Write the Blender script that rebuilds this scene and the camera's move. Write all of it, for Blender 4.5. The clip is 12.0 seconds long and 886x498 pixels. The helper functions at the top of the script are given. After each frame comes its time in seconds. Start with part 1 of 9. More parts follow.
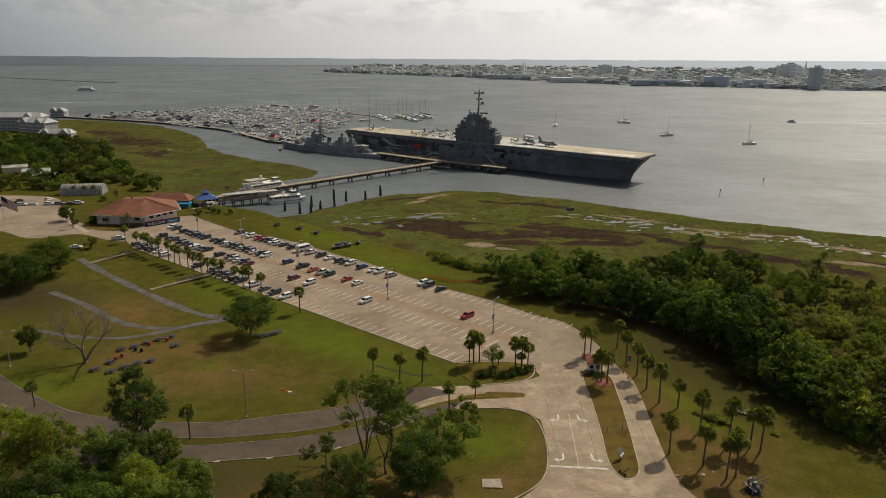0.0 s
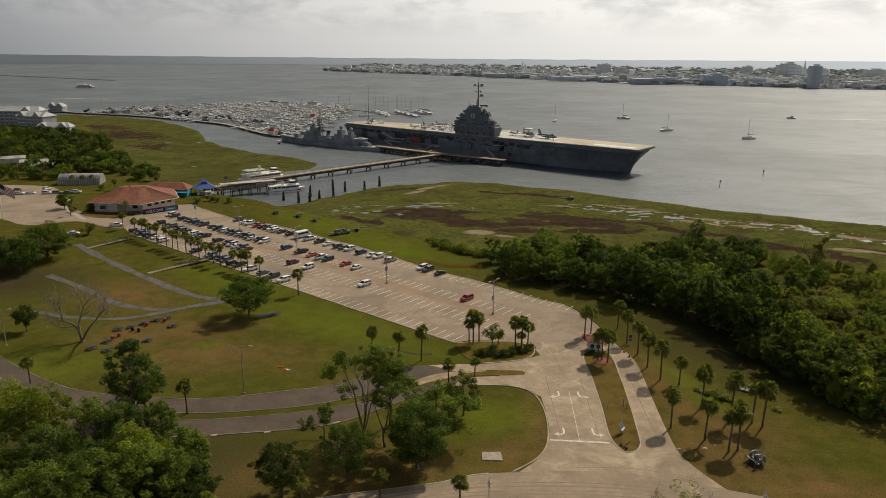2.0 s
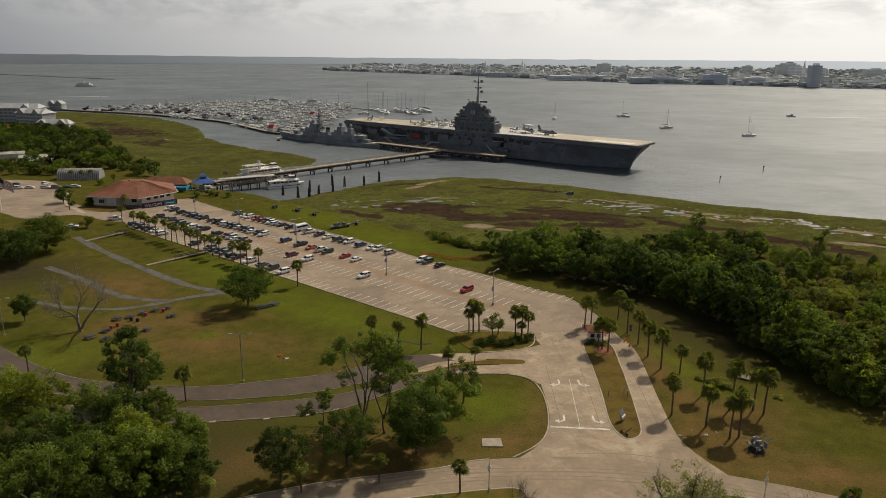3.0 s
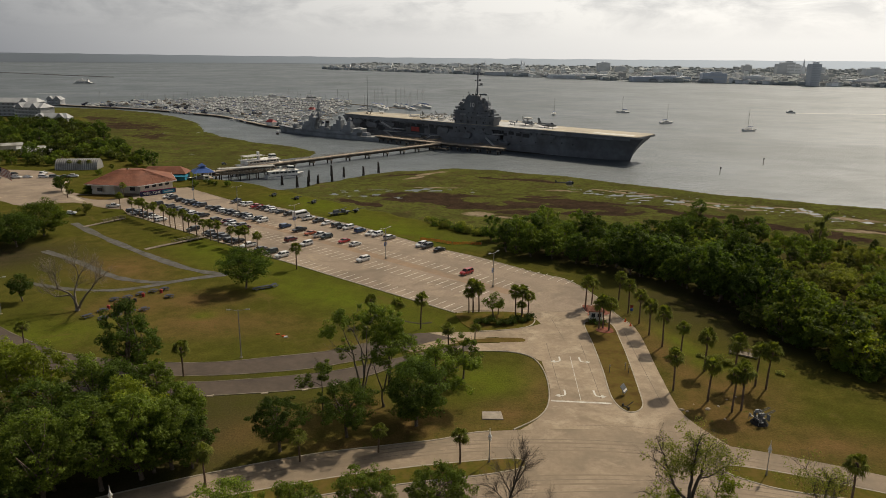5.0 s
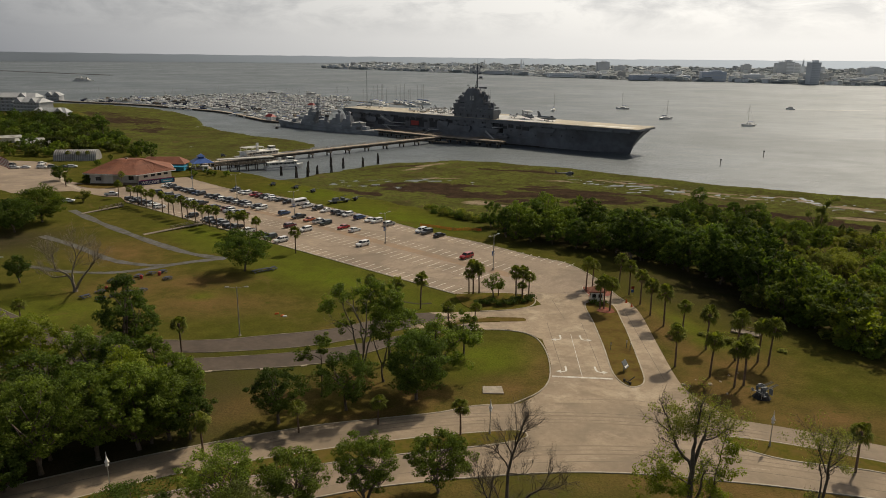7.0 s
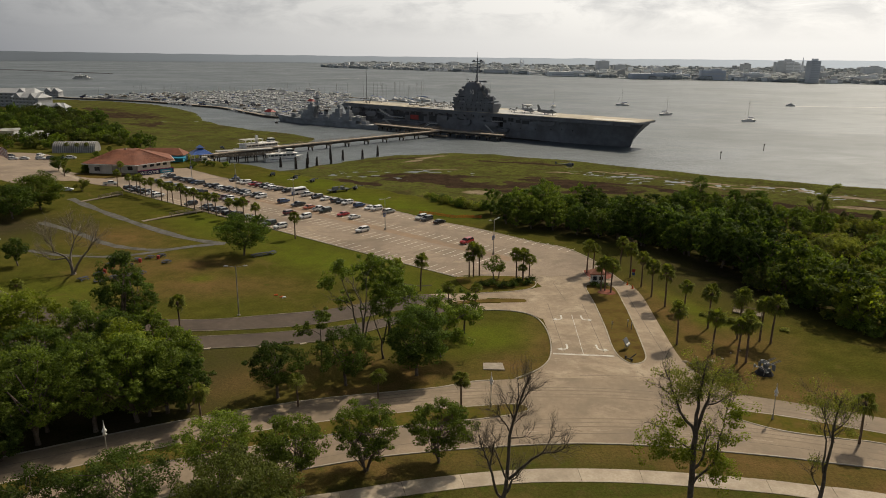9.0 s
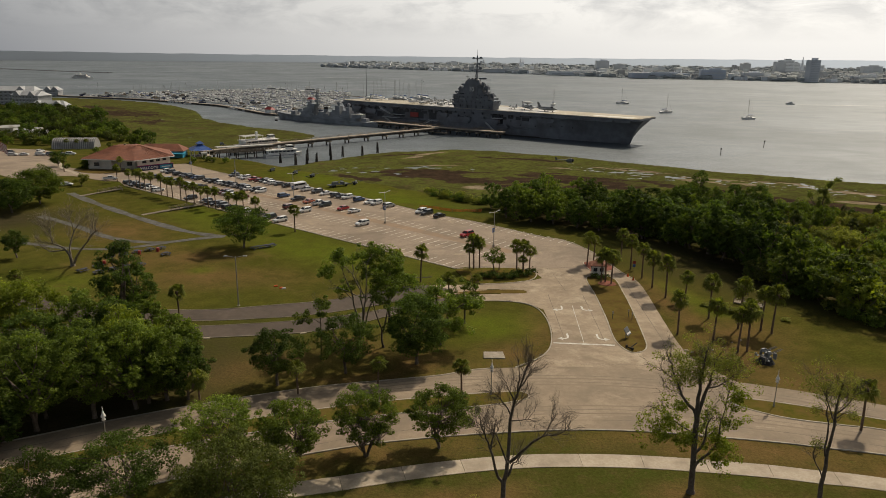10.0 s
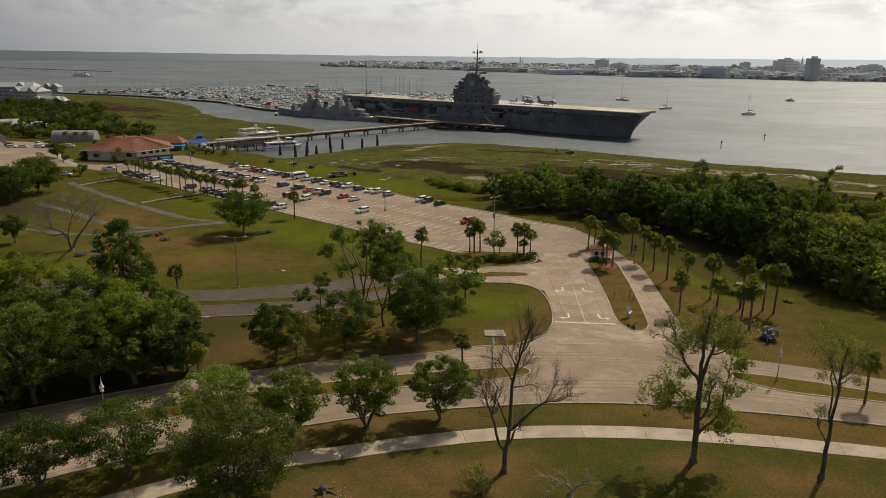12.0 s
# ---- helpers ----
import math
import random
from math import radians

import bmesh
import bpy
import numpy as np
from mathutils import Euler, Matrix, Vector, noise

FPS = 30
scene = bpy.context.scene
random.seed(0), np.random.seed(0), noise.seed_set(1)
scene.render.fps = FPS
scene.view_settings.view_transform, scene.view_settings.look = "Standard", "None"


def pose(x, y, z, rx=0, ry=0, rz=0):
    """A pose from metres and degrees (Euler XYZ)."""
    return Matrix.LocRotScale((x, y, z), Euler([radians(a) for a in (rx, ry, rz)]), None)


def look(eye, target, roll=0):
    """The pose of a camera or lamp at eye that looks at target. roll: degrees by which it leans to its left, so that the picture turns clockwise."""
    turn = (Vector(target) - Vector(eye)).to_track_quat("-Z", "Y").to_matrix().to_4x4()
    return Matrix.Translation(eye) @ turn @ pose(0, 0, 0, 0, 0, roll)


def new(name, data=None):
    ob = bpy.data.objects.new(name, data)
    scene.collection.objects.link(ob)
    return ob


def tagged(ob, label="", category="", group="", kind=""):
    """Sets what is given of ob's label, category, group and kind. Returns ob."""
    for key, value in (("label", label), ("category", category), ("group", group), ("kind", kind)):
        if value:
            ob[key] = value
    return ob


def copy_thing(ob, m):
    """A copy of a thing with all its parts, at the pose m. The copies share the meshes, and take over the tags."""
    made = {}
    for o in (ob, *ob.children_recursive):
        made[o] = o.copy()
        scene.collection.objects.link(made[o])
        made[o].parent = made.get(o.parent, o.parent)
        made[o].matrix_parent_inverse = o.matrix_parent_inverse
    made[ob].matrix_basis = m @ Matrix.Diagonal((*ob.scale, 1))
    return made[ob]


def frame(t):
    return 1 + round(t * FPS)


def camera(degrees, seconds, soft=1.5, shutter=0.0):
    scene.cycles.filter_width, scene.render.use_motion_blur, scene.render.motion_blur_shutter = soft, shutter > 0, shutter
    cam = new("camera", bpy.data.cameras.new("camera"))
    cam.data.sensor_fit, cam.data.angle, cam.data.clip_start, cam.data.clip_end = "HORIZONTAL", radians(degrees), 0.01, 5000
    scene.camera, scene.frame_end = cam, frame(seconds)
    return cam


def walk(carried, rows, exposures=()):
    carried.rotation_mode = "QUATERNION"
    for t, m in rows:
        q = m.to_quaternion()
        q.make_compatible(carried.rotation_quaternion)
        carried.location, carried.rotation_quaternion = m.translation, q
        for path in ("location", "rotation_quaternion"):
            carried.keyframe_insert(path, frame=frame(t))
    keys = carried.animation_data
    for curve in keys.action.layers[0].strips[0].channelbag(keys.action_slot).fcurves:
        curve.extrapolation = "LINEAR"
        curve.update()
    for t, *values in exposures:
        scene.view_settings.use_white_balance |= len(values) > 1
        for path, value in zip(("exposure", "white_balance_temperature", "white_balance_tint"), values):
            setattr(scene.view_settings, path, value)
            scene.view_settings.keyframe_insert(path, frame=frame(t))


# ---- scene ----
cam = camera(64.0, 12.0, soft=0.9)
# seconds, eye x, y, z, yaw, pitch, roll: a straight slow descent
PATH = [
    (0, 0.129, 0.172, 77.581, 0.226, -15.490, 0.365),
    (1, 0.077, 0.055, 74.752, 0.182, -15.472, 0.419),
    (2, 0.024, -0.071, 71.901, 0.141, -15.455, 0.468),
    (3, -0.028, -0.204, 69.072, 0.103, -15.437, 0.510),
    (4, -0.081, -0.347, 66.305, 0.068, -15.420, 0.547),
    (5, -0.134, -0.498, 63.627, 0.036, -15.404, 0.578),
    (6, -0.187, -0.657, 61.058, 0.008, -15.388, 0.603),
    (7, -0.240, -0.825, 58.608, -0.018, -15.374, 0.622),
    (8, -0.293, -1.001, 56.278, -0.040, -15.360, 0.636),
    (9, -0.346, -1.185, 54.060, -0.059, -15.348, 0.643),
    (10, -0.399, -1.378, 51.937, -0.074, -15.337, 0.645),
    (11, -0.453, -1.580, 49.881, -0.087, -15.328, 0.641),
    (12, -0.506, -1.790, 47.857, -0.097, -15.321, 0.631),
]
walk(cam, [(t, pose(x, y, z, 0, 0, yaw) @ pose(0, 0, 0, 90 + pitch) @ pose(0, 0, 0, 0, 0, roll)) for t, x, y, z, yaw, pitch, roll in PATH])

# ---- light: hazy spring sun ahead and to the right, thin broken cloud ----
SUN_AZ, SUN_EL = 39.0, 45.0
scene.view_settings.exposure = 0.0
world = bpy.data.worlds.new("sky")
scene.world = world
world.use_nodes = True
wn, wl = world.node_tree.nodes, world.node_tree.links
wn.clear()
w_out, w_bg = wn.new("ShaderNodeOutputWorld"), wn.new("ShaderNodeBackground")
w_sky = wn.new("ShaderNodeTexSky")
w_sky.sky_type, w_sky.sun_disc = "NISHITA", False
w_sky.sun_elevation, w_sky.sun_rotation = radians(SUN_EL), radians(SUN_AZ)
w_sky.air_density, w_sky.dust_density, w_sky.ozone_density = 1.0, 2.5, 1.0
w_geo = wn.new("ShaderNodeTexCoord")
w_sep = wn.new("ShaderNodeSeparateXYZ")
wl.new(w_geo.outputs["Generated"], w_sep.inputs[0])
# broken cloud low over the horizon
w_noise = wn.new("ShaderNodeTexNoise")
w_noise.inputs["Scale"].default_value, w_noise.inputs["Detail"].default_value, w_noise.inputs["Roughness"].default_value = 1.5, 9.0, 0.62
w_noise.inputs["Distortion"].default_value = 0.4
w_puff = wn.new("ShaderNodeVectorMath"); w_puff.operation = "MULTIPLY"; w_puff.inputs[1].default_value = (6.0, 6.0, 17.0)
wl.new(w_geo.outputs["Generated"], w_puff.inputs[0])
wl.new(w_puff.outputs[0], w_noise.inputs["Vector"])
w_ramp = wn.new("ShaderNodeValToRGB")
w_ramp.color_ramp.elements[0].position, w_ramp.color_ramp.elements[1].position = 0.38, 0.57
w_ramp.color_ramp.elements[0].color, w_ramp.color_ramp.elements[1].color = (0.74, 0.745, 0.76, 1), (1.07, 1.06, 1.045, 1)
wl.new(w_noise.outputs["Fac"], w_ramp.inputs[0])
# brightness of the haze: brighter towards the sun
w_dot = wn.new("ShaderNodeVectorMath"); w_dot.operation = "DOT_PRODUCT"
w_dot.inputs[1].default_value = (math.sin(radians(SUN_AZ)) * math.cos(radians(SUN_EL)), math.cos(radians(SUN_AZ)) * math.cos(radians(SUN_EL)), math.sin(radians(SUN_EL)))
wl.new(w_geo.outputs["Generated"], w_dot.inputs[0])
w_gl = wn.new("ShaderNodeMapRange")
w_gl.inputs[1].default_value, w_gl.inputs[2].default_value, w_gl.inputs[3].default_value, w_gl.inputs[4].default_value = 0.22, 0.86, 0.0, 1.0
wl.new(w_dot.outputs["Value"], w_gl.inputs[0])
w_haze = wn.new("ShaderNodeMix"); w_haze.data_type = "RGBA"
w_haze.inputs[6].default_value, w_haze.inputs[7].default_value = (0.29, 0.30, 0.322, 1), (1.28, 1.25, 1.19, 1)
wl.new(w_gl.outputs[0], w_haze.inputs[0])
# front-lit bluish cloud and haze opposite the sun
w_opp = wn.new("ShaderNodeMapRange"); w_opp.interpolation_type = "SMOOTHSTEP"
w_opp.inputs[1].default_value, w_opp.inputs[2].default_value = 0.12, -0.55
wl.new(w_dot.outputs["Value"], w_opp.inputs[0])
w_back = wn.new("ShaderNodeMix"); w_back.data_type = "RGBA"; w_back.inputs[7].default_value = (0.46, 0.52, 0.60, 1)
wl.new(w_opp.outputs[0], w_back.inputs[0]); wl.new(w_haze.outputs[2], w_back.inputs[6])
# grey undersides and bright rims of the broken cloud
w_low = wn.new("ShaderNodeMapRange")
w_low.inputs[1].default_value, w_low.inputs[2].default_value = 0.018, 0.06
wl.new(w_sep.outputs[2], w_low.inputs[0])
w_cloud = wn.new("ShaderNodeMix"); w_cloud.data_type = "RGBA"; w_cloud.blend_type = "MULTIPLY"
wl.new(w_low.outputs[0], w_cloud.inputs[0]); wl.new(w_back.outputs[2], w_cloud.inputs[6]); wl.new(w_ramp.outputs[0], w_cloud.inputs[7])
w_scl = wn.new("ShaderNodeMix"); w_scl.data_type = "RGBA"; w_scl.blend_type = "MULTIPLY"; w_scl.inputs[0].default_value = 1.0
w_scl.inputs[7].default_value = (0.06, 0.06, 0.06, 1)
wl.new(w_sky.outputs[0], w_scl.inputs[6])
w_mix = wn.new("ShaderNodeMix"); w_mix.data_type = "RGBA"; w_mix.inputs[0].default_value = 0.85
wl.new(w_scl.outputs[2], w_mix.inputs[6]); wl.new(w_cloud.outputs[2], w_mix.inputs[7])
# clearer, deeper sky overhead above the haze
w_up = wn.new("ShaderNodeMapRange"); w_up.interpolation_type = "SMOOTHSTEP"
w_up.inputs[1].default_value, w_up.inputs[2].default_value, w_up.inputs[4].default_value = 0.24, 0.56, 0.97
wl.new(w_sep.outputs[2], w_up.inputs[0])
w_top = wn.new("ShaderNodeMix"); w_top.data_type = "RGBA"
w_top.inputs[7].default_value = (0.05, 0.062, 0.085, 1)
wl.new(w_up.outputs[0], w_top.inputs[0]); wl.new(w_mix.outputs[2], w_top.inputs[6])
# bright hazy aureole round the sun
w_au = wn.new("ShaderNodeMapRange"); w_au.interpolation_type = "SMOOTHSTEP"
w_au.inputs[1].default_value, w_au.inputs[2].default_value = 0.87, 1.0
wl.new(w_dot.outputs["Value"], w_au.inputs[0])
w_sun = wn.new("ShaderNodeMix"); w_sun.data_type = "RGBA"
w_sun.inputs[7].default_value = (3.0, 2.8, 2.55, 1)
wl.new(w_au.outputs[0], w_sun.inputs[0]); wl.new(w_top.outputs[2], w_sun.inputs[6])
wl.new(w_sun.outputs[2], w_bg.inputs[0])
w_bg.inputs[1].default_value = 1.0
wl.new(w_bg.outputs[0], w_out.inputs[0])

sun_data = bpy.data.lights.new("sun", "SUN")
sun_data.energy, sun_data.angle, sun_data.color = 3.3, radians(0.6), (1.0, 0.888, 0.70)
sun = new("sun", sun_data)
az, el = radians(SUN_AZ), radians(SUN_EL)
sun.matrix_world = look((math.sin(az) * math.cos(el) * 900, math.cos(az) * math.cos(el) * 900, math.sin(el) * 900), (0, 0, 0))

# ---- materials ----
def links_of(name):
    m = bpy.data.materials.new(name)
    m.use_nodes = True
    nt = m.node_tree
    return m, nt.nodes, nt.links, nt.nodes["Principled BSDF"]


def mixcol(n, l, fac, a, b, blend="MIX"):
    k = n.new("ShaderNodeMix"); k.data_type, k.blend_type = "RGBA", blend
    for sock, v in ((k.inputs[0], fac), (k.inputs[6], a), (k.inputs[7], b)):
        if isinstance(v, (int, float)):
            sock.default_value = v
        elif isinstance(v, tuple):
            sock.default_value = (*v[:3], 1)
        else:
            l.new(v, sock)
    return k.outputs[2]


def noise_of(n, l, vec, scale, detail=4.0, rough=0.55, lo=0.35, hi=0.65, distort=0.0):
    t = n.new("ShaderNodeTexNoise")
    t.inputs["Scale"].default_value, t.inputs["Detail"].default_value = scale, detail
    t.inputs["Roughness"].default_value, t.inputs["Distortion"].default_value = rough, distort
    l.new(vec, t.inputs["Vector"])
    r = n.new("ShaderNodeMapRange")
    r.inputs[1].default_value, r.inputs[2].default_value = lo, hi
    l.new(t.outputs["Fac"], r.inputs[0])
    return r.outputs[0]


def mat(name, base, dark=None, light=None, grain=8.0, stain=0.4, rough=0.7, metal=0.0, bump=0.0, bump_scale=None, spec=0.3,
        vary=0.0, island=0.0, translucent=None, coat=0.0):
    """Base colour broken up at two scales in world space; vary: random brightness by object; island: by leaf."""
    m, n, l, b = links_of(name)
    geo = n.new("ShaderNodeNewGeometry")
    pos = geo.outputs["Position"]
    dark = dark or tuple(c * 0.72 for c in base)
    light = light or tuple(min(1, c * 1.22) for c in base)
    c = mixcol(n, l, noise_of(n, l, pos, grain), base, light)
    c = mixcol(n, l, noise_of(n, l, pos, stain, 5, 0.6, 0.42, 0.7), c, dark)
    if vary:
        oi = n.new("ShaderNodeObjectInfo")
        r = n.new("ShaderNodeMapRange"); r.inputs[3].default_value, r.inputs[4].default_value = 1 - vary, 1 + vary
        l.new(oi.outputs["Random"], r.inputs[0])
        c = mixcol(n, l, 1.0, c, r.outputs[0], "MULTIPLY")
    if island:
        r = n.new("ShaderNodeMapRange"); r.inputs[3].default_value, r.inputs[4].default_value = 1 - island, 1 + island
        l.new(geo.outputs["Random Per Island"], r.inputs[0])
        c = mixcol(n, l, 1.0, c, r.outputs[0], "MULTIPLY")
    l.new(c, b.inputs["Base Color"])
    b.inputs["Roughness"].default_value, b.inputs["Metallic"].default_value = rough, metal
    b.inputs["Specular IOR Level"].default_value, b.inputs["Coat Weight"].default_value = spec, coat
    if bump:
        t = n.new("ShaderNodeTexNoise"); t.inputs["Scale"].default_value, t.inputs["Detail"].default_value = bump_scale or grain, 5
        l.new(pos, t.inputs["Vector"])
        k = n.new("ShaderNodeBump"); k.inputs["Distance"].default_value = bump
        l.new(t.outputs["Fac"], k.inputs["Height"]); l.new(k.outputs[0], b.inputs["Normal"])
    if translucent:
        tr, mx = n.new("ShaderNodeBsdfTranslucent"), n.new("ShaderNodeMixShader")
        l.new(mixcol(n, l, 1.0, c, translucent, "MULTIPLY"), tr.inputs[0])
        mx.inputs[0].default_value = 0.42
        l.new(b.outputs[0], mx.inputs[1]); l.new(tr.outputs[0], mx.inputs[2])
        l.new(mx.outputs[0], n["Material Output"].inputs[0])
    return m


M = {
    "lot": mat("tan_asphalt", (0.262, 0.200, 0.143), (0.200, 0.152, 0.110), (0.303, 0.235, 0.172), 1.5, 0.06, 0.9, bump=0.01, bump_scale=20),
    "drive": mat("pale_asphalt", (0.300, 0.226, 0.154), (0.226, 0.171, 0.117), (0.354, 0.275, 0.190), 0.9, 0.12, 0.9, bump=0.01, bump_scale=20),
    "road": mat("grey_asphalt", (0.250, 0.190, 0.130), (0.188, 0.145, 0.101), (0.296, 0.228, 0.157), 0.9, 0.10, 0.9, bump=0.01, bump_scale=20),
    "old_road": mat("dark_asphalt", (0.076, 0.056, 0.041), (0.057, 0.042, 0.031), (0.095, 0.071, 0.053), 0.8, 0.15, 0.9, bump=0.01, bump_scale=20),
    "gravel": mat("gravel", (0.078, 0.072, 0.066), (0.050, 0.046, 0.030), (0.125, 0.118, 0.110), 1.4, 0.30, 0.95, bump=0.03),
    "rust_soil": mat("orange_soil", (0.25, 0.165, 0.10), (0.19, 0.14, 0.10), (0.29, 0.20, 0.13), 0.7, 0.12, 0.95),
    "sandy_soil": mat("sandy_soil", (0.28, 0.21, 0.13), (0.17, 0.125, 0.07), (0.36, 0.28, 0.18), 0.8, 0.25, 1.0, bump=0.03),
    "dark_soil": mat("dark_wet_soil", (0.030, 0.026, 0.016), (0.045, 0.042, 0.014), None, 0.8, 0.4, 1.0),
    "kerb": mat("kerb_concrete", (0.35, 0.305, 0.24), (0.24, 0.205, 0.16), None, 2.0, 0.5, 0.9),
    "edging": mat("worn_edging", (0.15, 0.125, 0.085), (0.085, 0.078, 0.03), (0.25, 0.215, 0.165), 0.5, 0.2, 0.9),
    "walk": mat("path_concrete", (0.375, 0.305, 0.225), (0.28, 0.225, 0.165), (0.435, 0.365, 0.28), 3.0, 0.35, 0.9, vary=0.08),
    "paint": mat("road_paint", (0.55, 0.52, 0.45), (0.33, 0.29, 0.24), (0.62, 0.6, 0.55), 3.0, 0.7, 0.8),
    "paint_faint": mat("faint_lane_paint", (0.37, 0.305, 0.225), (0.27, 0.21, 0.15), (0.44, 0.37, 0.29), 2.0, 0.8, 0.85),
    "paint_worn": mat("worn_stall_paint", (0.62, 0.57, 0.48), (0.40, 0.35, 0.28), (0.72, 0.67, 0.58), 2.0, 0.5, 0.85),
    "turf_dry": mat("dry_turf", (0.135, 0.090, 0.030), (0.085, 0.054, 0.020), (0.11, 0.088, 0.022), 1.6, 0.3, 1.0, bump=0.06, bump_scale=6, spec=0.0),
    "turf": mat("median_turf", (0.105, 0.088, 0.018), (0.135, 0.088, 0.03), (0.075, 0.072, 0.014), 1.6, 0.35, 1.0, bump=0.06, bump_scale=6, spec=0.0),
    "mulch": mat("mulch", (0.20, 0.062, 0.040), (0.10, 0.045, 0.028), (0.26, 0.085, 0.055), 3, 0.6, 1.0, bump=0.05),
    "hull": mat("grey_hull_paint", (0.128, 0.136, 0.152), (0.082, 0.082, 0.084), (0.16, 0.17, 0.19), 0.35, 0.07, 0.6, bump=0.03, bump_scale=0.5),
    "boot": mat("black_boot_top", (0.018, 0.017, 0.016), (0.03, 0.024, 0.018), None, 0.5, 0.1, 0.7),
    "island": mat("dark_grey_ship_paint", (0.13, 0.138, 0.152), (0.085, 0.087, 0.092), None, 0.6, 0.15, 0.6),
    "deck": mat("sun_bleached_deck", (0.40, 0.345, 0.255), (0.27, 0.24, 0.19), (0.48, 0.42, 0.32), 0.25, 0.035, 0.85, bump=0.02, bump_scale=2),
    "deck_grey": mat("pale_deck_coating", (0.47, 0.465, 0.45), (0.36, 0.35, 0.335), (0.54, 0.53, 0.51), 0.3, 0.06, 0.8),
    "deck_line": mat("deck_paint", (0.62, 0.60, 0.55), None, None, 1.0, 0.2, 0.8),
    "destroyer": mat("haze_grey_paint", (0.215, 0.224, 0.235), (0.14, 0.144, 0.15), None, 0.6, 0.15, 0.6),
    "ship_white": mat("off_white_canvas", (0.60, 0.58, 0.54), (0.45, 0.43, 0.40), None, 1.0, 0.3, 0.7),
    # dark colours that paint the shade inside openings
    "bay": mat("shaded_bay_paint", (0.045, 0.046, 0.05), None, None, 0.5, 0.2, 0.8),
    "dark": mat("dark_recess", (0.015, 0.015, 0.016), None, None, 1.0, 0.2, 0.9),
    "jet": mat("jet_grey", (0.42, 0.425, 0.43), (0.30, 0.30, 0.30), (0.52, 0.52, 0.52), 0.8, 0.25, 0.5, vary=0.35),
    "jet_dark": mat("jet_navy", (0.20, 0.205, 0.21), (0.13, 0.135, 0.12), None, 0.8, 0.3, 0.5),
    "canopy": mat("smoked_canopy", (0.02, 0.022, 0.025), None, None, 1, 1, 0.08),
    "white": mat("white_paint", (0.72, 0.70, 0.66), (0.55, 0.53, 0.49), None, 2.0, 0.3, 0.6, vary=0.06),
    "red": mat("red_paint", (0.27, 0.035, 0.028), None, None, 2, 0.5, 0.5),
    "blue": mat("blue_roof_metal", (0.035, 0.085, 0.27), (0.025, 0.06, 0.19), None, 2, 0.4, 0.45),
    "cyan": mat("turquoise_awning", (0.03, 0.22, 0.33), None, None, 2, 0.4, 0.6),
    "navy": mat("navy_banner", (0.018, 0.022, 0.07), None, None, 2, 0.4, 0.7),
    "magenta": mat("magenta_banner_edge", (0.22, 0.03, 0.09), None, None, 2, 0.4, 0.7),
    "terracotta": mat("terracotta_roof", (0.19, 0.072, 0.042), (0.13, 0.054, 0.034), (0.23, 0.092, 0.052), 1.2, 0.2, 0.85, bump=0.06, bump_scale=3),
    "stucco": mat("cream_stucco", (0.56, 0.51, 0.43), (0.42, 0.38, 0.31), None, 1.0, 0.25, 0.9),
    "wood": mat("weathered_wood", (0.22, 0.175, 0.125), (0.13, 0.10, 0.075), (0.29, 0.24, 0.18), 1.2, 0.25, 0.9, vary=0.12),
    "pier_top": mat("pier_concrete", (0.37, 0.30, 0.225), (0.26, 0.21, 0.16), (0.43, 0.36, 0.28), 0.8, 0.12, 0.9),
    "pile": mat("tarred_pile", (0.045, 0.037, 0.03), (0.02, 0.018, 0.016), (0.10, 0.085, 0.07), 1.5, 0.5, 0.9, vary=0.2),
    "glass": mat("window_glass", (0.03, 0.034, 0.038), None, None, 1, 1, 0.08),
    "lamp_metal": mat("galvanised_post", (0.36, 0.35, 0.33), None, None, 2, 0.5, 0.45, 0.6),
    "rubber": mat("tyre_rubber", (0.015, 0.015, 0.015), None, None, 3, 1, 0.85),
    "rim": mat("wheel_alloy", (0.42, 0.42, 0.43), None, None, 3, 1, 0.35, 0.8),
    "lens_red": mat("tail_lamp", (0.28, 0.015, 0.012), None, None, 3, 1, 0.2),
    "lens_clear": mat("head_lamp", (0.6, 0.6, 0.58), None, None, 3, 1, 0.15),
    "bark": mat("bark", (0.115, 0.088, 0.064), (0.07, 0.052, 0.038), (0.17, 0.135, 0.10), 4, 0.8, 0.95, bump=0.05),
    "bark_pale": mat("bleached_bark", (0.33, 0.28, 0.21), (0.20, 0.165, 0.12), None, 3, 0.8, 0.95),
    "bark_dark": mat("bare_trunk_bark", (0.095, 0.076, 0.058), (0.062, 0.049, 0.037), (0.15, 0.12, 0.092), 4, 0.8, 0.95, bump=0.05),
    "palm_bark": mat("palm_trunk", (0.135, 0.092, 0.062), (0.08, 0.054, 0.038), None, 5, 1.0, 0.95, bump=0.05),
    "leaf": mat("broadleaf", (0.100, 0.134, 0.025), (0.062, 0.086, 0.017), (0.142, 0.178, 0.032), 0.5, 0.16, 0.65, vary=0.3, island=0.42, translucent=(1.5, 1.6, 0.5), spec=0.06),
    "leaf_bright": mat("spring_leaf", (0.172, 0.205, 0.026), (0.124, 0.15, 0.020), (0.215, 0.245, 0.034), 0.5, 0.2, 0.6, vary=0.15, island=0.35, translucent=(1.5, 1.6, 0.4), spec=0.08),
    "leaf_dark": mat("evergreen_leaf", (0.060, 0.086, 0.020), (0.038, 0.056, 0.014), (0.088, 0.118, 0.026), 0.5, 0.16, 0.65, vary=0.32, island=0.45, translucent=(1.4, 1.6, 0.5), spec=0.05),
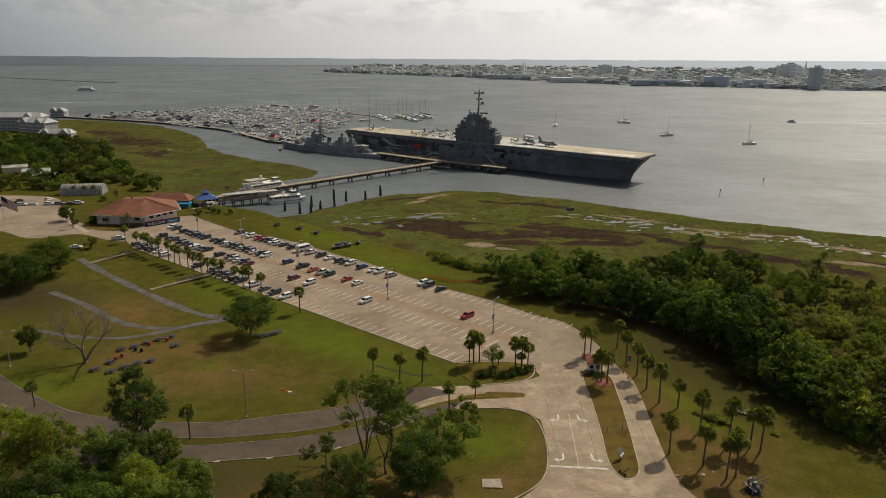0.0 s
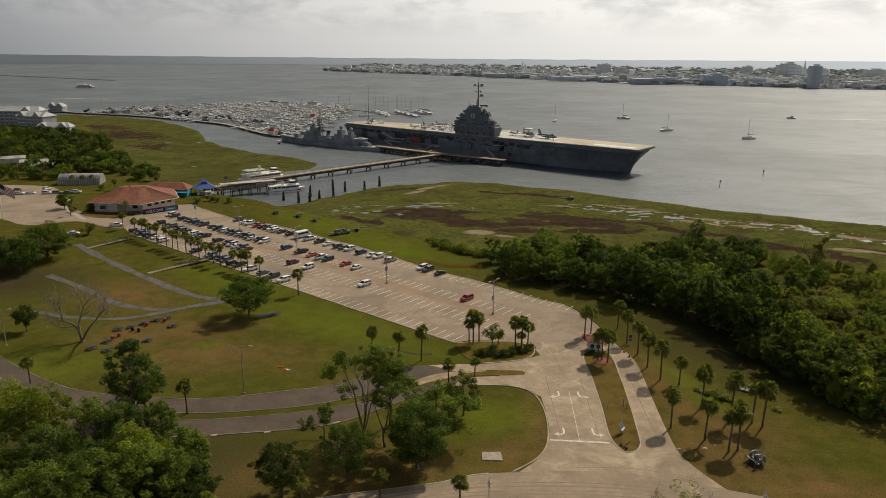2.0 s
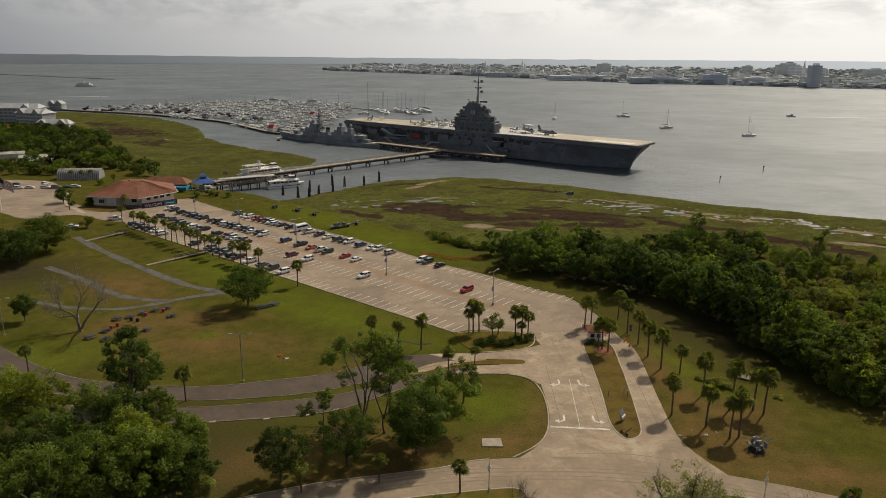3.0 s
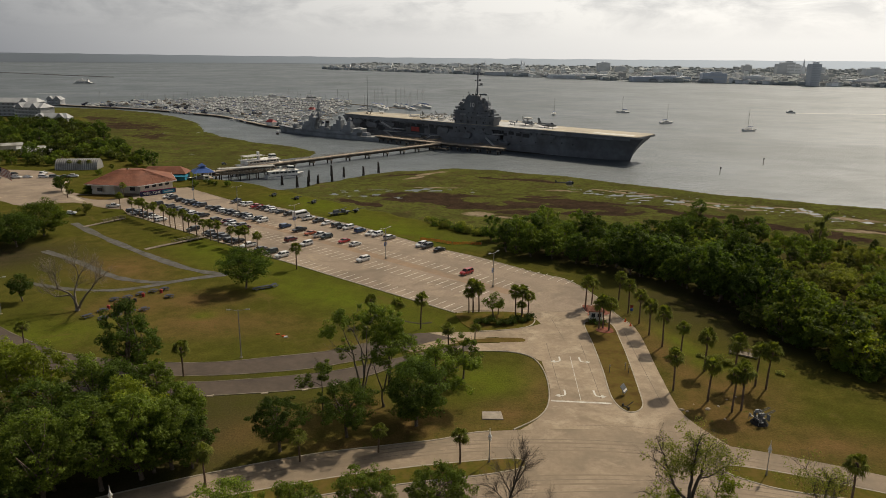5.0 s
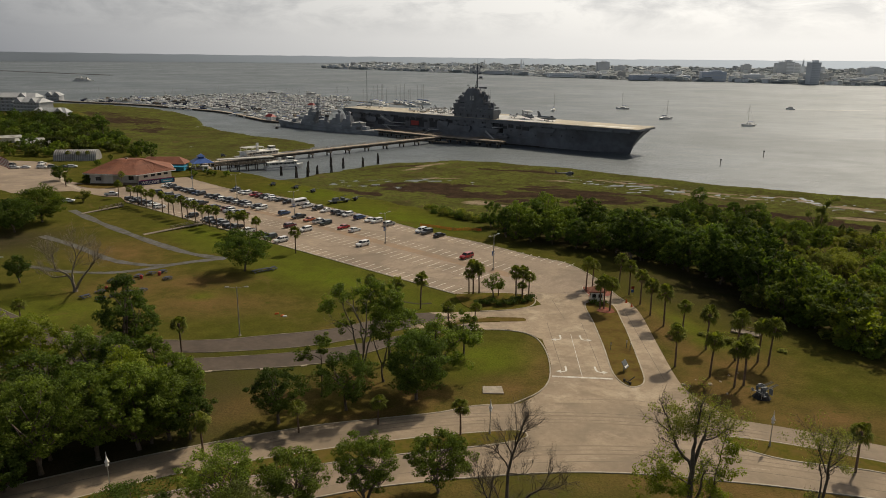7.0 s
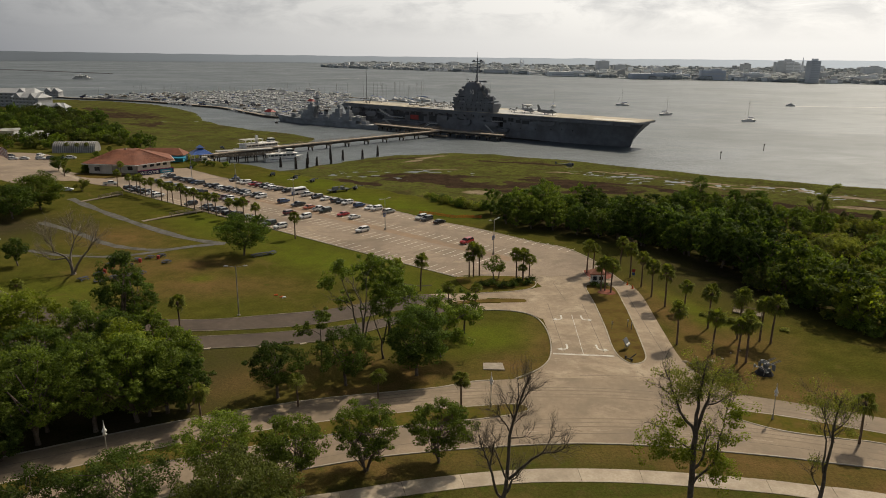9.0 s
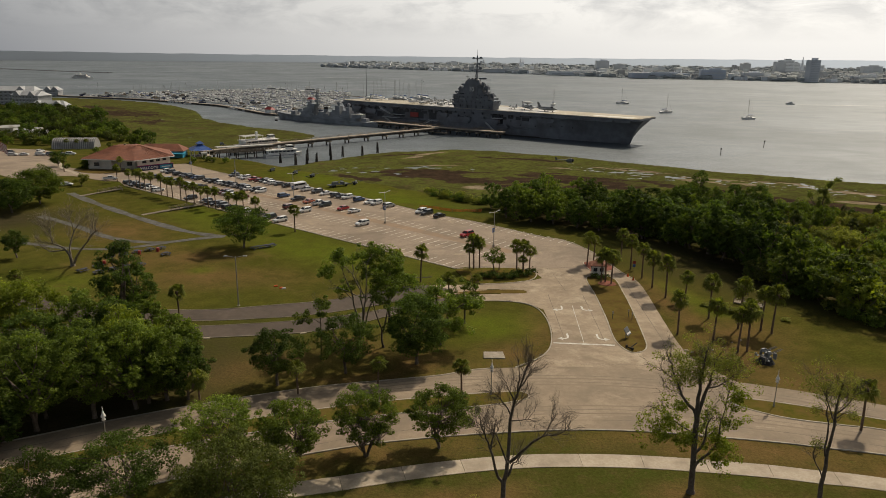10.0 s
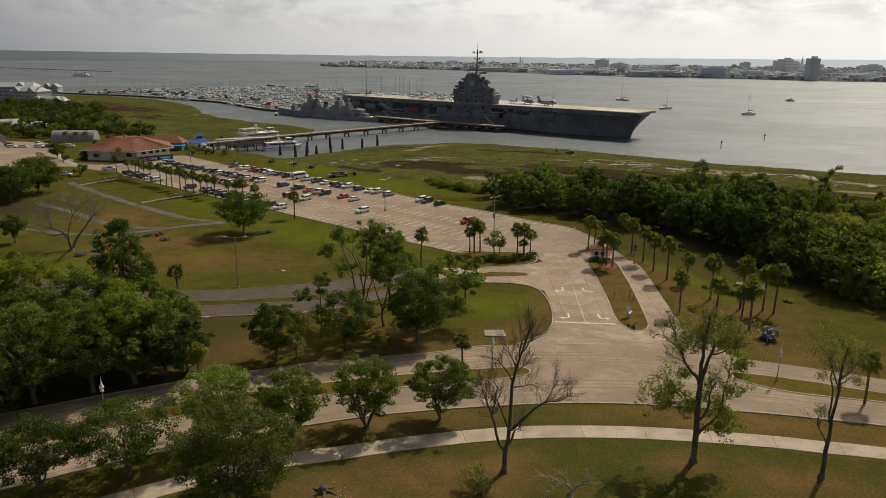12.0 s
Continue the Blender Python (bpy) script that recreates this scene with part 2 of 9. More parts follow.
    "leaf_olive": mat("olive_scrub", (0.19, 0.20, 0.042), (0.135, 0.142, 0.031), (0.24, 0.245, 0.056), 0.4, 0.1, 0.7, vary=0.25, island=0.3, translucent=(1.4, 1.5, 0.5), spec=0.08),
    "leaf_scrub": mat("myrtle_leaf", (0.155, 0.172, 0.048), (0.11, 0.124, 0.036), (0.205, 0.22, 0.066), 0.4, 0.1, 0.7, vary=0.3, island=0.3, translucent=(1.4, 1.5, 0.6), spec=0.06),
    # evergreen leaf darkened further, painting cloud shade over the headland trees
    "leaf_oak": mat("live_oak_leaf", (0.052, 0.064, 0.018), (0.034, 0.043, 0.013), (0.075, 0.088, 0.024), 0.5, 0.1, 0.6, vary=0.4, island=0.4, translucent=(1.4, 1.5, 0.6), spec=0.05),
    "leaf_green": mat("fresh_leaf", (0.115, 0.15, 0.024), (0.075, 0.10, 0.016), (0.155, 0.19, 0.032), 0.5, 0.2, 0.55, vary=0.2, island=0.4, translucent=(1.4, 1.6, 0.5), spec=0.1),
    "leaf_sage": mat("sage_leaf", (0.090, 0.106, 0.026), (0.060, 0.073, 0.019), (0.125, 0.140, 0.036), 0.5, 0.2, 0.65, vary=0.1, island=0.35, translucent=(1.4, 1.5, 0.5), spec=0.08),
    "leaf_pale": mat("pale_new_leaf", (0.180, 0.195, 0.050), (0.130, 0.143, 0.038), (0.23, 0.24, 0.066), 0.5, 0.3, 0.7, island=0.3, translucent=(1.4, 1.45, 0.5), spec=0.05),
    "concrete_pad": mat("weathered_pad", (0.30, 0.255, 0.20), (0.21, 0.175, 0.135), (0.36, 0.31, 0.25), 2.5, 0.6, 0.95),
    "frond": mat("palm_frond", (0.125, 0.142, 0.031), (0.078, 0.090, 0.021), (0.19, 0.20, 0.048), 0.8, 0.4, 0.75, vary=0.15, island=0.35, translucent=(1.4, 1.5, 0.4), spec=0.03),
    "frond_dry": mat("dry_frond", (0.16, 0.12, 0.065), None, None, 1, 0.5, 0.9, island=0.2),
    "orange": mat("orange_mesh_fence", (0.62, 0.14, 0.035), None, None, 2, 0.5, 0.8, translucent=(1, 1, 1)),
    "corrugated": mat("corrugated_metal", (0.42, 0.41, 0.38), (0.30, 0.28, 0.25), None, 1.0, 0.2, 0.6, 0.2),
    "picnic": mat("blue_grey_plastic", (0.062, 0.066, 0.086), (0.045, 0.047, 0.06), None, 2, 0.4, 0.95, spec=0.05),
    # darker copy of the hut metal, painting shade between its ribs
    "rib_gap_shade": mat("weathered_metal_roof", (0.20, 0.19, 0.18), (0.13, 0.12, 0.11), (0.27, 0.26, 0.25), 1.0, 0.2, 0.7),
    "gun": mat("gun_paint", (0.11, 0.115, 0.12), None, None, 1, 0.3, 0.6),
    # far city tones greyed and paled, distance haze painted into base colour
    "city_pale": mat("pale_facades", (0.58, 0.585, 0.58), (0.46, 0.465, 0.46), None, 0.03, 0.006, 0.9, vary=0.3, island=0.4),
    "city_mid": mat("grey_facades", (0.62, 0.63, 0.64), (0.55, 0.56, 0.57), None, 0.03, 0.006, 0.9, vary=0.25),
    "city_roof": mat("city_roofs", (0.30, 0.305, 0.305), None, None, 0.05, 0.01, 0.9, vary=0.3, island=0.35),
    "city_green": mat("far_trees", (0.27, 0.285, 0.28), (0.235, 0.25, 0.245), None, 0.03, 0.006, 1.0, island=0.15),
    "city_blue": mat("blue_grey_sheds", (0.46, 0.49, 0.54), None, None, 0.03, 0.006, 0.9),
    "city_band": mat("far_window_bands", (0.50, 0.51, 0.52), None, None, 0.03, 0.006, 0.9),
    "weathered_bark": mat("grey_weathered_bark", (0.17, 0.14, 0.105), (0.09, 0.072, 0.052), (0.26, 0.22, 0.17), 2, 0.5, 0.95),
    "granite": mat("breakwater_stone", (0.16, 0.155, 0.15), None, None, 0.2, 0.05, 0.95),
}


def wear(m, dust, film, lo, scale):
    """Adds pale dust drifts and dark oil film to an asphalt."""
    n, l = m.node_tree.nodes, m.node_tree.links
    b = n["Principled BSDF"]
    old = b.inputs["Base Color"].links[0].from_socket
    pos = n.new("ShaderNodeNewGeometry").outputs["Position"]
    c = mixcol(n, l, noise_of(n, l, pos, scale, 9, 0.70, lo, lo + 0.12, 0.3), old, dust)
    c = mixcol(n, l, noise_of(n, l, pos, scale * 0.45, 8, 0.7, 0.50, 0.64, 0.8), c, film)
    c = mixcol(n, l, noise_of(n, l, pos, 4.5, 5, 0.8, 0.54, 0.72), c, film)
    l.new(c, b.inputs["Base Color"])


wear(M["drive"], (0.41, 0.328, 0.232), (0.208, 0.158, 0.108), 0.52, 0.16)
wear(M["road"], (0.33, 0.254, 0.176), (0.192, 0.147, 0.102), 0.53, 0.13)
wear(M["lot"], (0.34, 0.262, 0.182), (0.180, 0.138, 0.100), 0.54, 0.11)


def car_paint(name, rgb, metal=0.0):
    m, n, l, b = links_of(name)
    b.inputs["Base Color"].default_value = (*rgb, 1)
    b.inputs["Roughness"].default_value, b.inputs["Metallic"].default_value, b.inputs["Coat Weight"].default_value = 0.32, metal, 0.6
    geo = n.new("ShaderNodeNewGeometry")
    l.new(mixcol(n, l, noise_of(n, l, geo.outputs["Position"], 1.2), rgb, tuple(c * 0.82 for c in rgb)), b.inputs["Base Color"])
    return m


PAINT = {
    "white": car_paint("white_car_paint", (0.72, 0.71, 0.69)), "black": car_paint("black_car_paint", (0.012, 0.012, 0.014)),
    "grey": car_paint("grey_car_paint", (0.10, 0.103, 0.108), 0.4), "silver": car_paint("silver_car_paint", (0.45, 0.45, 0.45), 0.5),
    "red": car_paint("red_car_paint", (0.36, 0.012, 0.016)), "maroon": car_paint("maroon_car_paint", (0.12, 0.014, 0.018)),
    "blue": car_paint("blue_car_paint", (0.025, 0.06, 0.15), 0.3), "orange": car_paint("orange_car_paint", (0.42, 0.09, 0.03)),
    "green": car_paint("green_car_paint", (0.035, 0.05, 0.045), 0.3),
}


def ground_material():
    m, n, l, b = links_of("turf_and_marsh")
    pos = n.new("ShaderNodeNewGeometry").outputs["Position"]

    def at(name):
        a = n.new("ShaderNodeAttribute"); a.attribute_name = name
        return a.outputs["Fac"]
    big, mid, fine = noise_of(n, l, pos, 0.035, 5, 0.6), noise_of(n, l, pos, 0.22, 5, 0.6), noise_of(n, l, pos, 2.2, 4, 0.7)
    lawn = mixcol(n, l, big, (0.070, 0.073, 0.012), (0.100, 0.082, 0.020))
    lawn = mixcol(n, l, mid, lawn, (0.058, 0.058, 0.012))
    bank = mixcol(n, l, noise_of(n, l, pos, 0.13, 9, 0.72, 0.43, 0.60, 0.8), (0.050, 0.064, 0.012), (0.086, 0.062, 0.022))
    bank = mixcol(n, l, noise_of(n, l, pos, 0.7, 8, 0.78, 0.52, 0.66, 0.5), bank, (0.112, 0.074, 0.034))
    lawn = mixcol(n, l, at("rank"), lawn, mixcol(n, l, mid, bank, (0.056, 0.056, 0.013)))
    lawn = mixcol(n, l, at("dry"), lawn, mixcol(n, l, mid, (0.152, 0.092, 0.038), (0.106, 0.074, 0.026)))
    lawn = mixcol(n, l, at("lush"), lawn, mixcol(n, l, mid, (0.098, 0.130, 0.012), (0.090, 0.098, 0.014)))
    lawn = mixcol(n, l, noise_of(n, l, pos, 0.075, 8, 0.72, 0.56, 0.72, 0.7), lawn, mixcol(n, l, fine, (0.125, 0.088, 0.032), (0.096, 0.078, 0.022)))
    lawn = mixcol(n, l, noise_of(n, l, pos, 0.5, 7, 0.75, 0.56, 0.70, 0.4), lawn, (0.056, 0.068, 0.012))
    marsh = mixcol(n, l, noise_of(n, l, pos, 0.03, 6, 0.65, 0.38, 0.62, 1.0), (0.068, 0.072, 0.020), (0.102, 0.112, 0.025))
    marsh = mixcol(n, l, noise_of(n, l, pos, 0.09, 6, 0.7, 0.5, 0.66, 0.6), marsh, (0.046, 0.038, 0.018))
    marsh = mixcol(n, l, noise_of(n, l, pos, 0.4, 7, 0.75, 0.46, 0.62, 0.8), marsh, (0.054, 0.049, 0.017))
    marsh = mixcol(n, l, noise_of(n, l, pos, 0.055, 7, 0.7, 0.55, 0.64, 1.2), marsh, (0.085, 0.066, 0.030))
    c = mixcol(n, l, at("marsh"), lawn, marsh)
    rag = noise_of(n, l, pos, 0.11, 9, 0.68, 0.22, 0.78, 0.5)

    def ragged(field, lo, hi):
        add = n.new("ShaderNodeMath"); add.operation = "MULTIPLY_ADD"; add.inputs[1].default_value = 0.85
        l.new(rag, add.inputs[0]); l.new(at(field), add.inputs[2])
        r = n.new("ShaderNodeMapRange"); r.inputs[1].default_value, r.inputs[2].default_value = lo, hi
        l.new(add.outputs[0], r.inputs[0])
        return r.outputs[0]
    c = mixcol(n, l, ragged("mud", 0.90, 1.02), c, mixcol(n, l, mid, (0.030, 0.021, 0.015), (0.054, 0.036, 0.023)))
    c = mixcol(n, l, ragged("sand", 0.84, 1.08), c, mixcol(n, l, mid, (0.27, 0.215, 0.15), (0.16, 0.12, 0.075)))
    c = mixcol(n, l, at("litter"), c, mixcol(n, l, mid, (0.035, 0.034, 0.014), (0.06, 0.046, 0.025)))
    f = n.new("ShaderNodeMapRange"); f.inputs[3].default_value, f.inputs[4].default_value = 0.80, 1.18
    l.new(fine, f.inputs[0])
    c = mixcol(n, l, 1.0, c, f.outputs[0], "MULTIPLY")
    f = n.new("ShaderNodeMapRange"); f.inputs[3].default_value, f.inputs[4].default_value = 0.86, 1.13
    l.new(noise_of(n, l, pos, 6.5, 3, 0.75, 0.38, 0.62), f.inputs[0])
    c = mixcol(n, l, 1.0, c, f.outputs[0], "MULTIPLY")
    l.new(c, b.inputs["Base Color"])
    b.inputs["Roughness"].default_value, b.inputs["Specular IOR Level"].default_value = 1.0, 0.0
    t = n.new("ShaderNodeTexNoise"); t.inputs["Scale"].default_value, t.inputs["Detail"].default_value = 3.0, 6
    l.new(pos, t.inputs["Vector"])
    k = n.new("ShaderNodeBump"); k.inputs["Distance"].default_value, k.inputs["Strength"].default_value = 0.14, 0.6
    l.new(t.outputs["Fac"], k.inputs["Height"]); l.new(k.outputs[0], b.inputs["Normal"])
    return m


def water_material():
    m, n, l, b = links_of("harbour_water")
    pos = n.new("ShaderNodeNewGeometry").outputs["Position"]
    l.new(mixcol(n, l, noise_of(n, l, pos, 0.012, 4), (0.084, 0.100, 0.110), (0.100, 0.115, 0.122)), b.inputs["Base Color"])
    r = n.new("ShaderNodeMapRange"); r.inputs[3].default_value, r.inputs[4].default_value = 0.40, 0.62
    b.inputs["IOR"].default_value = 1.33
    stretch = n.new("ShaderNodeMapping"); stretch.inputs["Scale"].default_value = (0.6, 1.0, 1.0)
    stretch.inputs["Rotation"].default_value = (0, 0, 0.5)
    l.new(pos, stretch.inputs[0])
    gust = n.new("ShaderNodeMath"); gust.operation = "MULTIPLY_ADD"; gust.inputs[1].default_value = 0.45
    l.new(noise_of(n, l, stretch.outputs[0], 0.05, 5, 0.65, 0.40, 0.62, 0.6), gust.inputs[0]); l.new(noise_of(n, l, pos, 0.006, 5, 0.6, 0.4, 0.8, 0.8), gust.inputs[2])
    l.new(gust.outputs[0], r.inputs[0]); l.new(r.outputs[0], b.inputs["Roughness"])
    h = None
    for sc, dist in ((1.3, 0.20), (0.34, 0.52), (0.07, 0.06)):
        t = n.new("ShaderNodeTexNoise"); t.inputs["Scale"].default_value, t.inputs["Detail"].default_value = sc, 4
        l.new(stretch.outputs[0], t.inputs["Vector"])
        k = n.new("ShaderNodeBump"); k.inputs["Distance"].default_value = dist
        l.new(t.outputs["Fac"], k.inputs["Height"])
        if h:
            l.new(h, k.inputs["Normal"])
        h = k.outputs[0]
    l.new(h, b.inputs["Normal"])
    return m


M["ground"], M["water"] = ground_material(), water_material()


def glow(name, rgb, strength):
    m, n, l, b = links_of(name)
    b.inputs["Base Color"].default_value = (*rgb, 1)
    b.inputs["Emission Color"].default_value, b.inputs["Emission Strength"].default_value = (*rgb, 1), strength
    return m


# distance haze painted as emission on the shore, stronger towards the right
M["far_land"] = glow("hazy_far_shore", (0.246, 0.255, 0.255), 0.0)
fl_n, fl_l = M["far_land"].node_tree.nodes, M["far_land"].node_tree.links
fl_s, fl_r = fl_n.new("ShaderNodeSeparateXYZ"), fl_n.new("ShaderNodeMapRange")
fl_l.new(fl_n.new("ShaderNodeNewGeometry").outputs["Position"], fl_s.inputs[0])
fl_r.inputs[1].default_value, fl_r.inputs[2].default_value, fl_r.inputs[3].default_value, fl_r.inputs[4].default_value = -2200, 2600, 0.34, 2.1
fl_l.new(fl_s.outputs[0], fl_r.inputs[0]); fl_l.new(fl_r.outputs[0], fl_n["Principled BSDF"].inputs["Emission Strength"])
M["hotel_roof"] = mat("hotel_metal_roof", (0.34, 0.345, 0.35), (0.27, 0.27, 0.28), None, 1.0, 0.2, 0.6)
# white hotel walls in darker grey, their shade painted into the colour
M["hotel_wall"] = mat("hotel_cladding", (0.30, 0.305, 0.31), (0.24, 0.245, 0.25), None, 1.0, 0.2, 0.8)

# ---- mesh building ----
class Build:
    """Collects faces for one mesh."""

    def __init__(self):
        self.v, self.f = [], []

    def add(self, verts, faces):
        o = len(self.v)
        self.v += [tuple(p) for p in verts]
        self.f += [tuple(o + i for i in q) for q in faces]
        return self

    def box(self, x, y, z, sx, sy, sz, rz=0.0, top=1.0):
        """A box on its base centre; top: how far the top shrinks."""
        c, s = math.cos(radians(rz)), math.sin(radians(rz))
        pts = []
        for k, zz in ((1.0, z), (top, z + sz)):
            for a, b in ((-1, -1), (1, -1), (1, 1), (-1, 1)):
                u, w = a * sx / 2 * k, b * sy / 2 * k
                pts.append((x + u * c - w * s, y + u * s + w * c, zz))
        return self.add(pts, [(3, 2, 1, 0), (4, 5, 6, 7), (0, 1, 5, 4), (1, 2, 6, 5), (2, 3, 7, 6), (3, 0, 4, 7)])

    def tube(self, p, q, r0, r1=None, n=8, caps=True):
        p, q = Vector(p), Vector(q)
        r1 = r0 if r1 is None else r1
        axis = (q - p).normalized()
        side = axis.orthogonal().normalized()
        other = axis.cross(side)
        ring = [(side * math.cos(2 * math.pi * i / n) + other * math.sin(2 * math.pi * i / n)) for i in range(n)]
        pts = [p + d * r0 for d in ring] + [q + d * r1 for d in ring]
        faces = [(i, (i + 1) % n, n + (i + 1) % n, n + i) for i in range(n)]
        if caps:
            faces += [tuple(range(n - 1, -1, -1)), tuple(range(n, 2 * n))]
        return self.add(pts, faces)

    def slab(self, outline, z0, z1):
        n = len(outline)
        if sum(a[0] * b[1] - b[0] * a[1] for a, b in zip(outline, outline[1:] + outline[:1])) < 0:
            outline = outline[::-1]
        return self.add([(x, y, z0) for x, y in outline] + [(x, y, z1) for x, y in outline],
                        [tuple(range(n, 2 * n)), tuple(range(n - 1, -1, -1))] + [(i, (i + 1) % n, n + (i + 1) % n, n + i) for i in range(n)])

    def loft(self, rings, caps=True, closed=True):
        n = len(rings[0])
        faces = []
        for k in range(len(rings) - 1):
            for i in range(n if closed else n - 1):
                j = (i + 1) % n
                faces.append((k * n + i, k * n + j, (k + 1) * n + j, (k + 1) * n + i))
        if caps:
            faces += [tuple(range(n - 1, -1, -1)), tuple(range((len(rings) - 1) * n, len(rings) * n))]
        return self.add([p for r in rings for p in r], faces)

    def band(self, line, width, z0, z1, closed=False):
        """A strip of rectangular section along a flat line."""
        pts = [Vector(p) for p in line]
        n = len(pts)
        rings = []
        for i, p in enumerate(pts):
            a, b = (pts[i - 1], pts[(i + 1) % n]) if closed else (pts[max(i - 1, 0)], pts[min(i + 1, n - 1)])
            d = (b - a).normalized()
            s = Vector((-d.y, d.x)) * (width(i) if callable(width) else width) / 2
            rings.append([(p.x - s.x, p.y - s.y, z0), (p.x + s.x, p.y + s.y, z0), (p.x + s.x, p.y + s.y, z1), (p.x - s.x, p.y - s.y, z1)])
        if closed:
            rings.append(rings[0])
        return self.loft(rings, caps=not closed)

    def ball(self, x, y, z, rx, ry, rz, n=10, m=6):
        rings = []
        for k in range(m + 1):
            a = math.pi * (k / m - 0.5) * 0.999
            rings.append([(x + rx * math.cos(a) * math.cos(2 * math.pi * i / n), y + ry * math.cos(a) * math.sin(2 * math.pi * i / n), z + rz * math.sin(a)) for i in range(n)])
        return self.loft(rings)

    def mesh(self, name, material, smooth=False):
        me = bpy.data.meshes.new(name)
        me.from_pydata(self.v, [], self.f)
        me.materials.append(material)
        if smooth:
            me.shade_smooth()
        me.update()
        return me


def part(name, b, material, parent, label="", smooth=False, at=None):
    ob = new(name, b.mesh(name, material, smooth) if isinstance(b, Build) else b)
    ob.parent = parent
    if at is not None:
        ob.matrix_basis = at
    return tagged(ob, label)


def thing(name, m, label, category, group="", kind=""):
    ob = new(name)
    ob.empty_display_size = 0.5
    ob.matrix_basis = m
    return tagged(ob, label, category, group, kind)


def single(name, b, material, label, category, group="", kind="", smooth=False, at=None):
    ob = new(name, b.mesh(name, material, smooth))
    if at is not None:
        ob.matrix_basis = at
    return tagged(ob, label, category, group, kind)


def curve(pts, step=6, closed=False):
    """A smooth line through points (Catmull-Rom)."""
    n, out = len(pts), []
    for i in range(n if closed else n - 1):
        p = [Vector(pts[k % n]) if closed else Vector(pts[min(max(k, 0), n - 1)]) for k in (i - 1, i, i + 1, i + 2)]
        for j in range(step):
            t = j / step
            q = 0.5 * (2 * p[1] + (p[2] - p[0]) * t + (2 * p[0] - 5 * p[1] + 4 * p[2] - p[3]) * t * t + (3 * p[1] - p[0] - 3 * p[2] + p[3]) * t ** 3)
            out.append((q.x, q.y))
    if not closed:
        out.append(tuple(pts[-1]))
    return out


def letters(name, text, size, material, parent, m, label=""):
    c = bpy.data.curves.new(name, "FONT")
    c.body, c.size, c.extrude, c.align_x, c.align_y = text, size, 0.02, "CENTER", "CENTER"
    tmp = bpy.data.objects.new(name, c)
    me = bpy.data.meshes.new_from_object(tmp)
    bpy.data.objects.remove(tmp)
    me.materials.clear(); me.materials.append(material)
    ob = new(name, me)
    ob.parent, ob.matrix_basis = parent, m
    return tagged(ob, label)

# ---- the ground: one sheet of lawn, wood floor and salt marsh running down under the harbour ----
WATER = -2.8
LAND = [(-4600, -4600), (4600, -4600), (4600, -900), (1500, -100), (300, 195), (160, 236), (138, 248), (123, 258), (108, 272), (98, 284), (77, 264), (55, 258),
        (32, 254), (14, 252), (4, 261), (-8, 274), (-36, 297), (-60, 320), (-79, 336), (-101, 355), (-121, 364), (-140, 388), (-155, 388), (-187, 422), (-229, 486),
        (-282, 570), (-335, 645), (-352, 700), (-392, 735), (-440, 800), (-520, 870), (-800, 860), (-1600, 600), (-4600, -600)]
MARSH_A = [(-110, 300), (-84, 347), (-70, 354), (-68, 368), (-57, 376), (-44, 396), (-29, 408), (-10, 416), (4, 422), (27, 419), (52, 406), (73, 396), (94, 377),
           (120, 361), (142, 345), (165, 334), (186, 323), (202, 316), (330, 262), (1500, -60), (4600, -850), (4600, -1500), (300, 100), (0, 200)]
MARSH_B = [(-480, 870), (-440, 858), (-389, 842), (-317, 793), (-274, 743), (-236, 688), (-205, 612), (-178, 574), (-147, 543), (-110, 516), (-88, 492), (-88, 470),
           (-104, 452), (-122, 422), (-136, 396), (-160, 370), (-300, 500), (-420, 700)]
# centre x, y, half-length, half-width, turn: marsh pools, dark mud flats, sand and wrack
POOLS = [(-40, 349, 7, 3, 20), (-14, 349, 6, 2.5, 10), (99, 338, 9, 3.5, -35), (110, 329, 9, 2.5, -30), (124, 321, 9, 2.2, -25), (146, 318, 8, 1.8, -28),
         (166, 304, 7, 2, -35), (182, 289, 6, 2, -35), (-89, 343, 8, 3, 5), (-50, 329, 5, 1.6, -30), (88, 327, 5, 1.2, 10),
         (-208, 600, 9, 3, -50), (-236, 596, 8, 2, -30), (-258, 640, 9, 2.2, -20), (-170, 472, 4, 1.4, 0), (200, 299, 6, 1.8, -30)]
# half-drowned marsh with many small puddles
WET = [(96, 340, 44, 12, -30), (150, 308, 40, 11, -28), (190, 290, 34, 10, -30), (-6, 350, 30, 7, 0), (-40, 338, 24, 8, -20), (-90, 350, 14, 6, 0)]
MUD = [(-10, 328, 22, 11, 0), (8, 318, 15, 9, -20), (42, 316, 16, 6, -10), (65, 313, 16, 9, -15), (78, 300, 12, 5, 0), (30, 300, 14, 5, 0), (128, 281, 14, 7, -25), (148, 266, 18, 8, -35),
       (48, 334, 9, 3, 10), (100, 306, 10, 4, -30), (-30, 336, 8, 4, 0), (-2, 338, 30, 5, -8), (55, 324, 26, 5, -14), (88, 318, 18, 4, -24), (20, 310, 26, 5, 4), (112, 296, 22, 5, -24), (-40, 318, 14, 4, -30), (60, 300, 16, 4, -6), (170, 268, 14, 4, -30), (100, 346, 14, 2.5, -30), (40, 384, 30, 3, -20), (-20, 396, 18, 3, 30)]
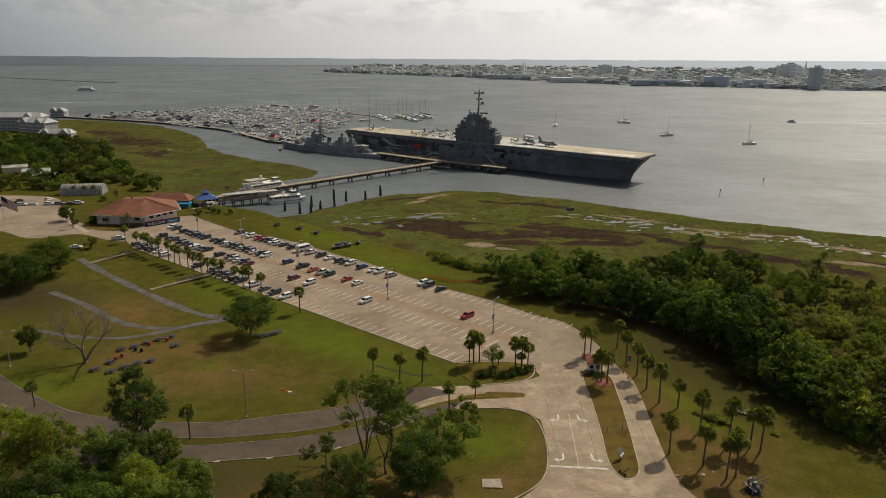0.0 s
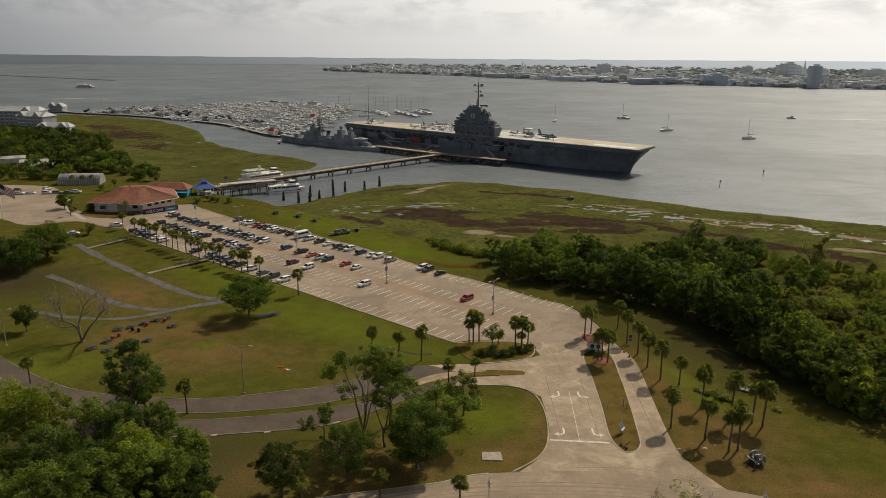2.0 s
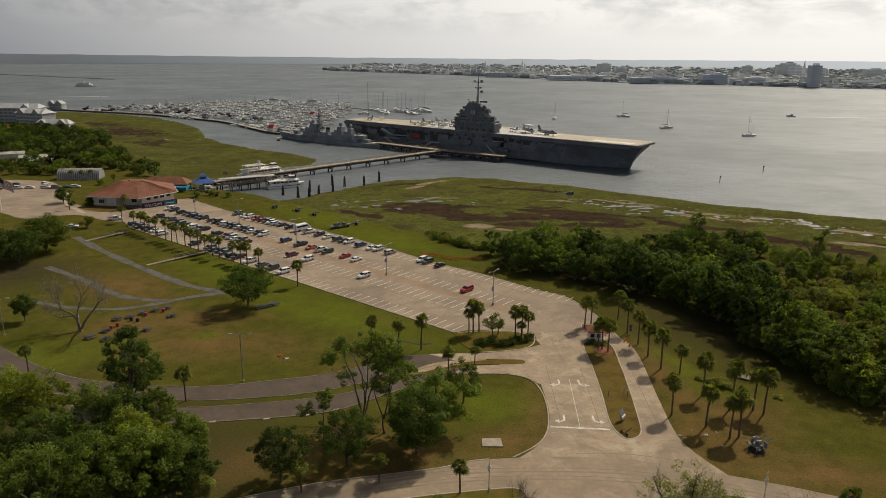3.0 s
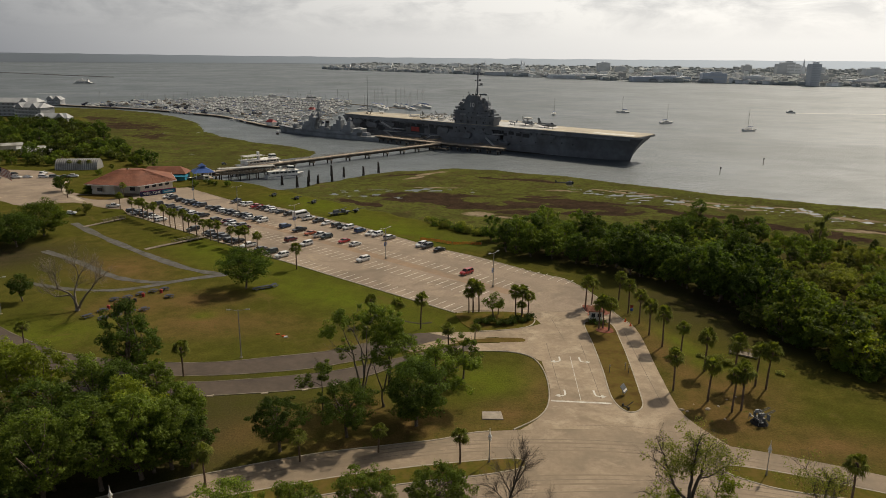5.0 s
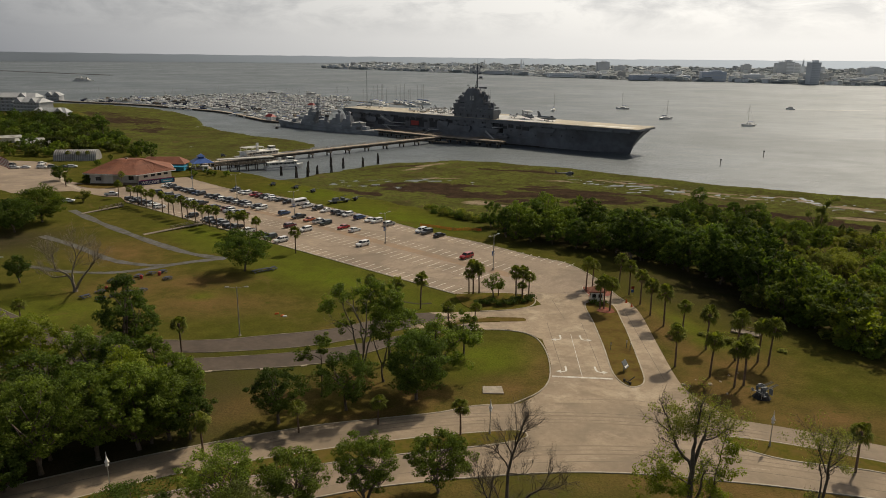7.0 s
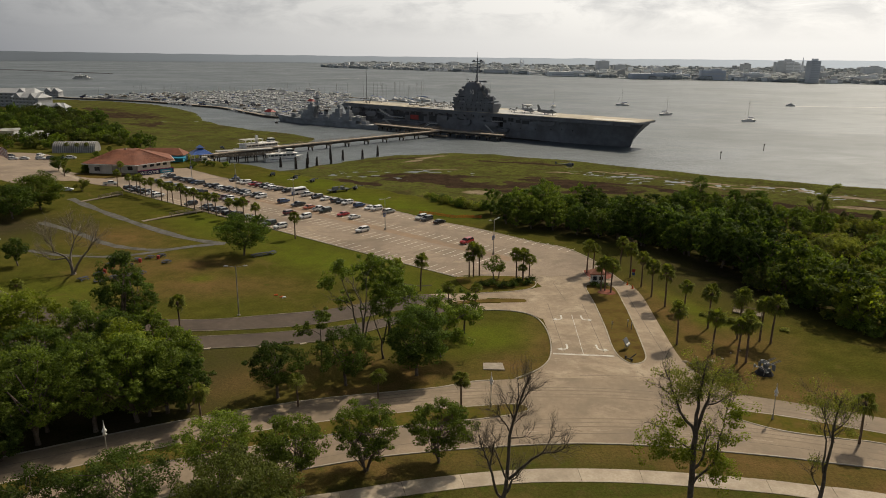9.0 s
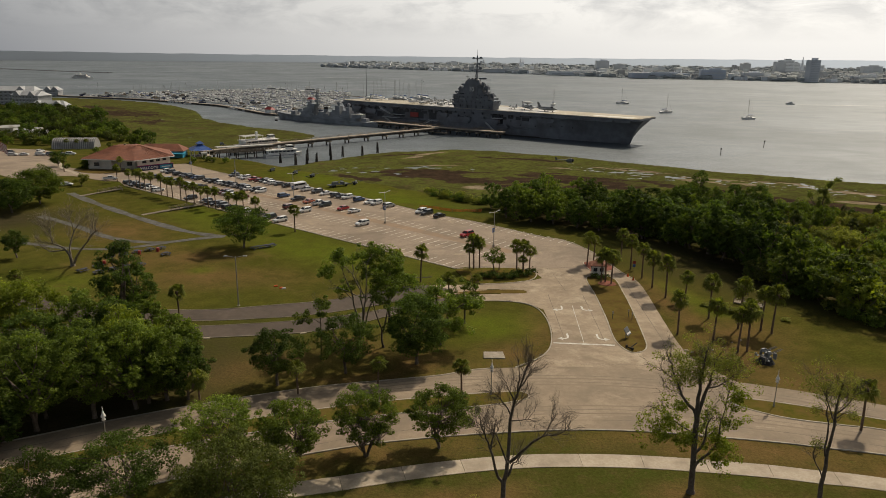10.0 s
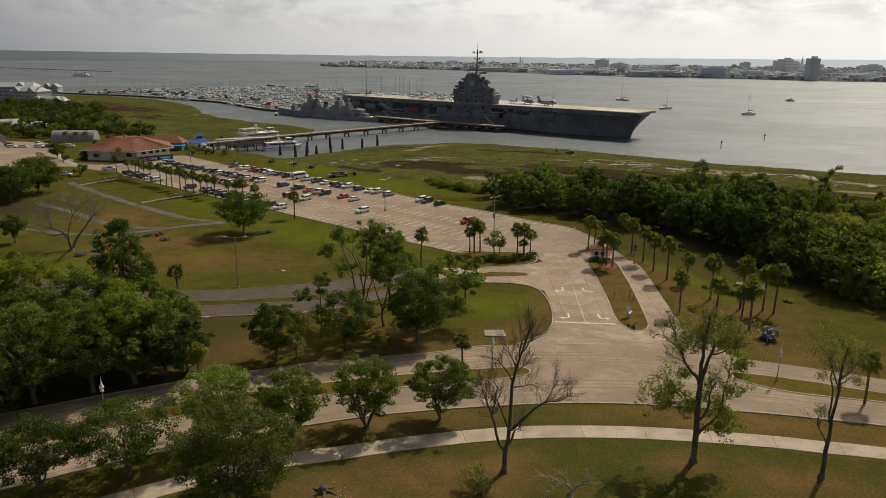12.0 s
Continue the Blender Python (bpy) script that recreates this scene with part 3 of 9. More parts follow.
SAND = [(84, 352, 16, 2.2, -30), (128, 322, 18, 2.2, -26), (172, 296, 14, 2.4, -30), (150, 318, 14, 1.6, -26), (-6, 357, 14, 1.6, 4), (60, 352, 12, 1.4, -14), (16, 295, 7, 5, 10), (26, 289, 6, 2, -20), (164, 270, 9, 3.5, -20), (-8, 402, 12, 3, 45), (-17, 386, 9, 2, 40), (102, 344, 10, 2.0, -30), (112, 322, 8, 1.8, -20), (136, 310, 10, 1.6, -20),
        (90, 356, 9, 1.4, -30), (45, 342, 6, 1.0, 0), (120, 316, 8, 1.6, -30), (160, 308, 8, 1.2, -30)]
DRY = [(-36, 108, 9, 5, 20), (-28, 112, 8, 4, -10), (-66, 176, 12, 6, 20), (-80, 173, 10, 9, 30), (-58, 160, 16, 7, 0), (-12, 148, 12, 3, 0), (52, 118, 9, 12, 0), (50, 140, 4, 24, 6), (36, 140, 3, 22, 0), (14, 116, 5, 6, 0),
       (19, 128, 2.5, 10, 0), (-14, 105, 9, 3, 10), (0, 72, 8, 3, 0), (42, 71, 7, 2.5, -10), (8, 73, 3, 2, 0), (30, 75, 4, 2, 0), (-5, 110, 6, 3.5, 0), (-16, 119, 6, 4, 0), (-40, 225, 5, 4, 0), (-98, 205, 16, 10, -40), (-10, 84, 14, 3, 12), (40, 86, 20, 3, -6), (-4, 112, 9, 5, 0), (66, 106, 12, 6, -15), (58, 126, 8, 8, 0), (84, 100, 12, 5, -25), (24, 118, 4, 7, 0), (31, 75, 3.2, 2.2, 0), (45, 71.6, 3.4, 2, 0), (7, 72, 4.4, 2.4, 0), (-12, 69, 5, 3, 0), (2, 68.6, 5, 2.4, 0), (-19, 78.6, 3, 1.6, 0), (-10, 81.6, 3, 1.6, 0), (56, 79.6, 12, 2.2, -14), (38, 85, 9, 1.6, -6), (-30, 72, 10, 2.4, 25)]
LUSH = [(10, 131, 7, 5, 30), (-70, 220, 26, 8, -39), (-30, 182, 30, 8, -38), (55.5, 145, 1.6, 8, 18), (59.5, 139.5, 4, 2.2, -25), (52, 153, 1.6, 7, 16), (-20, 262, 30, 9, -42), (-55, 300, 26, 9, -42), (8, 240, 14, 6, -40),
        (-60, 165, 3, 2, 0), (-100, 150, 20, 8, 20)]
LITTER = [(-75, 105, 40, 18, 20), (95, 165, 46, 24, -35), (60, 215, 50, 14, -30), (88, 215, 34, 30, -20), (-150, 215, 30, 18, 0), (-60, 92, 24, 10, 20)]


def inside_distance(px, py, poly):
    """Signed distance to a polygon, positive inside, for arrays of points."""
    best, ins = np.full(px.shape, 1e18), np.zeros(px.shape, bool)
    for (x0, y0), (x1, y1) in zip(poly, poly[1:] + poly[:1]):
        ex, ey = x1 - x0, y1 - y0
        t = np.clip(((px - x0) * ex + (py - y0) * ey) / (ex * ex + ey * ey), 0, 1)
        best = np.minimum(best, (px - x0 - t * ex) ** 2 + (py - y0 - t * ey) ** 2)
        cross = (y0 > py) != (y1 > py)
        ins ^= cross & (px < ex * (py - y0) / (ey if ey else 1e-9) + x0)
    return np.where(ins, 1, -1) * np.sqrt(best)


def blots(px, py, spots, edge=0.35):
    out = np.zeros(px.shape)
    for x, y, a, b, r in spots:
        c, s = math.cos(radians(r)), math.sin(radians(r))
        u, w = ((px - x) * c + (py - y) * s) / a, (-(px - x) * s + (py - y) * c) / b
        out = np.maximum(out, np.clip((1 + edge - np.hypot(u, w)) / (2 * edge), 0, 1))
    return out


def ramp(a, lo, hi):
    t = np.clip((a - lo) / (hi - lo), 0, 1)
    return t * t * (3 - 2 * t)


def steps(lo, hi, fine_lo, fine_hi, fine):
    """Grid lines: fine in the middle, growing outwards."""
    mid = list(np.arange(fine_lo, fine_hi + fine, fine))
    left, right, d = [fine_lo], [mid[-1]], fine
    while left[-1] > lo or right[-1] < hi:
        d = min(d * (1.016 if d < 8.5 else 1.2), 280)
        left.append(max(left[-1] - d, lo)) if left[-1] > lo else None
        right.append(min(right[-1] + d, hi)) if right[-1] < hi else None
    return np.array(left[:0:-1] + mid + right[1:])


gx, gy = steps(-4600, 4600, -150, 215, 2.0), steps(-4600, 4850, 55, 425, 2.0)
GX, GY = np.meshgrid(gx, gy)
wob = np.array([[noise.noise(Vector((x * 0.06, y * 0.06, 3.1))) * 3.0 + noise.noise(Vector((x * 0.19, y * 0.19, 7.7))) * 1.3 for x in gx] for y in gy])
wob2 = np.array([[noise.noise(Vector((x * 0.05, y * 0.05, 13.1))) * 3.0 + noise.noise(Vector((x * 0.16, y * 0.16, 27.7))) * 1.6 for x in gx] for y in gy])
land = inside_distance(GX + wob, GY + wob2, LAND)
marsh = np.maximum(inside_distance(GX + wob, GY + wob2, MARSH_A), inside_distance(GX + wob, GY + wob2, MARSH_B))
Z = -5.0 + 2.55 * ramp(marsh, -4, 1.5)
Z = np.maximum(Z, -5.0 + 5.0 * ramp(land, -9, 3))
on_marsh = ramp(marsh, -2, 0) * (1 - ramp(land, -3, 1))
tuft = np.array([[noise.noise(Vector((x * 0.17, y * 0.34, 41.3))) + 0.6 * noise.noise(Vector((x * 0.41, y * 0.6, 5.9))) for x in gx] for y in gy])
wet = blots(GX + wob * 2, GY + wob2 * 2, WET, 0.5) * on_marsh * ramp(tuft, 0.24, 0.40)
pool = blots(GX + wob * 2.2, GY + wob2 * 1.1, POOLS) * on_marsh * ramp(tuft + 0.25 * wob, -0.15, 0.15)
pool = np.maximum(pool, wet)
Z = Z - pool * 0.75 + on_marsh * 0.12 * wob / 3
near = (np.abs(GX) < 420) & (GY > 40) & (GY < 430)
Z = Z + np.where(near, 0.03 * wob2 / 3, 0) * (land > 3)
FIELDS = {
    "marsh": 1 - ramp(land, -4, 0.5), "mud": np.maximum(np.maximum(blots(GX + wob * 2.2, GY + wob2 * 1.6, MUD, 0.4), 0.8 * blots(GX + wob * 3, GY + wob2 * 3, [(-290, 650, 70, 36, -40), (-235, 570, 40, 18, -50), (-345, 715, 50, 26, -40)], 0.6)) * on_marsh * 0.80, (1 - ramp(marsh, -1.5, 0.6)) * (1 - ramp(land, -3, 0)) * 0.9),
    "sand": blots(GX + wob, GY + wob2, SAND, 0.6) * on_marsh * 0.9, "dry": blots(GX + wob, GY + wob2, DRY, 0.8) * 0.9, "lush": blots(GX + wob, GY + wob2, LUSH, 0.8) * 0.8,
    "rank": (1 - ramp(GY - (86 - 0.006 * (GX - 20) ** 2) + wob * 0.3, -1, 3)) * 0.85,
    "litter": blots(GX + wob, GY + wob2, LITTER, 0.5) * ramp(land, -2, 1),
}
g = bpy.data.meshes.new("ground")
nx, ny = len(gx), len(gy)
idx = np.arange(nx * ny).reshape(ny, nx)
quads = np.stack([idx[:-1, :-1], idx[:-1, 1:], idx[1:, 1:], idx[1:, :-1]], -1).reshape(-1, 4)
g.from_pydata(np.stack([GX, GY, Z], -1).reshape(-1, 3).tolist(), [], quads.tolist())
for key, field in FIELDS.items():
    g.attributes.new(key, "FLOAT", "POINT").data.foreach_set("value", field.ravel().astype(np.float32))
g.materials.append(M["ground"])
g.shade_smooth()
tagged(new("ground", g), "green lawn, wood floor and salt marsh with mud flats", "ground", kind="structure")

w = Build().box(0, 100, WATER - 0.5, 9700, 9600, 0.5)
single("water", w, M["water"], "grey rippled harbour water under a hazy sky", "water", kind="structure")

# ---- paved surfaces ----
# parking frame: s runs along the stall rows, w across them
PO, PE, PN = Vector((2.9, 169.4)), Vector((-0.7677, 0.6408)), Vector((0.6408, 0.7677))


def lotp(s, w):
    p = PO + PE * s + PN * w
    return (p.x, p.y)


LOT = [lotp(0, 0), lotp(170, 0)] + [(-134, 288), (-150, 303), (-163, 317), (-150, 326), (-124, 338), (-113, 326), (-93, 307), (-75, 297), (-61, 286.5), (-44, 271), (-33, 262), (-20, 249),
       (-2, 231), (12, 219.8), (28, 204), (35, 199), (39, 191.5), (42, 182), (44, 168.5), (30, 164), (20, 168.5), (12, 171), (6, 171)]
lot = tagged(new("parking_lot", Build().slab(LOT, -0.3, 0.050).mesh("parking_lot", M["lot"])), "tan worn asphalt parking lot beside the lawn", "parking lot", kind="structure")
WEST = curve([(-134, 288), (-160, 300), (-178, 292), (-205, 306), (-262, 296), (-300, 330), (-300, 372), (-245, 384), (-212, 378), (-196, 352), (-188, 338), (-165, 318), (-152, 324), (-126, 336), (-118, 322)], 4, True)
tagged(new("west_lot", Build().slab(WEST, -0.3, 0.044).mesh("west_lot", M["lot"])), "tan asphalt forecourt behind the visitor building", "parking lot", kind="structure")

DRIVE_L = curve([(20, 172), (23.2, 165), (24.4, 157), (22.3, 149), (21.3, 142), (21.4, 134), (21.2, 127), (19.9, 120.3), (17.4, 115.3), (13.5, 111)], 5)
DRIVE_R = curve([(44, 168.5), (46.0, 163), (46.5, 155), (45.0, 135), (44.2, 120), (45.5, 113.5), (49, 106)], 5)
tagged(new("entrance_road", Build().slab(DRIVE_L + DRIVE_R[::-1], -0.3, 0.056).mesh("entrance_road", M["drive"])), "pale worn asphalt entrance road with turn arrows", "road", kind="structure")
MAIN_N = curve([(-140, 42), (-100, 64), (-60.3, 85.1), (-47.2, 92.0), (-35, 97.5), (-21.1, 102.7), (-8.8, 105.7), (-0.5, 107.7), (8.2, 110.6), (30, 111.5), (48.1, 106.6), (63.7, 100.9), (80, 93), (120, 72)], 5)
MAIN_S = curve([(-125, 22), (-85, 48), (-50, 68), (-34.2, 76.7), (-14.2, 84.5), (-2.8, 87.4), (9.2, 89.3), (19, 90.2), (29.4, 89.9), (40.9, 88.3), (51.7, 86.3), (70, 81), (110, 62)], 5)
tagged(new("main_road", Build().slab(MAIN_N + MAIN_S[::-1], -0.3, 0.062).mesh("main_road", M["road"])), "grey-tan two-way asphalt road with a grassed median", "road", kind="structure")
UP_N = curve([(25, 157.4), (15.7, 157.8), (8.7, 156.6), (-3.5, 155.7), (-11.5, 153.2), (-23.7, 145.3), (-35.7, 141.4), (-53, 137.6), (-77.8, 140.4), (-95.6, 149.7), (-116, 165), (-140, 184)], 4)
UP_S = curve([(25, 154), (12.6, 153.4), (3.2, 152.1), (-5.9, 146.9), (-15.7, 141), (-27.2, 135.6), (-39.6, 132.7), (-53, 131.4), (-77.7, 132.8), (-99.3, 142.9), (-122, 158), (-146, 176)], 4)
LO_N = curve([(25, 150.6), (12.4, 150), (4.5, 148.7), (-5.8, 143.4), (-17.6, 136.7), (-26.7, 133.1), (-39.1, 130.2), (-53, 128.4), (-78, 129), (-105, 137)], 4)
LO_S = curve([(24, 145.8), (12.1, 145.6), (1.8, 144.4), (-8, 138.1), (-19, 129.2), (-26.6, 126.0), (-37.4, 123.9), (-53, 122), (-80, 122.5), (-108, 130)], 4)
tagged(new("upper_lane", Build().slab(UP_N + UP_S[::-1], -0.3, 0.042).mesh("upper_lane", M["old_road"])), "dark brown-grey asphalt lane curving through lawn", "road", kind="structure")
tagged(new("lower_lane", Build().slab(LO_N + LO_S[::-1], -0.3, 0.040).mesh("lower_lane", M["old_road"])), "dark brown-grey asphalt lane curving through lawn", "road", kind="structure")
single("lane_mouth", Build().slab(curve([(26, 140), (21.6, 140), (18.6, 143.6), (14.5, 145.8), (13, 150), (13.4, 156), (16, 158), (20.5, 160), (26, 161)], 4, True), -0.25, 0.052), M["drive"], "dusty pale asphalt mouth of the two lanes", "road", kind="structure")
for ends in ((UP_N[:13], UP_S[:9]), (LO_N[:9], LO_S[:9])):
    single("lane_apron", Build().slab(ends[0] + ends[1][::-1], -0.25, 0.048), M["drive"], "pale worn asphalt where the lane meets the entrance road", "road", kind="structure")
for lift, (line, wide) in enumerate((([(-141, 262), (-122, 243.2), (-101.8, 224.8), (-87.8, 212.9), (-75.8, 204), (-64, 199)], 4.6), ([(-131, 223), (-113.8, 210.8), (-99.4, 198.7), (-90.4, 193.5), (-79.7, 191.5), (-71.4, 196.1), (-64, 199.4)], 4.0),
                   ([(-118, 190), (-104, 185), (-92, 184), (-84, 187), (-76, 193)], 3.2))):
    tagged(new("gravel_track", Build().band(curve(line, 14), lambda i: wide * (0.60 + 0.26 * noise.noise(Vector((i * 0.17, wide * 3, 0))) + 0.16 * noise.noise(Vector((i * 0.61, wide * 5, 2)))), -0.2, 0.028 + 0.006 * lift).mesh("gravel_track", M["gravel"])), "grey gravel track worn across the lawn", "path", kind="structure")

# raised islands and medians, each a turf slab inside a kerb
ISLANDS = [("booth_island", [(34.6, 162.5), (38, 164), (41.3, 162), (41.0, 152), (40.2, 141.4), (38.6, 126), (37.7, 120.6), (36, 118.3), (33.9, 118.5), (32.6, 123.8), (33.5, 136), (34.2, 150)], "turf_dry"),
           ("west_median", [(-115, 35), (-85, 62), (-56.2, 79.2), (-48.8, 83.2), (-43, 86.3), (-35.7, 89.6), (-18.5, 95.6), (-4.8, 99.2), (5.7, 101.2), (11.6, 102), (13.5, 101), (12.7, 99.3), (7.3, 97.4), (-2.1, 95.4), (-5.7, 94.6), (-17.8, 91.5), (-37.5, 84.4), (-51.3, 77.4), (-60, 72.0), (-88, 55)], "turf"),
           ("east_median", [(45.0, 99.4), (46.5, 100.6), (53.6, 98.8), (60.8, 96), (75, 90), (100, 78), (98, 74.5), (74, 86.5), (64, 91.1), (58.9, 92.3), (51.4, 94.3), (46.4, 97.3)], "turf"),
           ("planting_bed", [(3.5, 168.8), (9.4, 170.2), (17.5, 170.3), (22.1, 167.9), (22.7, 164.2), (20.7, 160.4), (15.6, 158.2), (9.0, 157.4), (5.6, 160), (4.0, 164)], "turf"),
           ("splitter_island", [(18.0, 152.9), (12.6, 153.0), (4.5, 151.2), (3.5, 150), (12.5, 150.4), (18.0, 150.7), (19.0, 151.8)], "turf_dry"),
           ("palm_corner", [(36.5, 176), (39.5, 175.5), (42.3, 178), (43.2, 172), (41.5, 168.5), (37, 169.5)], "mulch")]
for name, pts, turf in ISLANDS:
    ring = curve(pts, 5, True)
    isl = tagged(new(name, Build().slab(ring, -0.2, {"planting_bed": 0.12, "splitter_island": 0.075}.get(name, 0.125)).mesh(name, M[turf])), "kerbed traffic island with short dry turf", "traffic island", kind="structure")
    kr = curve([(8.6, 156.9), (15.6, 158.1), (20.7, 160.4), (22.7, 164.2), (22.1, 167.9), (17.5, 170.3), (9.4, 170.2), (3.5, 169.2)], 5) if name == "planting_bed" else ring
    if name != "splitter_island":
        part("kerb", Build().band(kr, 0.24, -0.2, 0.15, name != "planting_bed"), M["kerb"], isl, "pale concrete kerb")


def kerb(line, width=0.24, top=0.14, stone="kerb"):
    single("kerb", Build().band(line, width, -0.2, top), M[stone], "pale weathered concrete kerb along the paving", "kerb", kind="structure")


kerb(MAIN_S), kerb(MAIN_N[:41])
kerb(curve([(5.7, 145), (12.1, 145.4), (17.1, 144.2), (19.9, 141.1), (21.1, 135.1), (21.0, 127.3), (19.8, 120.3), (17.2, 115.4), (12.5, 111.2)], 6))
kerb([lotp(s, 0) for s in range(0, 171, 10)], 0.4)
kerb(curve([(-113, 326), (-93, 307), (-75, 297), (-61, 286.5), (-44, 271), (-33, 262), (-20, 249), (-2, 231), (12, 219.8), (28, 204), (35, 199), (39, 191.5), (42, 182), (44.2, 168.5), (46.2, 162)], 5), 0.26)
kerb(UP_N[14:], 0.2, 0.10, "edging"), kerb(LO_S[10:], 0.24, 0.12, "edging"), kerb(UP_S[9:], 0.18, 0.09, "edging"), kerb(LO_N[9:], 0.18, 0.09, "edging")
for x, y, r in ((-21.5, 127.9, 30), (-26.9, 125.6, 25), (-34.4, 124.0, 15), (-44.5, 122.6, 6)):
    single("drain_inlet", Build().box(x, y, -0.1, 1.2, 0.4, 0.24, r).box(x + 0.3, y + 0.35, -0.1, 0.7, 0.35, 0.20, r + 12), M["walk"], "pale concrete drain inlet at the lane edge", "drain", "drain inlets", kind="structure")

# walkway of cast slabs
walk_mid = curve([(-62, 49), (-44, 61.5), (-24, 72.8), (-12.3, 76.6), (-2.5, 79.4), (8.7, 81.6), (18, 82.2), (28, 81.9), (41.3, 80.3), (48, 79), (56, 77.4), (75, 71.5), (100, 60)], 24)
path = thing("footpath", pose(0, 0, 0), "pale concrete footpath of cast slabs through the grass", "footpath", kind="structure")
acc, cells = 0.0, [[]]
for p, q in zip(walk_mid, walk_mid[1:]):
    cells[-1].append(p)
    acc += math.dist(p, q)
    if acc > 7.8:
        cells[-1].append(q); cells.append([]); acc = 0.0
for cell in cells:
    if len(cell) > 1:
        a, b = Vector(cell[0]), Vector(cell[-1])
        cell[-1] = tuple(b - (b - Vector(cell[-2])).normalized() * 0.05)
        part("slab", Build().band(cell, 3.1, -0.2, 0.07 + random.uniform(-0.006, 0.006)), M["walk"], path)

single("bare_soil", Build().slab(curve([(-7.5, 146.2), (-2.5, 150.4), (3.2, 152.3), (9.5, 153.4), (9.0, 151.6), (3.0, 149.6), (-2.6, 146.9), (-6.6, 144.4)], 4, True), -0.1, 0.070), M["sandy_soil"], "bare sandy soil worn between the two lanes", "soil", kind="structure")
single("lawn_drain", Build().band(curve([(-17.5, 167.5), (-11.5, 164.2), (-6.2, 161.8), (-2.8, 162.4)], 5), 0.7, -0.1, 0.034), M["dark_soil"], "dark wet drain line across the lawn", "drain", kind="structure")
# painted markings
marks = Build()
for w0, w1, s0, s1, skip in ((0.5, 5.3, 1.4, 166, 2.94), (13.3, 19.4, 0.5, 160, 2.94), (25.3, 30.4, -3, 160, 2.94), (39.6, 44.2, -9, 156, 2.94)):
    s = s0
    while s < s1:
        hi = min(w1, 44.2)
        marks.band([lotp(s, w0 + random.uniform(0, 0.15)), lotp(s, hi)], 0.19, 0.02, 0.058)
        s += skip
part("stall_lines", marks, M["paint_worn"], lot, "worn white stall lines")
part("rust_strip", Build().band([lotp(s, 22.4 + 0.025 * s) for s in (-2, 20, 40, 60, 80, 100, 125)], 3.6, 0.02, 0.054), M["rust_soil"], lot, "orange-stained strip between stall rows")
road_marks = thing("lane_marking", pose(0, 0, 0), "white stop bar, lane line and turn arrows painted on the road", "road marking", kind="structure")
part("stop_bar", Build().band([(20.7, 122.2), (32.0, 121.3)], 0.55, 0.03, 0.064), M["paint"], road_marks)
part("lane_line", Build().band([(26.4, 122.2), (27.8, 143)], 0.10, 0.03, 0.064), M["paint"], road_marks)


def arrow(x, y, rz, flip):
    k = -1 if flip else 1
    shaft = [(0, -1.6), (0, -0.2), (0.15 * k, 0.55), (0.7 * k, 0.85), (1.3 * k, 0.85)]
    c, s = math.cos(radians(rz)), math.sin(radians(rz))

    def place(p):
        return (x + (p[0] * c - p[1] * s) * 0.95, y + (p[0] * s + p[1] * c) * 1.05)
    b = Build().band([place(p) for p in shaft], 0.38, 0.03, 0.064)
    b.slab([place(p) for p in ((1.2 * k, 1.5), (1.2 * k, 0.2), (2.25 * k, 0.85))], 0.03, 0.064)
    part("turn_arrow", b, M["paint"], road_marks)


arrow(23.9, 125.2, 178, False), arrow(29.6, 125.0, 178, True), arrow(25.3, 141.0, 178, False), arrow(29.6, 140.9, 178, True)

# tar seams, tyre-polished lines and repair patches
M["tar"] = mat("tar_seam", (0.168, 0.132, 0.096), None, None, 2, 0.5, 0.8)


mid_n, mid_s = curve([(-60, 82.5), (-27, 98.4), (-8, 104.8), (8.2, 107.6), (30, 107.6), (48.1, 103.6), (66, 97)], 8), curve([(-48, 70.4), (-14.2, 86.8), (9.2, 92.0), (29.4, 93.0), (48, 90.4), (66, 85)], 8)
main = bpy.data.objects["main_road"]
for ln, w0 in ((mid_n, 0.14), (mid_s, 0.14), ([(x, y - 2.4) for x, y in mid_n], 0.10), ([(x, y + 3.2) for x, y in mid_s[12:]], 0.12)):
    part("tar_seam", Build().band(ln, w0, 0.03, 0.066), M["tar"], main)
for k in range(9):
    x0 = -46 + k * 11.5
    i = min(range(len(mid_s)), key=lambda j: abs(mid_s[j][0] - x0))
    a = Vector(mid_s[i]) + Vector((0, 0.9))
    part("lane_dash", Build().band([tuple(a), tuple(a + (Vector(mid_s[min(i + 1, len(mid_s) - 1)]) - Vector(mid_s[max(i - 1, 0)])).normalized() * 2.6)], 0.12, 0.03, 0.068), M["paint_faint"], main)
drive_ob = bpy.data.objects["entrance_road"]
M["tyre_film"] = mat("tyre_darkened_asphalt", (0.205, 0.155, 0.107), (0.245, 0.187, 0.128), (0.185, 0.140, 0.098), 0.6, 0.3, 0.88)
for ln, w0, up in (([(x, y - 1.1) for x, y in mid_n[6:]], 0.55, 0.0645), ([(x, y - 3.4) for x, y in mid_n[10:]], 0.5, 0.0650), ([(x, y + 2.0) for x, y in mid_s[12:]], 0.5, 0.0640), ([(x, y + 4.4) for x, y in mid_s[14:]], 0.45, 0.0635)):
    part("tyre_track", Build().band(ln, lambda i: w0 * (0.6 + 0.5 * abs(noise.noise(Vector((i * 0.3, w0 * 9, up * 100))))), 0.03, up), M["tyre_film"], main)
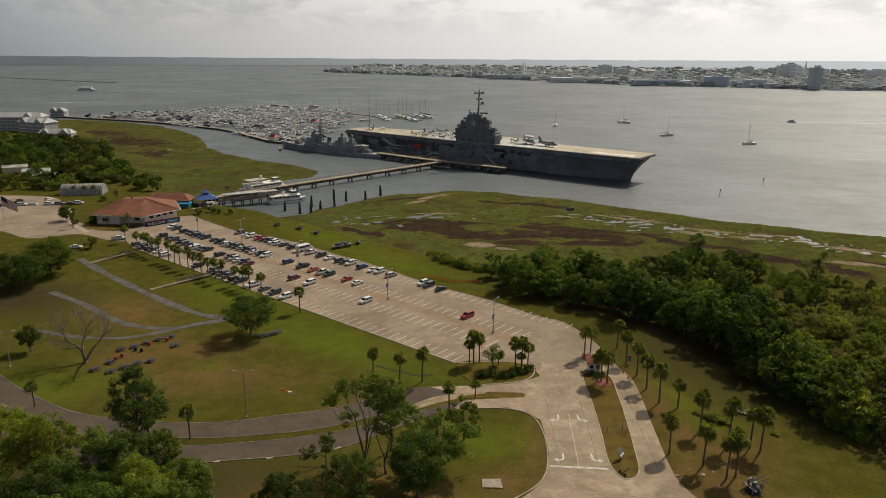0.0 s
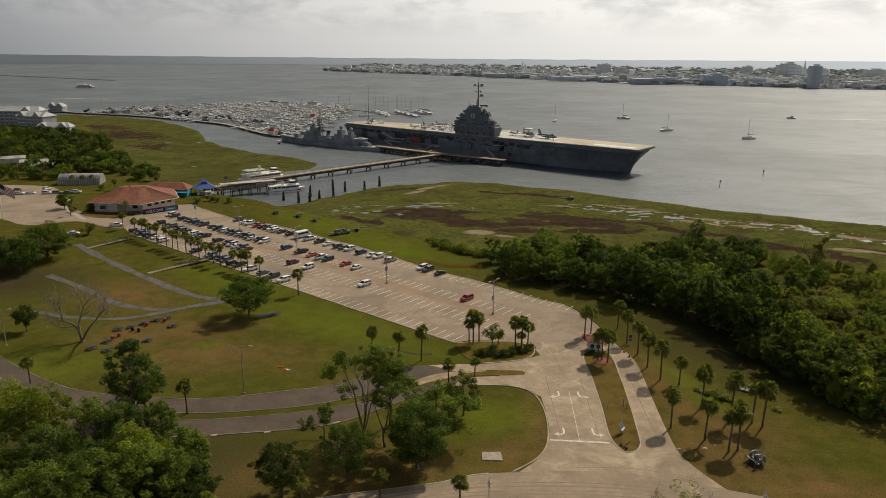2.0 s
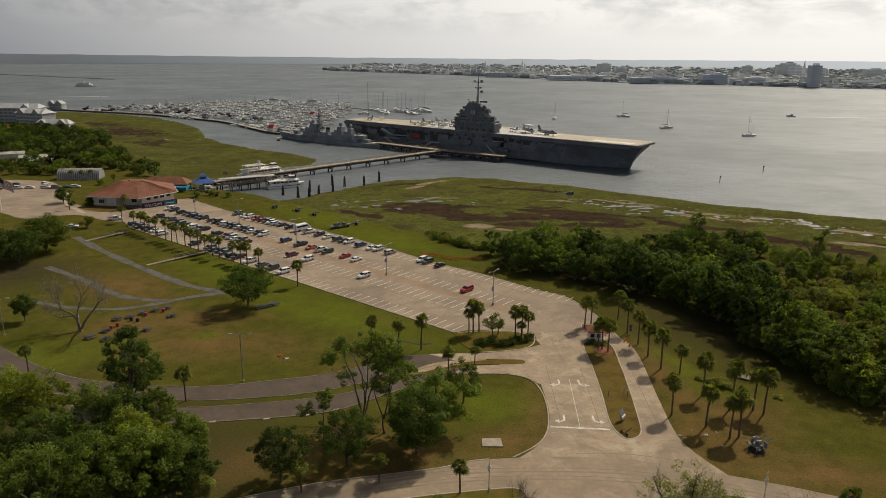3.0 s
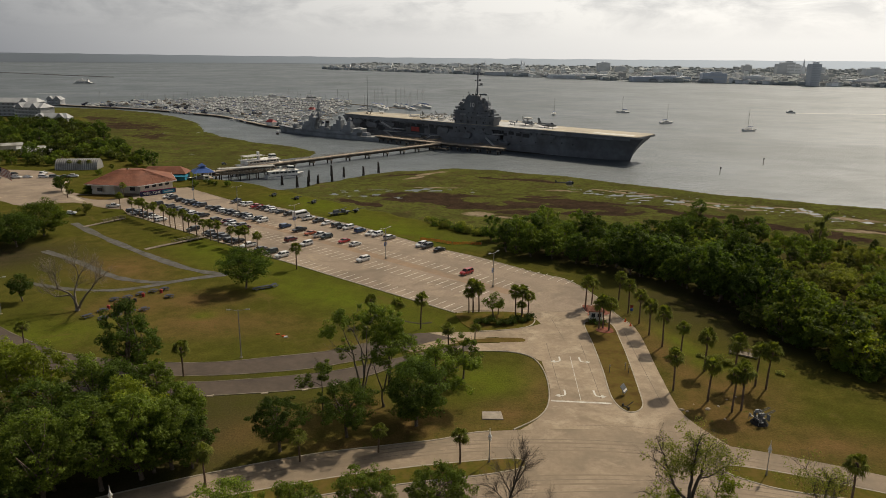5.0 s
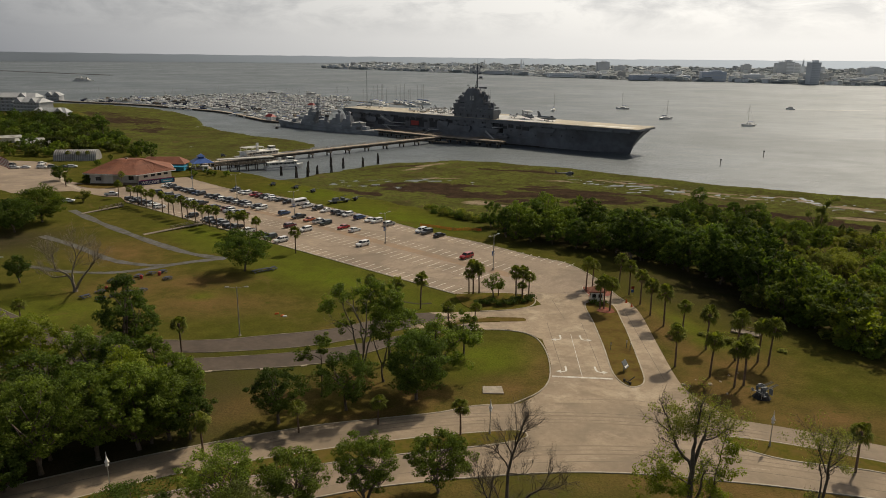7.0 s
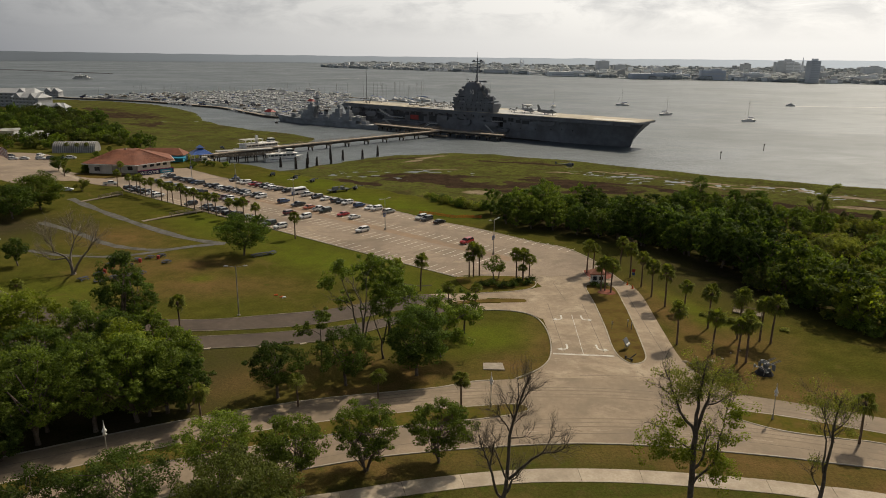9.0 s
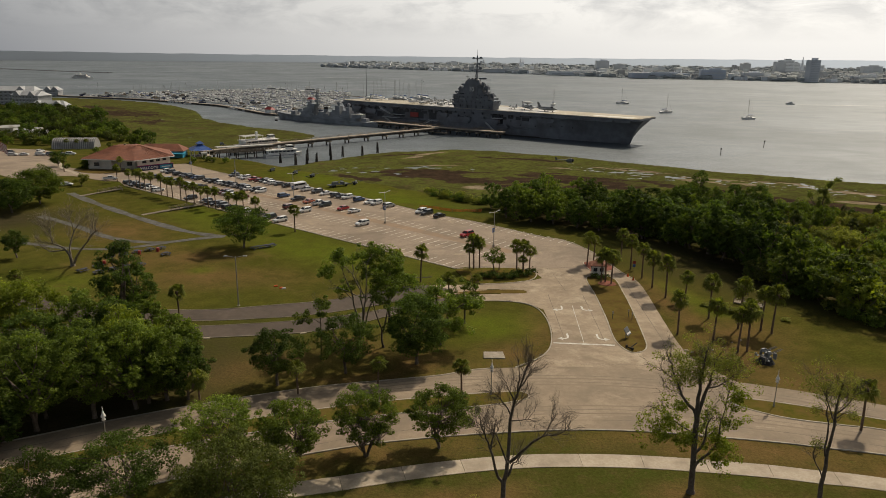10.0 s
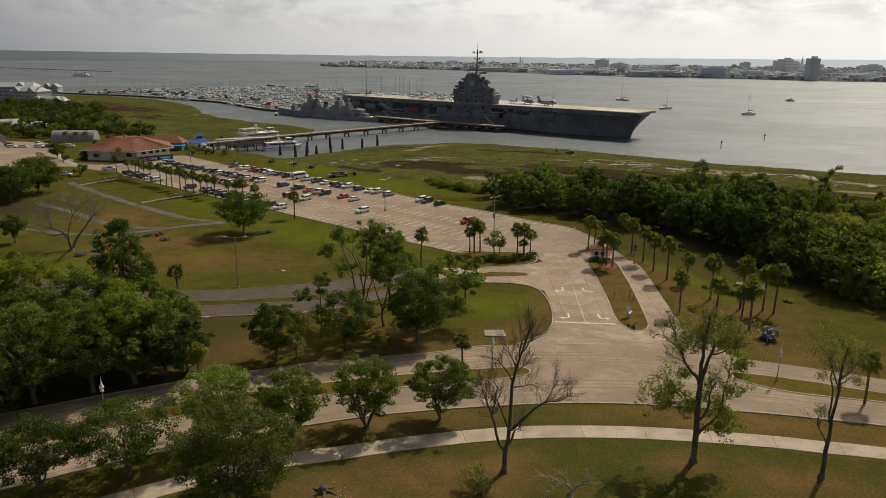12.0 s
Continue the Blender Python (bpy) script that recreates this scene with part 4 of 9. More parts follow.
for ln in ([(23.6, 150), (23.2, 132), (23.0, 123)], [(31.4, 150), (30.8, 132), (30.4, 123)], [(24, 112.8), (34, 112.6), (46, 109.4)], [(43.2, 158), (42.2, 136), (41.6, 121)], [(20, 168), (34, 172), (44, 171)], [(27, 166), (28, 152)]):
    part("tar_seam", Build().band(curve(ln, 5), 0.11, 0.03, 0.061), M["tar"], drive_ob)
for s0 in (8, 31, 62, 95, 128, 150):
    part("tar_seam", Build().band([lotp(s0, 1), lotp(s0 + 1.2, 12), lotp(s0 - 0.6, 24), lotp(s0 + 0.5, 42)], 0.10, 0.02, 0.0555), M["tar"], lot)
for w0 in (6.2, 12.4, 31.6, 38.6):
    part("tar_seam", Build().band([lotp(s, w0 + 0.15 * math.sin(s)) for s in range(-4, 165, 13)], 0.10, 0.02, 0.0555), M["tar"], lot)

# ---- aircraft carrier ----
def hull_rings(xs, wl, top, zt, rake, keel=-2.0):
    """Sections of a hull: half-widths at waterline and top, top height, forward shift of the top."""
    rings = []
    for x in xs:
        a, b, h = wl(x), top(x), zt(x)
        prof = [(0.0, keel)] + [(a * 0.8, keel)] + [(a + (b - a) * t ** 1.6, h * t) for t in (0.0, 0.3, 0.6, 0.82, 1.0)]
        ring = [(x + rake(x) * (max(z, 0) / h) ** 1.6, -y, z) for y, z in prof] + [(x + rake(x) * (max(z, 0) / h) ** 1.6, y, z) for y, z in prof[::-1]]
        rings.append(ring)
    return rings


DK = 17.3
carrier = thing("aircraft_carrier", pose(25.6, 535.3, WATER, 0, 0, -38.0), "dark grey museum aircraft carrier moored at the pier, bleached flight deck", "aircraft carrier")
xs = [-129, -126, -120, -105, -80, -50, -20, 10, 40, 60, 75, 88, 100, 108, 114, 118.5, 121]
yk_wl = lambda x: 14.6 * (1 - max(0, (x - 35) / 86.5) ** 1.7) * (1 - 0.5 * max(0, (-x - 70) / 60) ** 2) + 0.05
yk_top = lambda x: 14.4 * (1 - max(0, (x - 66) / 58) ** 3.0 * 0.72) * (1 - 0.12 * max(0, (-x - 90) / 40) ** 2)
hull = part("hull", Build().loft(hull_rings(xs, yk_wl, yk_top, lambda x: DK - 1.6, lambda x: 10.2 * max(0, (x - 70) / 51) ** 2 - 3.0 * max(0, (-x - 112) / 17))), M["hull"], carrier, "dark grey riveted hull with faded paint")
part("boot_top", Build().loft([[(p[0], p[1] * 1.004, p[2]) for p in r[:4]] for r in hull_rings(xs[:-1], yk_wl, lambda x: yk_wl(x) + 0.05, lambda x: 3.4, lambda x: 0)], caps=False, closed=False), M["boot"], hull, "black band at the waterline")
deck_pts = [(131, -12.6), (130.4, -13.6), (129.5, -14.2), (60, -14.8), (30, -15.4), (-14, -15.4), (-60, -14.9), (-104, -13.8), (-128, -12.6), (-131, -11.2), (-131.5, -5), (-131.5, 8), (-130.5, 12), (-112, 15),
            (-86, 20), (-60, 27), (-20, 29.5), (8, 29.0), (30, 26), (52, 18.5), (66, 15), (100, 14.6), (129.5, 14.2), (130.4, 13.6), (131, 12.6)]
fd = part("flight_deck", Build().slab(deck_pts, DK - 1.1, DK), M["deck"], carrier, "sun-bleached tan flight deck planking")
part("deck_edge", Build().band([(x, y) for x, y in deck_pts], 0.9, DK - 1.35, DK - 0.35, True), M["island"], fd, "grey deck-edge coaming")
marks = Build()
for y in (-9.5, 9.5):
    marks.band([(30, y), (126, y)], 0.7, DK - 0.02, DK + 0.012)
marks.band([(-126, -6), (38, 20)], 0.8, DK - 0.02, DK + 0.012).band([(-126, 8), (10, 29)], 0.8, DK - 0.02, DK + 0.012)
marks.slab([(97, -8.5), (125, -8.5), (125, -2.5), (97, -2.5)], DK - 0.02, DK + 0.010)
part("deck_marking", marks, M["deck_line"], fd, "faded white deck lines")
part("worn_deck", Build().slab([(-46, -14.0), (-12.5, -14.0), (-12.5, -7.6), (25, -7.6), (25, -14.0), (61, -13.6), (60, 12), (40, 18), (-46, 16)], DK - 0.02, DK + 0.006), M["deck_grey"], fd, "pale grey resurfaced middle of the deck")
part("forward_elevator", Build().slab([(48, -6.5), (64, -6.5), (64, 7), (48, 7)], DK - 0.02, DK + 0.008), M["ship_white"], fd, "paler forward aircraft elevator")
for k in range(23):
    x = 121 - k * 11
    part("gallery_walkway", Build().box(x, -15.9 if x < 112 else -14.6, DK - 2.6, 10.4, 1.7, 0.25).box(x, -16.65 if x < 112 else -15.4, DK - 2.4, 10.4, 0.08, 1.0), M["island"], hull)
# gun tubs, sponsons and boat pockets along the starboard side
for x, z, l, dpt, h in ((66, 12.2, 14, 0.9, 1.6), (33, 6.0, 9, 3.6, 0.6), (20, 8.4, 18, 2.6, 2.4), (-4, 8.0, 16, 2.4, 3.0), (-22, 10.5, 10, 1.8, 2.4), (-78, 10.8, 14, 1.8, 2.4), (-96, 9.2, 12, 1.8, 2.8), (-112, 11.5, 10, 1.4, 2.0), (-52, 5.4, 26, 4.2, 0.5)):
    sp = part("sponson", Build().box(x, -14.2 - dpt / 2, z, l, dpt, h).box(x, -14.1 - dpt / 2, z - 1.2, l * 0.8, dpt * 0.6, 1.2), M["hull"], hull, "grey gun sponson")
    for j in range(2):
        part("gun_tub", Build().tube((x + (j - 0.5) * l * 0.5, -14.4 - dpt / 2, z + h), (x + (j - 0.5) * l * 0.5, -14.4 - dpt / 2, z + h + 1.0), 1.3, 1.4, 10), M["island"], sp)
# hangar bays are closed dark boxes, their inner shade painted on
for x, z, l, h in ((-48, 7.2, 14, 5.2), (-66, 7.4, 12, 5.0), (-32, 7.6, 7, 4.4), (-86, 6.5, 7, 4.2), (27, 8.0, 9, 6.6), (-106, 7.2, 8, 3.2)):
    part("side_opening", Build().box(x, -14.15, z, l, 0.9, h), M["dark" if x == 27 else "bay"], hull, "dark box painting the shade of an open hangar bay")
part("hangar_curtain", Build().box(-50, -14.85, 8.2, 8, 0.3, 3.4), M["red"], hull, "dull red curtain in a hangar bay")
def ship_stair(x0, z0, x1, z1, y=-18.0, wide=1.5):
    """A straight flight of steps with stringers and hand rails, hung along the hull."""
    n = max(4, int(abs(z1 - z0) / 0.6))
    st = part("gangway_stair", Build().tube((x0, y - wide / 2, z0), (x1, y - wide / 2, z1), 0.22, n=5).tube((x0, y + wide / 2, z0), (x1, y + wide / 2, z1), 0.22, n=5), M["stair"], hull, "pale grey accommodation stair")
    for k in range(n):
        t = (k + 0.5) / n
        part("tread", Build().box(x0 + (x1 - x0) * t, y, z0 + (z1 - z0) * t, abs(x1 - x0) / n * 0.8, wide, 0.14), M["stair"], st)
    part("hand_rail", Build().tube((x0, y - wide / 2, z0 + 1.1), (x1, y - wide / 2, z1 + 1.1), 0.09, n=5).tube((x0, y - wide / 2, z0), (x0, y - wide / 2, z0 + 1.1), 0.08, n=5).tube((x1, y - wide / 2, z1), (x1, y - wide / 2, z1 + 1.1), 0.08, n=5), M["stair"], st)


M["stair"] = mat("pale_ladder_paint", (0.46, 0.46, 0.45), None, None, 1.0, 0.3, 0.6)
for x0, z0, x1, z1 in ((-83, 13.4, -72, 9.2), (-79, 6.6, -68, 1.2), (-42, 1.0, -32, 6.4), (19, 8.6, 26, 3.4)):
    ship_stair(x0, z0, x1, z1)
for x, z, l, d in ((-66, 9.0, 12, 3.4), (-73, 6.4, 16, 3.8), (-30, 6.2, 7, 3.2), (28, 11.6, 7, 4.0)):
    lan = part("stair_landing", Build().box(x, -14.4 - d / 2, z, l, d, 0.3), M["stair"], hull, "pale landing platform")
    for k in range(4):
        part("landing_post", Build().tube((x - l / 2 + 0.2 + k * (l - 0.4) / 3, -14.5 - d, z), (x - l / 2 + 0.2 + k * (l - 0.4) / 3, -14.5 - d, z + 1.1), 0.06, n=4), M["stair"], lan)
# gallery openings between frames under the flight deck, mooring pipes and a ledge along the plating
# each gallery opening is a solid box with its shade painted dark
for k in range(30):
    x = -124 + k * 6.0
    if -14 < x < 26:
        continue
    part("gallery_opening", Build().box(x, -14.55, DK - 5.2 - 0.5 * (k % 3), 3.6 + (k * 7 % 4) * 0.5, 0.5, 1.9 + 0.5 * (k % 2)), M["bay"], hull, "dark box painting the shade of a gallery opening under the deck edge")
for k in range(24):
    part("deck_bracket", Build().add([(-122 + k * 8.0, -14.2, DK - 4.6), (-121.7 + k * 8.0, -14.2, DK - 4.6), (-121.7 + k * 8.0, -16.6, DK - 2.5), (-122 + k * 8.0, -16.6, DK - 2.5), (-122 + k * 8.0, -14.2, DK - 2.5), (-121.7 + k * 8.0, -14.2, DK - 2.5)],
                                     [(0, 1, 2, 3), (0, 3, 4), (1, 5, 2), (4, 3, 2, 5), (0, 4, 5, 1)]), M["island"], hull)
part("side_ledge", Build().box(-30, -14.75, 6.1, 180, 0.5, 0.3), M["island"], hull, "rubbing ledge along the plating")
for x, z in ((70, 9.0), (78, 9.4), (86, 9.0), (58, 8.2), (46, 8.0), (38, 10.4)):
    part("hull_port", Build().tube((x, -14.3 + max(0, x - 66) * 0.03, z), (x, -14.62 + max(0, x - 66) * 0.03, z), 0.45, n=8), M["bay"], hull)
for x in range(-116, 118, 6):
    part("hull_rib", Build().box(x, -14.35 if x < 62 else -14.0 + max(0, x - 75) * 0.06, 12.3, 0.35, 0.5, 2.6), M["hull"], hull) if x < 96 else None

def block(x0, x1, x2, x3, z0, z1, w0, w1, y=-12.2):
    """A tapered house: fore-and-aft ends at foot and head, half-widths."""
    return Build().loft([[(x0, y - w0, DK + z0), (x1, y - w0, DK + z0), (x1, y + w0, DK + z0), (x0, y + w0, DK + z0)], [(x2, y - w1, DK + z1), (x3, y - w1, DK + z1), (x3, y + w1, DK + z1), (x2, y + w1, DK + z1)]])


isl = part("island", block(-11, 23.5, -11, 23.5, 0, 5.2, 3.9, 3.8), M["island"], carrier, "dark grey island superstructure")
part("flag_level", block(-10.8, 19.5, -10.4, 18.6, 5.2, 8.6, 3.7, 3.6), M["island"], isl)
part("bridge_level", block(-9.8, 16.4, -6.0, 13.6, 8.6, 13.0, 3.5, 3.1), M["island"], isl)
part("tower_front", Build().box(4.6, -12.4, DK + 8.6, 11, 7.6, 8.0, top=0.9), M["island"], isl)
part("funnel", Build().loft([[(a * 1.0 + 3.7 + k * a * 0, -12.2 + b, DK + z) for a, b in ((-r, -0.6 * w_), (-0.82 * r, -w_), (0.82 * r, -w_), (r, -0.6 * w_), (r, 0.6 * w_), (0.82 * r, w_), (-0.82 * r, w_), (-r, 0.6 * w_))] for k, (r, w_, z) in enumerate(((8.6, 3.0, 13.0), (7.6, 2.8, 15.6), (6.4, 2.6, 18.4), (5.4, 2.4, 19.8), (4.2, 2.0, 20.5)))]), M["island"], isl, "broad dark funnel casing with sloped shoulders")
for x, r in ((-0.2, 0.5), (2.6, 0.8), (5.6, 0.6)):
    part("funnel_pipe", Build().tube((x, -12.2, DK + 20.2), (x, -12.2, DK + 21.3), r, r * 0.9, 8), M["boot"], isl)
for x, z, l, wd in ((6, 2.5, 36, 9.2), (6, 5.1, 36.4, 9.6), (4.4, 8.5, 31.5, 9.2), (2.5, 10.9, 25, 8.4), (3.2, 13.0, 21, 7.8), (17.0, 6.8, 11, 9.6), (20, 3.8, 9, 9.8), (14.6, 10.0, 8, 8.4), (-8.6, 7.0, 6, 9.0), (3.7, 16.2, 16.8, 6.6)):
    lev = part("platform", Build().box(x, -12.2, DK + z, l, wd, 0.28).box(x, -12.2 - wd / 2, DK + z, l, 0.12, 1.1).box(x - l / 2, -12.2, DK + z, 0.12, wd, 1.1).box(x + l / 2, -12.2, DK + z, 0.12, wd, 1.1), M["island"], isl)
    for k in range(max(2, int(l / 4))):
        part("bracket", Build().box(x - l / 2 + 1 + k * 4, -12.2 - wd / 2 + 0.5, DK + z - 0.7, 0.25, 1.0, 0.7), M["island"], lev)
for x, z, k in ((15.6, 13.0, 1.15), (-7.4, 12.2, 0.9), (20.6, 8.0, 1.0), (12.4, 16.2, 0.7)):
    part("gun_director", Build().tube((x, -12.2, DK + z - 1.5), (x, -12.2, DK + z + 0.6), 0.8, n=8).box(x, -12.2, DK + z + 0.6, 3.0 * k, 2.8 * k, 1.9 * k, top=0.86).box(x - 0.3, -12.2, DK + z + 0.6 + 1.9 * k, 1.4 * k, 2.4 * k, 0.7 * k), M["island"], isl, "dark gun director")
for x, z, h in ((-10.2, 1.0, 2.1), (-5, 1.0, 2.1), (1.5, 0.4, 2.2), (9, 0.4, 2.2), (15, 1.0, 2.1), (20.6, 1.0, 2.1)):
    part("island_door", Build().box(x, -16.1, DK + z, 1.1, 0.1, h), M["bay"], isl)
part("life_raft", Build().box(-3, -16.5, DK + 6.0, 5.5, 0.5, 1.3), M["destroyer"], isl, "pale grey life rafts on the side")
part("life_raft", Build().box(12, -16.6, DK + 6.0, 4.5, 0.5, 1.3), M["destroyer"], isl, "pale grey life rafts on the side")
for k in range(9):
    part("bridge_window", Build().box(-5.2 + k * 2.2, -15.62, DK + 9.9, 1.5, 0.16, 0.8), M["glass"], isl)
mast = part("mast", Build().tube((6.6, -12.2, DK + 15), (6.6, -12.2, DK + 37.0), 0.62, 0.42, 8).box(6.6, -12.2, DK + 34.6, 7.6, 2.6, 0.5).box(6.6, -12.2, DK + 30.4, 5.0, 0.5, 0.35).box(8.8, -12.2, DK + 27.2, 3.2, 2.2, 0.4)
     .tube((6.6, -12.2, DK + 37), (6.6, -12.2, DK + 41.5), 0.14, 0.06, 6).tube((4.2, -12.2, DK + 19), (6.4, -12.2, DK + 27), 0.2, n=6), M["island"], isl, "dark pole mast with yards")
for x, z, l in ((3.6, 35.2, 0.9), (9.6, 35.2, 1.3), (8.6, 30.8, 1.0), (9.6, 27.8, 1.5), (4.6, 30.8, 0.6)):
    part("radar", Build().box(x, -12.2, DK + z, 1.7 * l, 0.3, 0.8 * l).tube((x, -12.2, DK + z - 0.3), (x, -12.2, DK + z + 0.2), 0.15, n=6), M["island"], mast)
part("radar", Build().box(11.6, -12.2, DK + 20.6, 6.6, 0.4, 1.0).box(13.4, -12.2, DK + 21.2, 2.4, 0.4, 0.6).tube((9.2, -12.2, DK + 17), (9.4, -12.2, DK + 20.8), 0.35, n=6), M["island"], isl, "broad radar aerial on a bracket")
part("stub_mast", Build().tube((-1.6, -12.2, DK + 19), (-1.6, -12.2, DK + 23.4), 0.2, 0.1, 6).box(-1.6, -12.2, DK + 22.2, 2.4, 0.3, 0.25), M["island"], isl)
for x, y, h in ((-5, -13.4, 5), (-3, -11, 4), (13.5, -13, 5.5), (15.5, -11.2, 4.4), (19.5, -14, 6)):
    part("whip_aerial", Build().tube((x, y, DK + 15 - (4 if x > 18 else 0)), (x, y, DK + 15 + h), 0.08, 0.04, 5), M["island"], isl)
letters("hull_number", "10", 4.6, M["ship_white"], isl, pose(4.8, -16.24, DK + 13.6, 90, 0, 0), "white painted number ten")
part("flag_staff", Build().tube((-121, 6, DK), (-121, 6, DK + 30), 0.28, 0.12, 6), M["island"], carrier, "tall bare pole on the after deck")


# ---- aircraft on the flight deck and the lawn ----
def jet(m, length, span, sweep, label, body="jet", dome=False, group="museum aircraft"):
    t = thing("jet_aircraft" if not dome else "radar_aircraft", m, label, "aircraft", group)
    r = length * 0.062
    prof = [(-0.5, 0.35), (-0.42, 0.7), (-0.15, 1.0), (0.1, 1.0), (0.28, 0.85), (0.42, 0.5), (0.5, 0.08)]
    part("fuselage", Build().loft([[(x * length, r * k * math.cos(a) * 0.9, 2.1 + r * k * math.sin(a)) for a in [i * math.pi / 4 for i in range(8)]] for x, k in prof]), M[body], t, smooth=True)
    for s in (-1, 1):
        part("wing", Build().add([(length * 0.14, s * r * 0.7, 2.0), (-length * 0.14, s * r * 0.7, 2.0), (-length * 0.16 - sweep * 0.6, s * span / 2, 2.2), (-length * 0.06 - sweep * 0.6, s * span / 2, 2.2),
                                  (length * 0.14, s * r * 0.7, 2.25), (-length * 0.14, s * r * 0.7, 2.25), (-length * 0.16 - sweep * 0.6, s * span / 2, 2.3), (-length * 0.06 - sweep * 0.6, s * span / 2, 2.3)],
                                 [(0, 1, 2, 3), (7, 6, 5, 4), (0, 4, 5, 1), (1, 5, 6, 2), (2, 6, 7, 3), (3, 7, 4, 0)]), M[body], t)
        part("tailplane", Build().add([(-length * 0.36, s * 0.3, 2.4), (-length * 0.48, s * 0.3, 2.4), (-length * 0.52, s * span * 0.2, 2.5), (-length * 0.46, s * span * 0.2, 2.5),
                                       (-length * 0.36, s * 0.3, 2.55), (-length * 0.48, s * 0.3, 2.55), (-length * 0.52, s * span * 0.2, 2.6), (-length * 0.46, s * span * 0.2, 2.6)],
                                      [(0, 1, 2, 3), (7, 6, 5, 4), (0, 4, 5, 1), (1, 5, 6, 2), (2, 6, 7, 3), (3, 7, 4, 0)]), M[body], t)
        part("main_wheel", Build().tube((-0.5, s * span * 0.12, 0.4), (-0.5, s * span * 0.12 + 0.3 * s, 0.4), 0.4, n=8).tube((-0.5, s * span * 0.12, 0.4), (-0.5, s * span * 0.1, 2.0), 0.12, n=5), M["rubber"], t)
    fin = length * 0.17
    part("tail_fin", Build().add([(-length * 0.28, -0.1, 2.6), (-length * 0.46, -0.1, 2.6), (-length * 0.52, -0.06, 2.6 + fin), (-length * 0.42, -0.06, 2.6 + fin),
                                  (-length * 0.28, 0.1, 2.6), (-length * 0.46, 0.1, 2.6), (-length * 0.52, 0.06, 2.6 + fin), (-length * 0.42, 0.06, 2.6 + fin)],
                                 [(0, 1, 2, 3), (7, 6, 5, 4), (0, 4, 5, 1), (1, 5, 6, 2), (2, 6, 7, 3), (3, 7, 4, 0)]), M[body], t)
    part("cockpit_canopy", Build().ball(length * 0.24, 0, 2.1 + r * 0.75, length * 0.09, r * 0.5, r * 0.55, 8, 5), M["canopy"], t, smooth=True)
    part("nose_wheel", Build().tube((length * 0.3, -0.15, 0.35), (length * 0.3, 0.15, 0.35), 0.35, n=8).tube((length * 0.3, 0, 0.4), (length * 0.3, 0, 2.0), 0.1, n=5), M["rubber"], t)
    if dome:
        part("radome", Build().ball(-1, 0, 5.2, 4.6, 3.4, 0.8, 14, 5).tube((-1, 0, 3), (-1, 0, 5), 0.5, n=6), M["ship_white"], t, "pale dish-shaped radome", smooth=True)
    return t


YK = pose(25.6, 535.3, WATER, 0, 0, -38.0)
jet_a = jet(YK @ pose(-112, -2, DK, 0, 0, 160), 14, 11, 3, "grey jet with swept wings parked on the flight deck")
jet_b = jet(YK @ pose(58, 0, DK, 0, 0, -20), 21, 12, 5, "mottled grey twin-seat jet parked forward on the flight deck", "jet_dark")
jet(YK @ pose(41, 3, DK, 0, 0, -30), 19, 19, 0, "pale propeller aircraft with a large radome", "jet", True)
copy_thing(jet_a, YK @ pose(28, 3, DK, 0, 0, 158) @ Matrix.Diagonal((0.8, 0.8, 0.8, 1)))
copy_thing(jet_a, YK @ pose(-104, 5, DK, 0, 0, 110) @ Matrix.Diagonal((0.7, 0.7, 0.7, 1)))
for i in range(5):
    copy_thing((jet_a, jet_b)[i % 2], YK @ pose(-58 + i * 9.2, -6, DK, 0, 0, 70 + (i * 37) % 40) @ Matrix.Diagonal((0.70, 0.62, 0.74, 1)))
    copy_thing((jet_b, jet_a, jet_a)[i % 3], YK @ pose(-54 + i * 9.2, 6, DK, 0, 0, 85 + (i * 53) % 50) @ Matrix.Diagonal((0.70, 0.62, 0.80, 1)))
for x, r in ((-50, 60), (-37, 115), (-24, 80)):
    copy_thing(jet_a, YK @ pose(x, 18, DK, 0, 0, r) @ Matrix.Diagonal((0.85, 0.75, 0.95, 1)))
copy_thing(jet_a, YK @ pose(-15.5, 4, DK, 0, 0, 40) @ Matrix.Diagonal((0.9, 0.8, 1.15, 1)))

# ---- destroyer ----
dd = thing("destroyer", pose(-95, 585.5, WATER, 0, 0, 146.0), "haze-grey museum destroyer moored beside the carrier's stern", "destroyer")
dxs = [-56, -54, -48, -30, -10, 10, 28, 40, 48, 53, 56]
dh = lambda x: 3.2 + 2.8 * max(0, (x + 10) / 66) ** 1.6
part("hull", Build().loft(hull_rings(dxs, lambda x: 6.0 * (1 - max(0, (x - 0) / 56.5) ** 1.8) * (1 - 0.35 * max(0, (-x - 30) / 26) ** 2) + 0.04, lambda x: 6.2 * (1 - max(0, (x - 12) / 46) ** 2.4 * 0.96) * (1 - 0.2 * max(0, (-x - 30) / 26) ** 2), dh, lambda x: 2.5 * max(0, (x - 30) / 26) ** 2)), M["destroyer"], dd)
part("forecastle_house", Build().box(4, 0, 3.0, 46, 8.4, 2.9).box(-26, 0, 3.0, 14, 7.6, 2.5), M["destroyer"], dd)
part("bridge", Build().box(20, 0, 5.6, 13, 7.4, 3.0).box(18.5, 0, 8.6, 9, 6.4, 2.8).box(17.5, 0, 11.4, 6, 4.6, 1.8), M["destroyer"], dd)
part("bridge_window", Build().box(23.05, 0, 10.0, 0.1, 5.4, 0.9), M["glass"], dd)
part("gun_director", Build().tube((19, 0, 13.0), (19, 0, 14.2), 1.3, n=8).box(19, 0, 14.2, 3, 3.2, 1.8, top=0.85), M["destroyer"], dd)
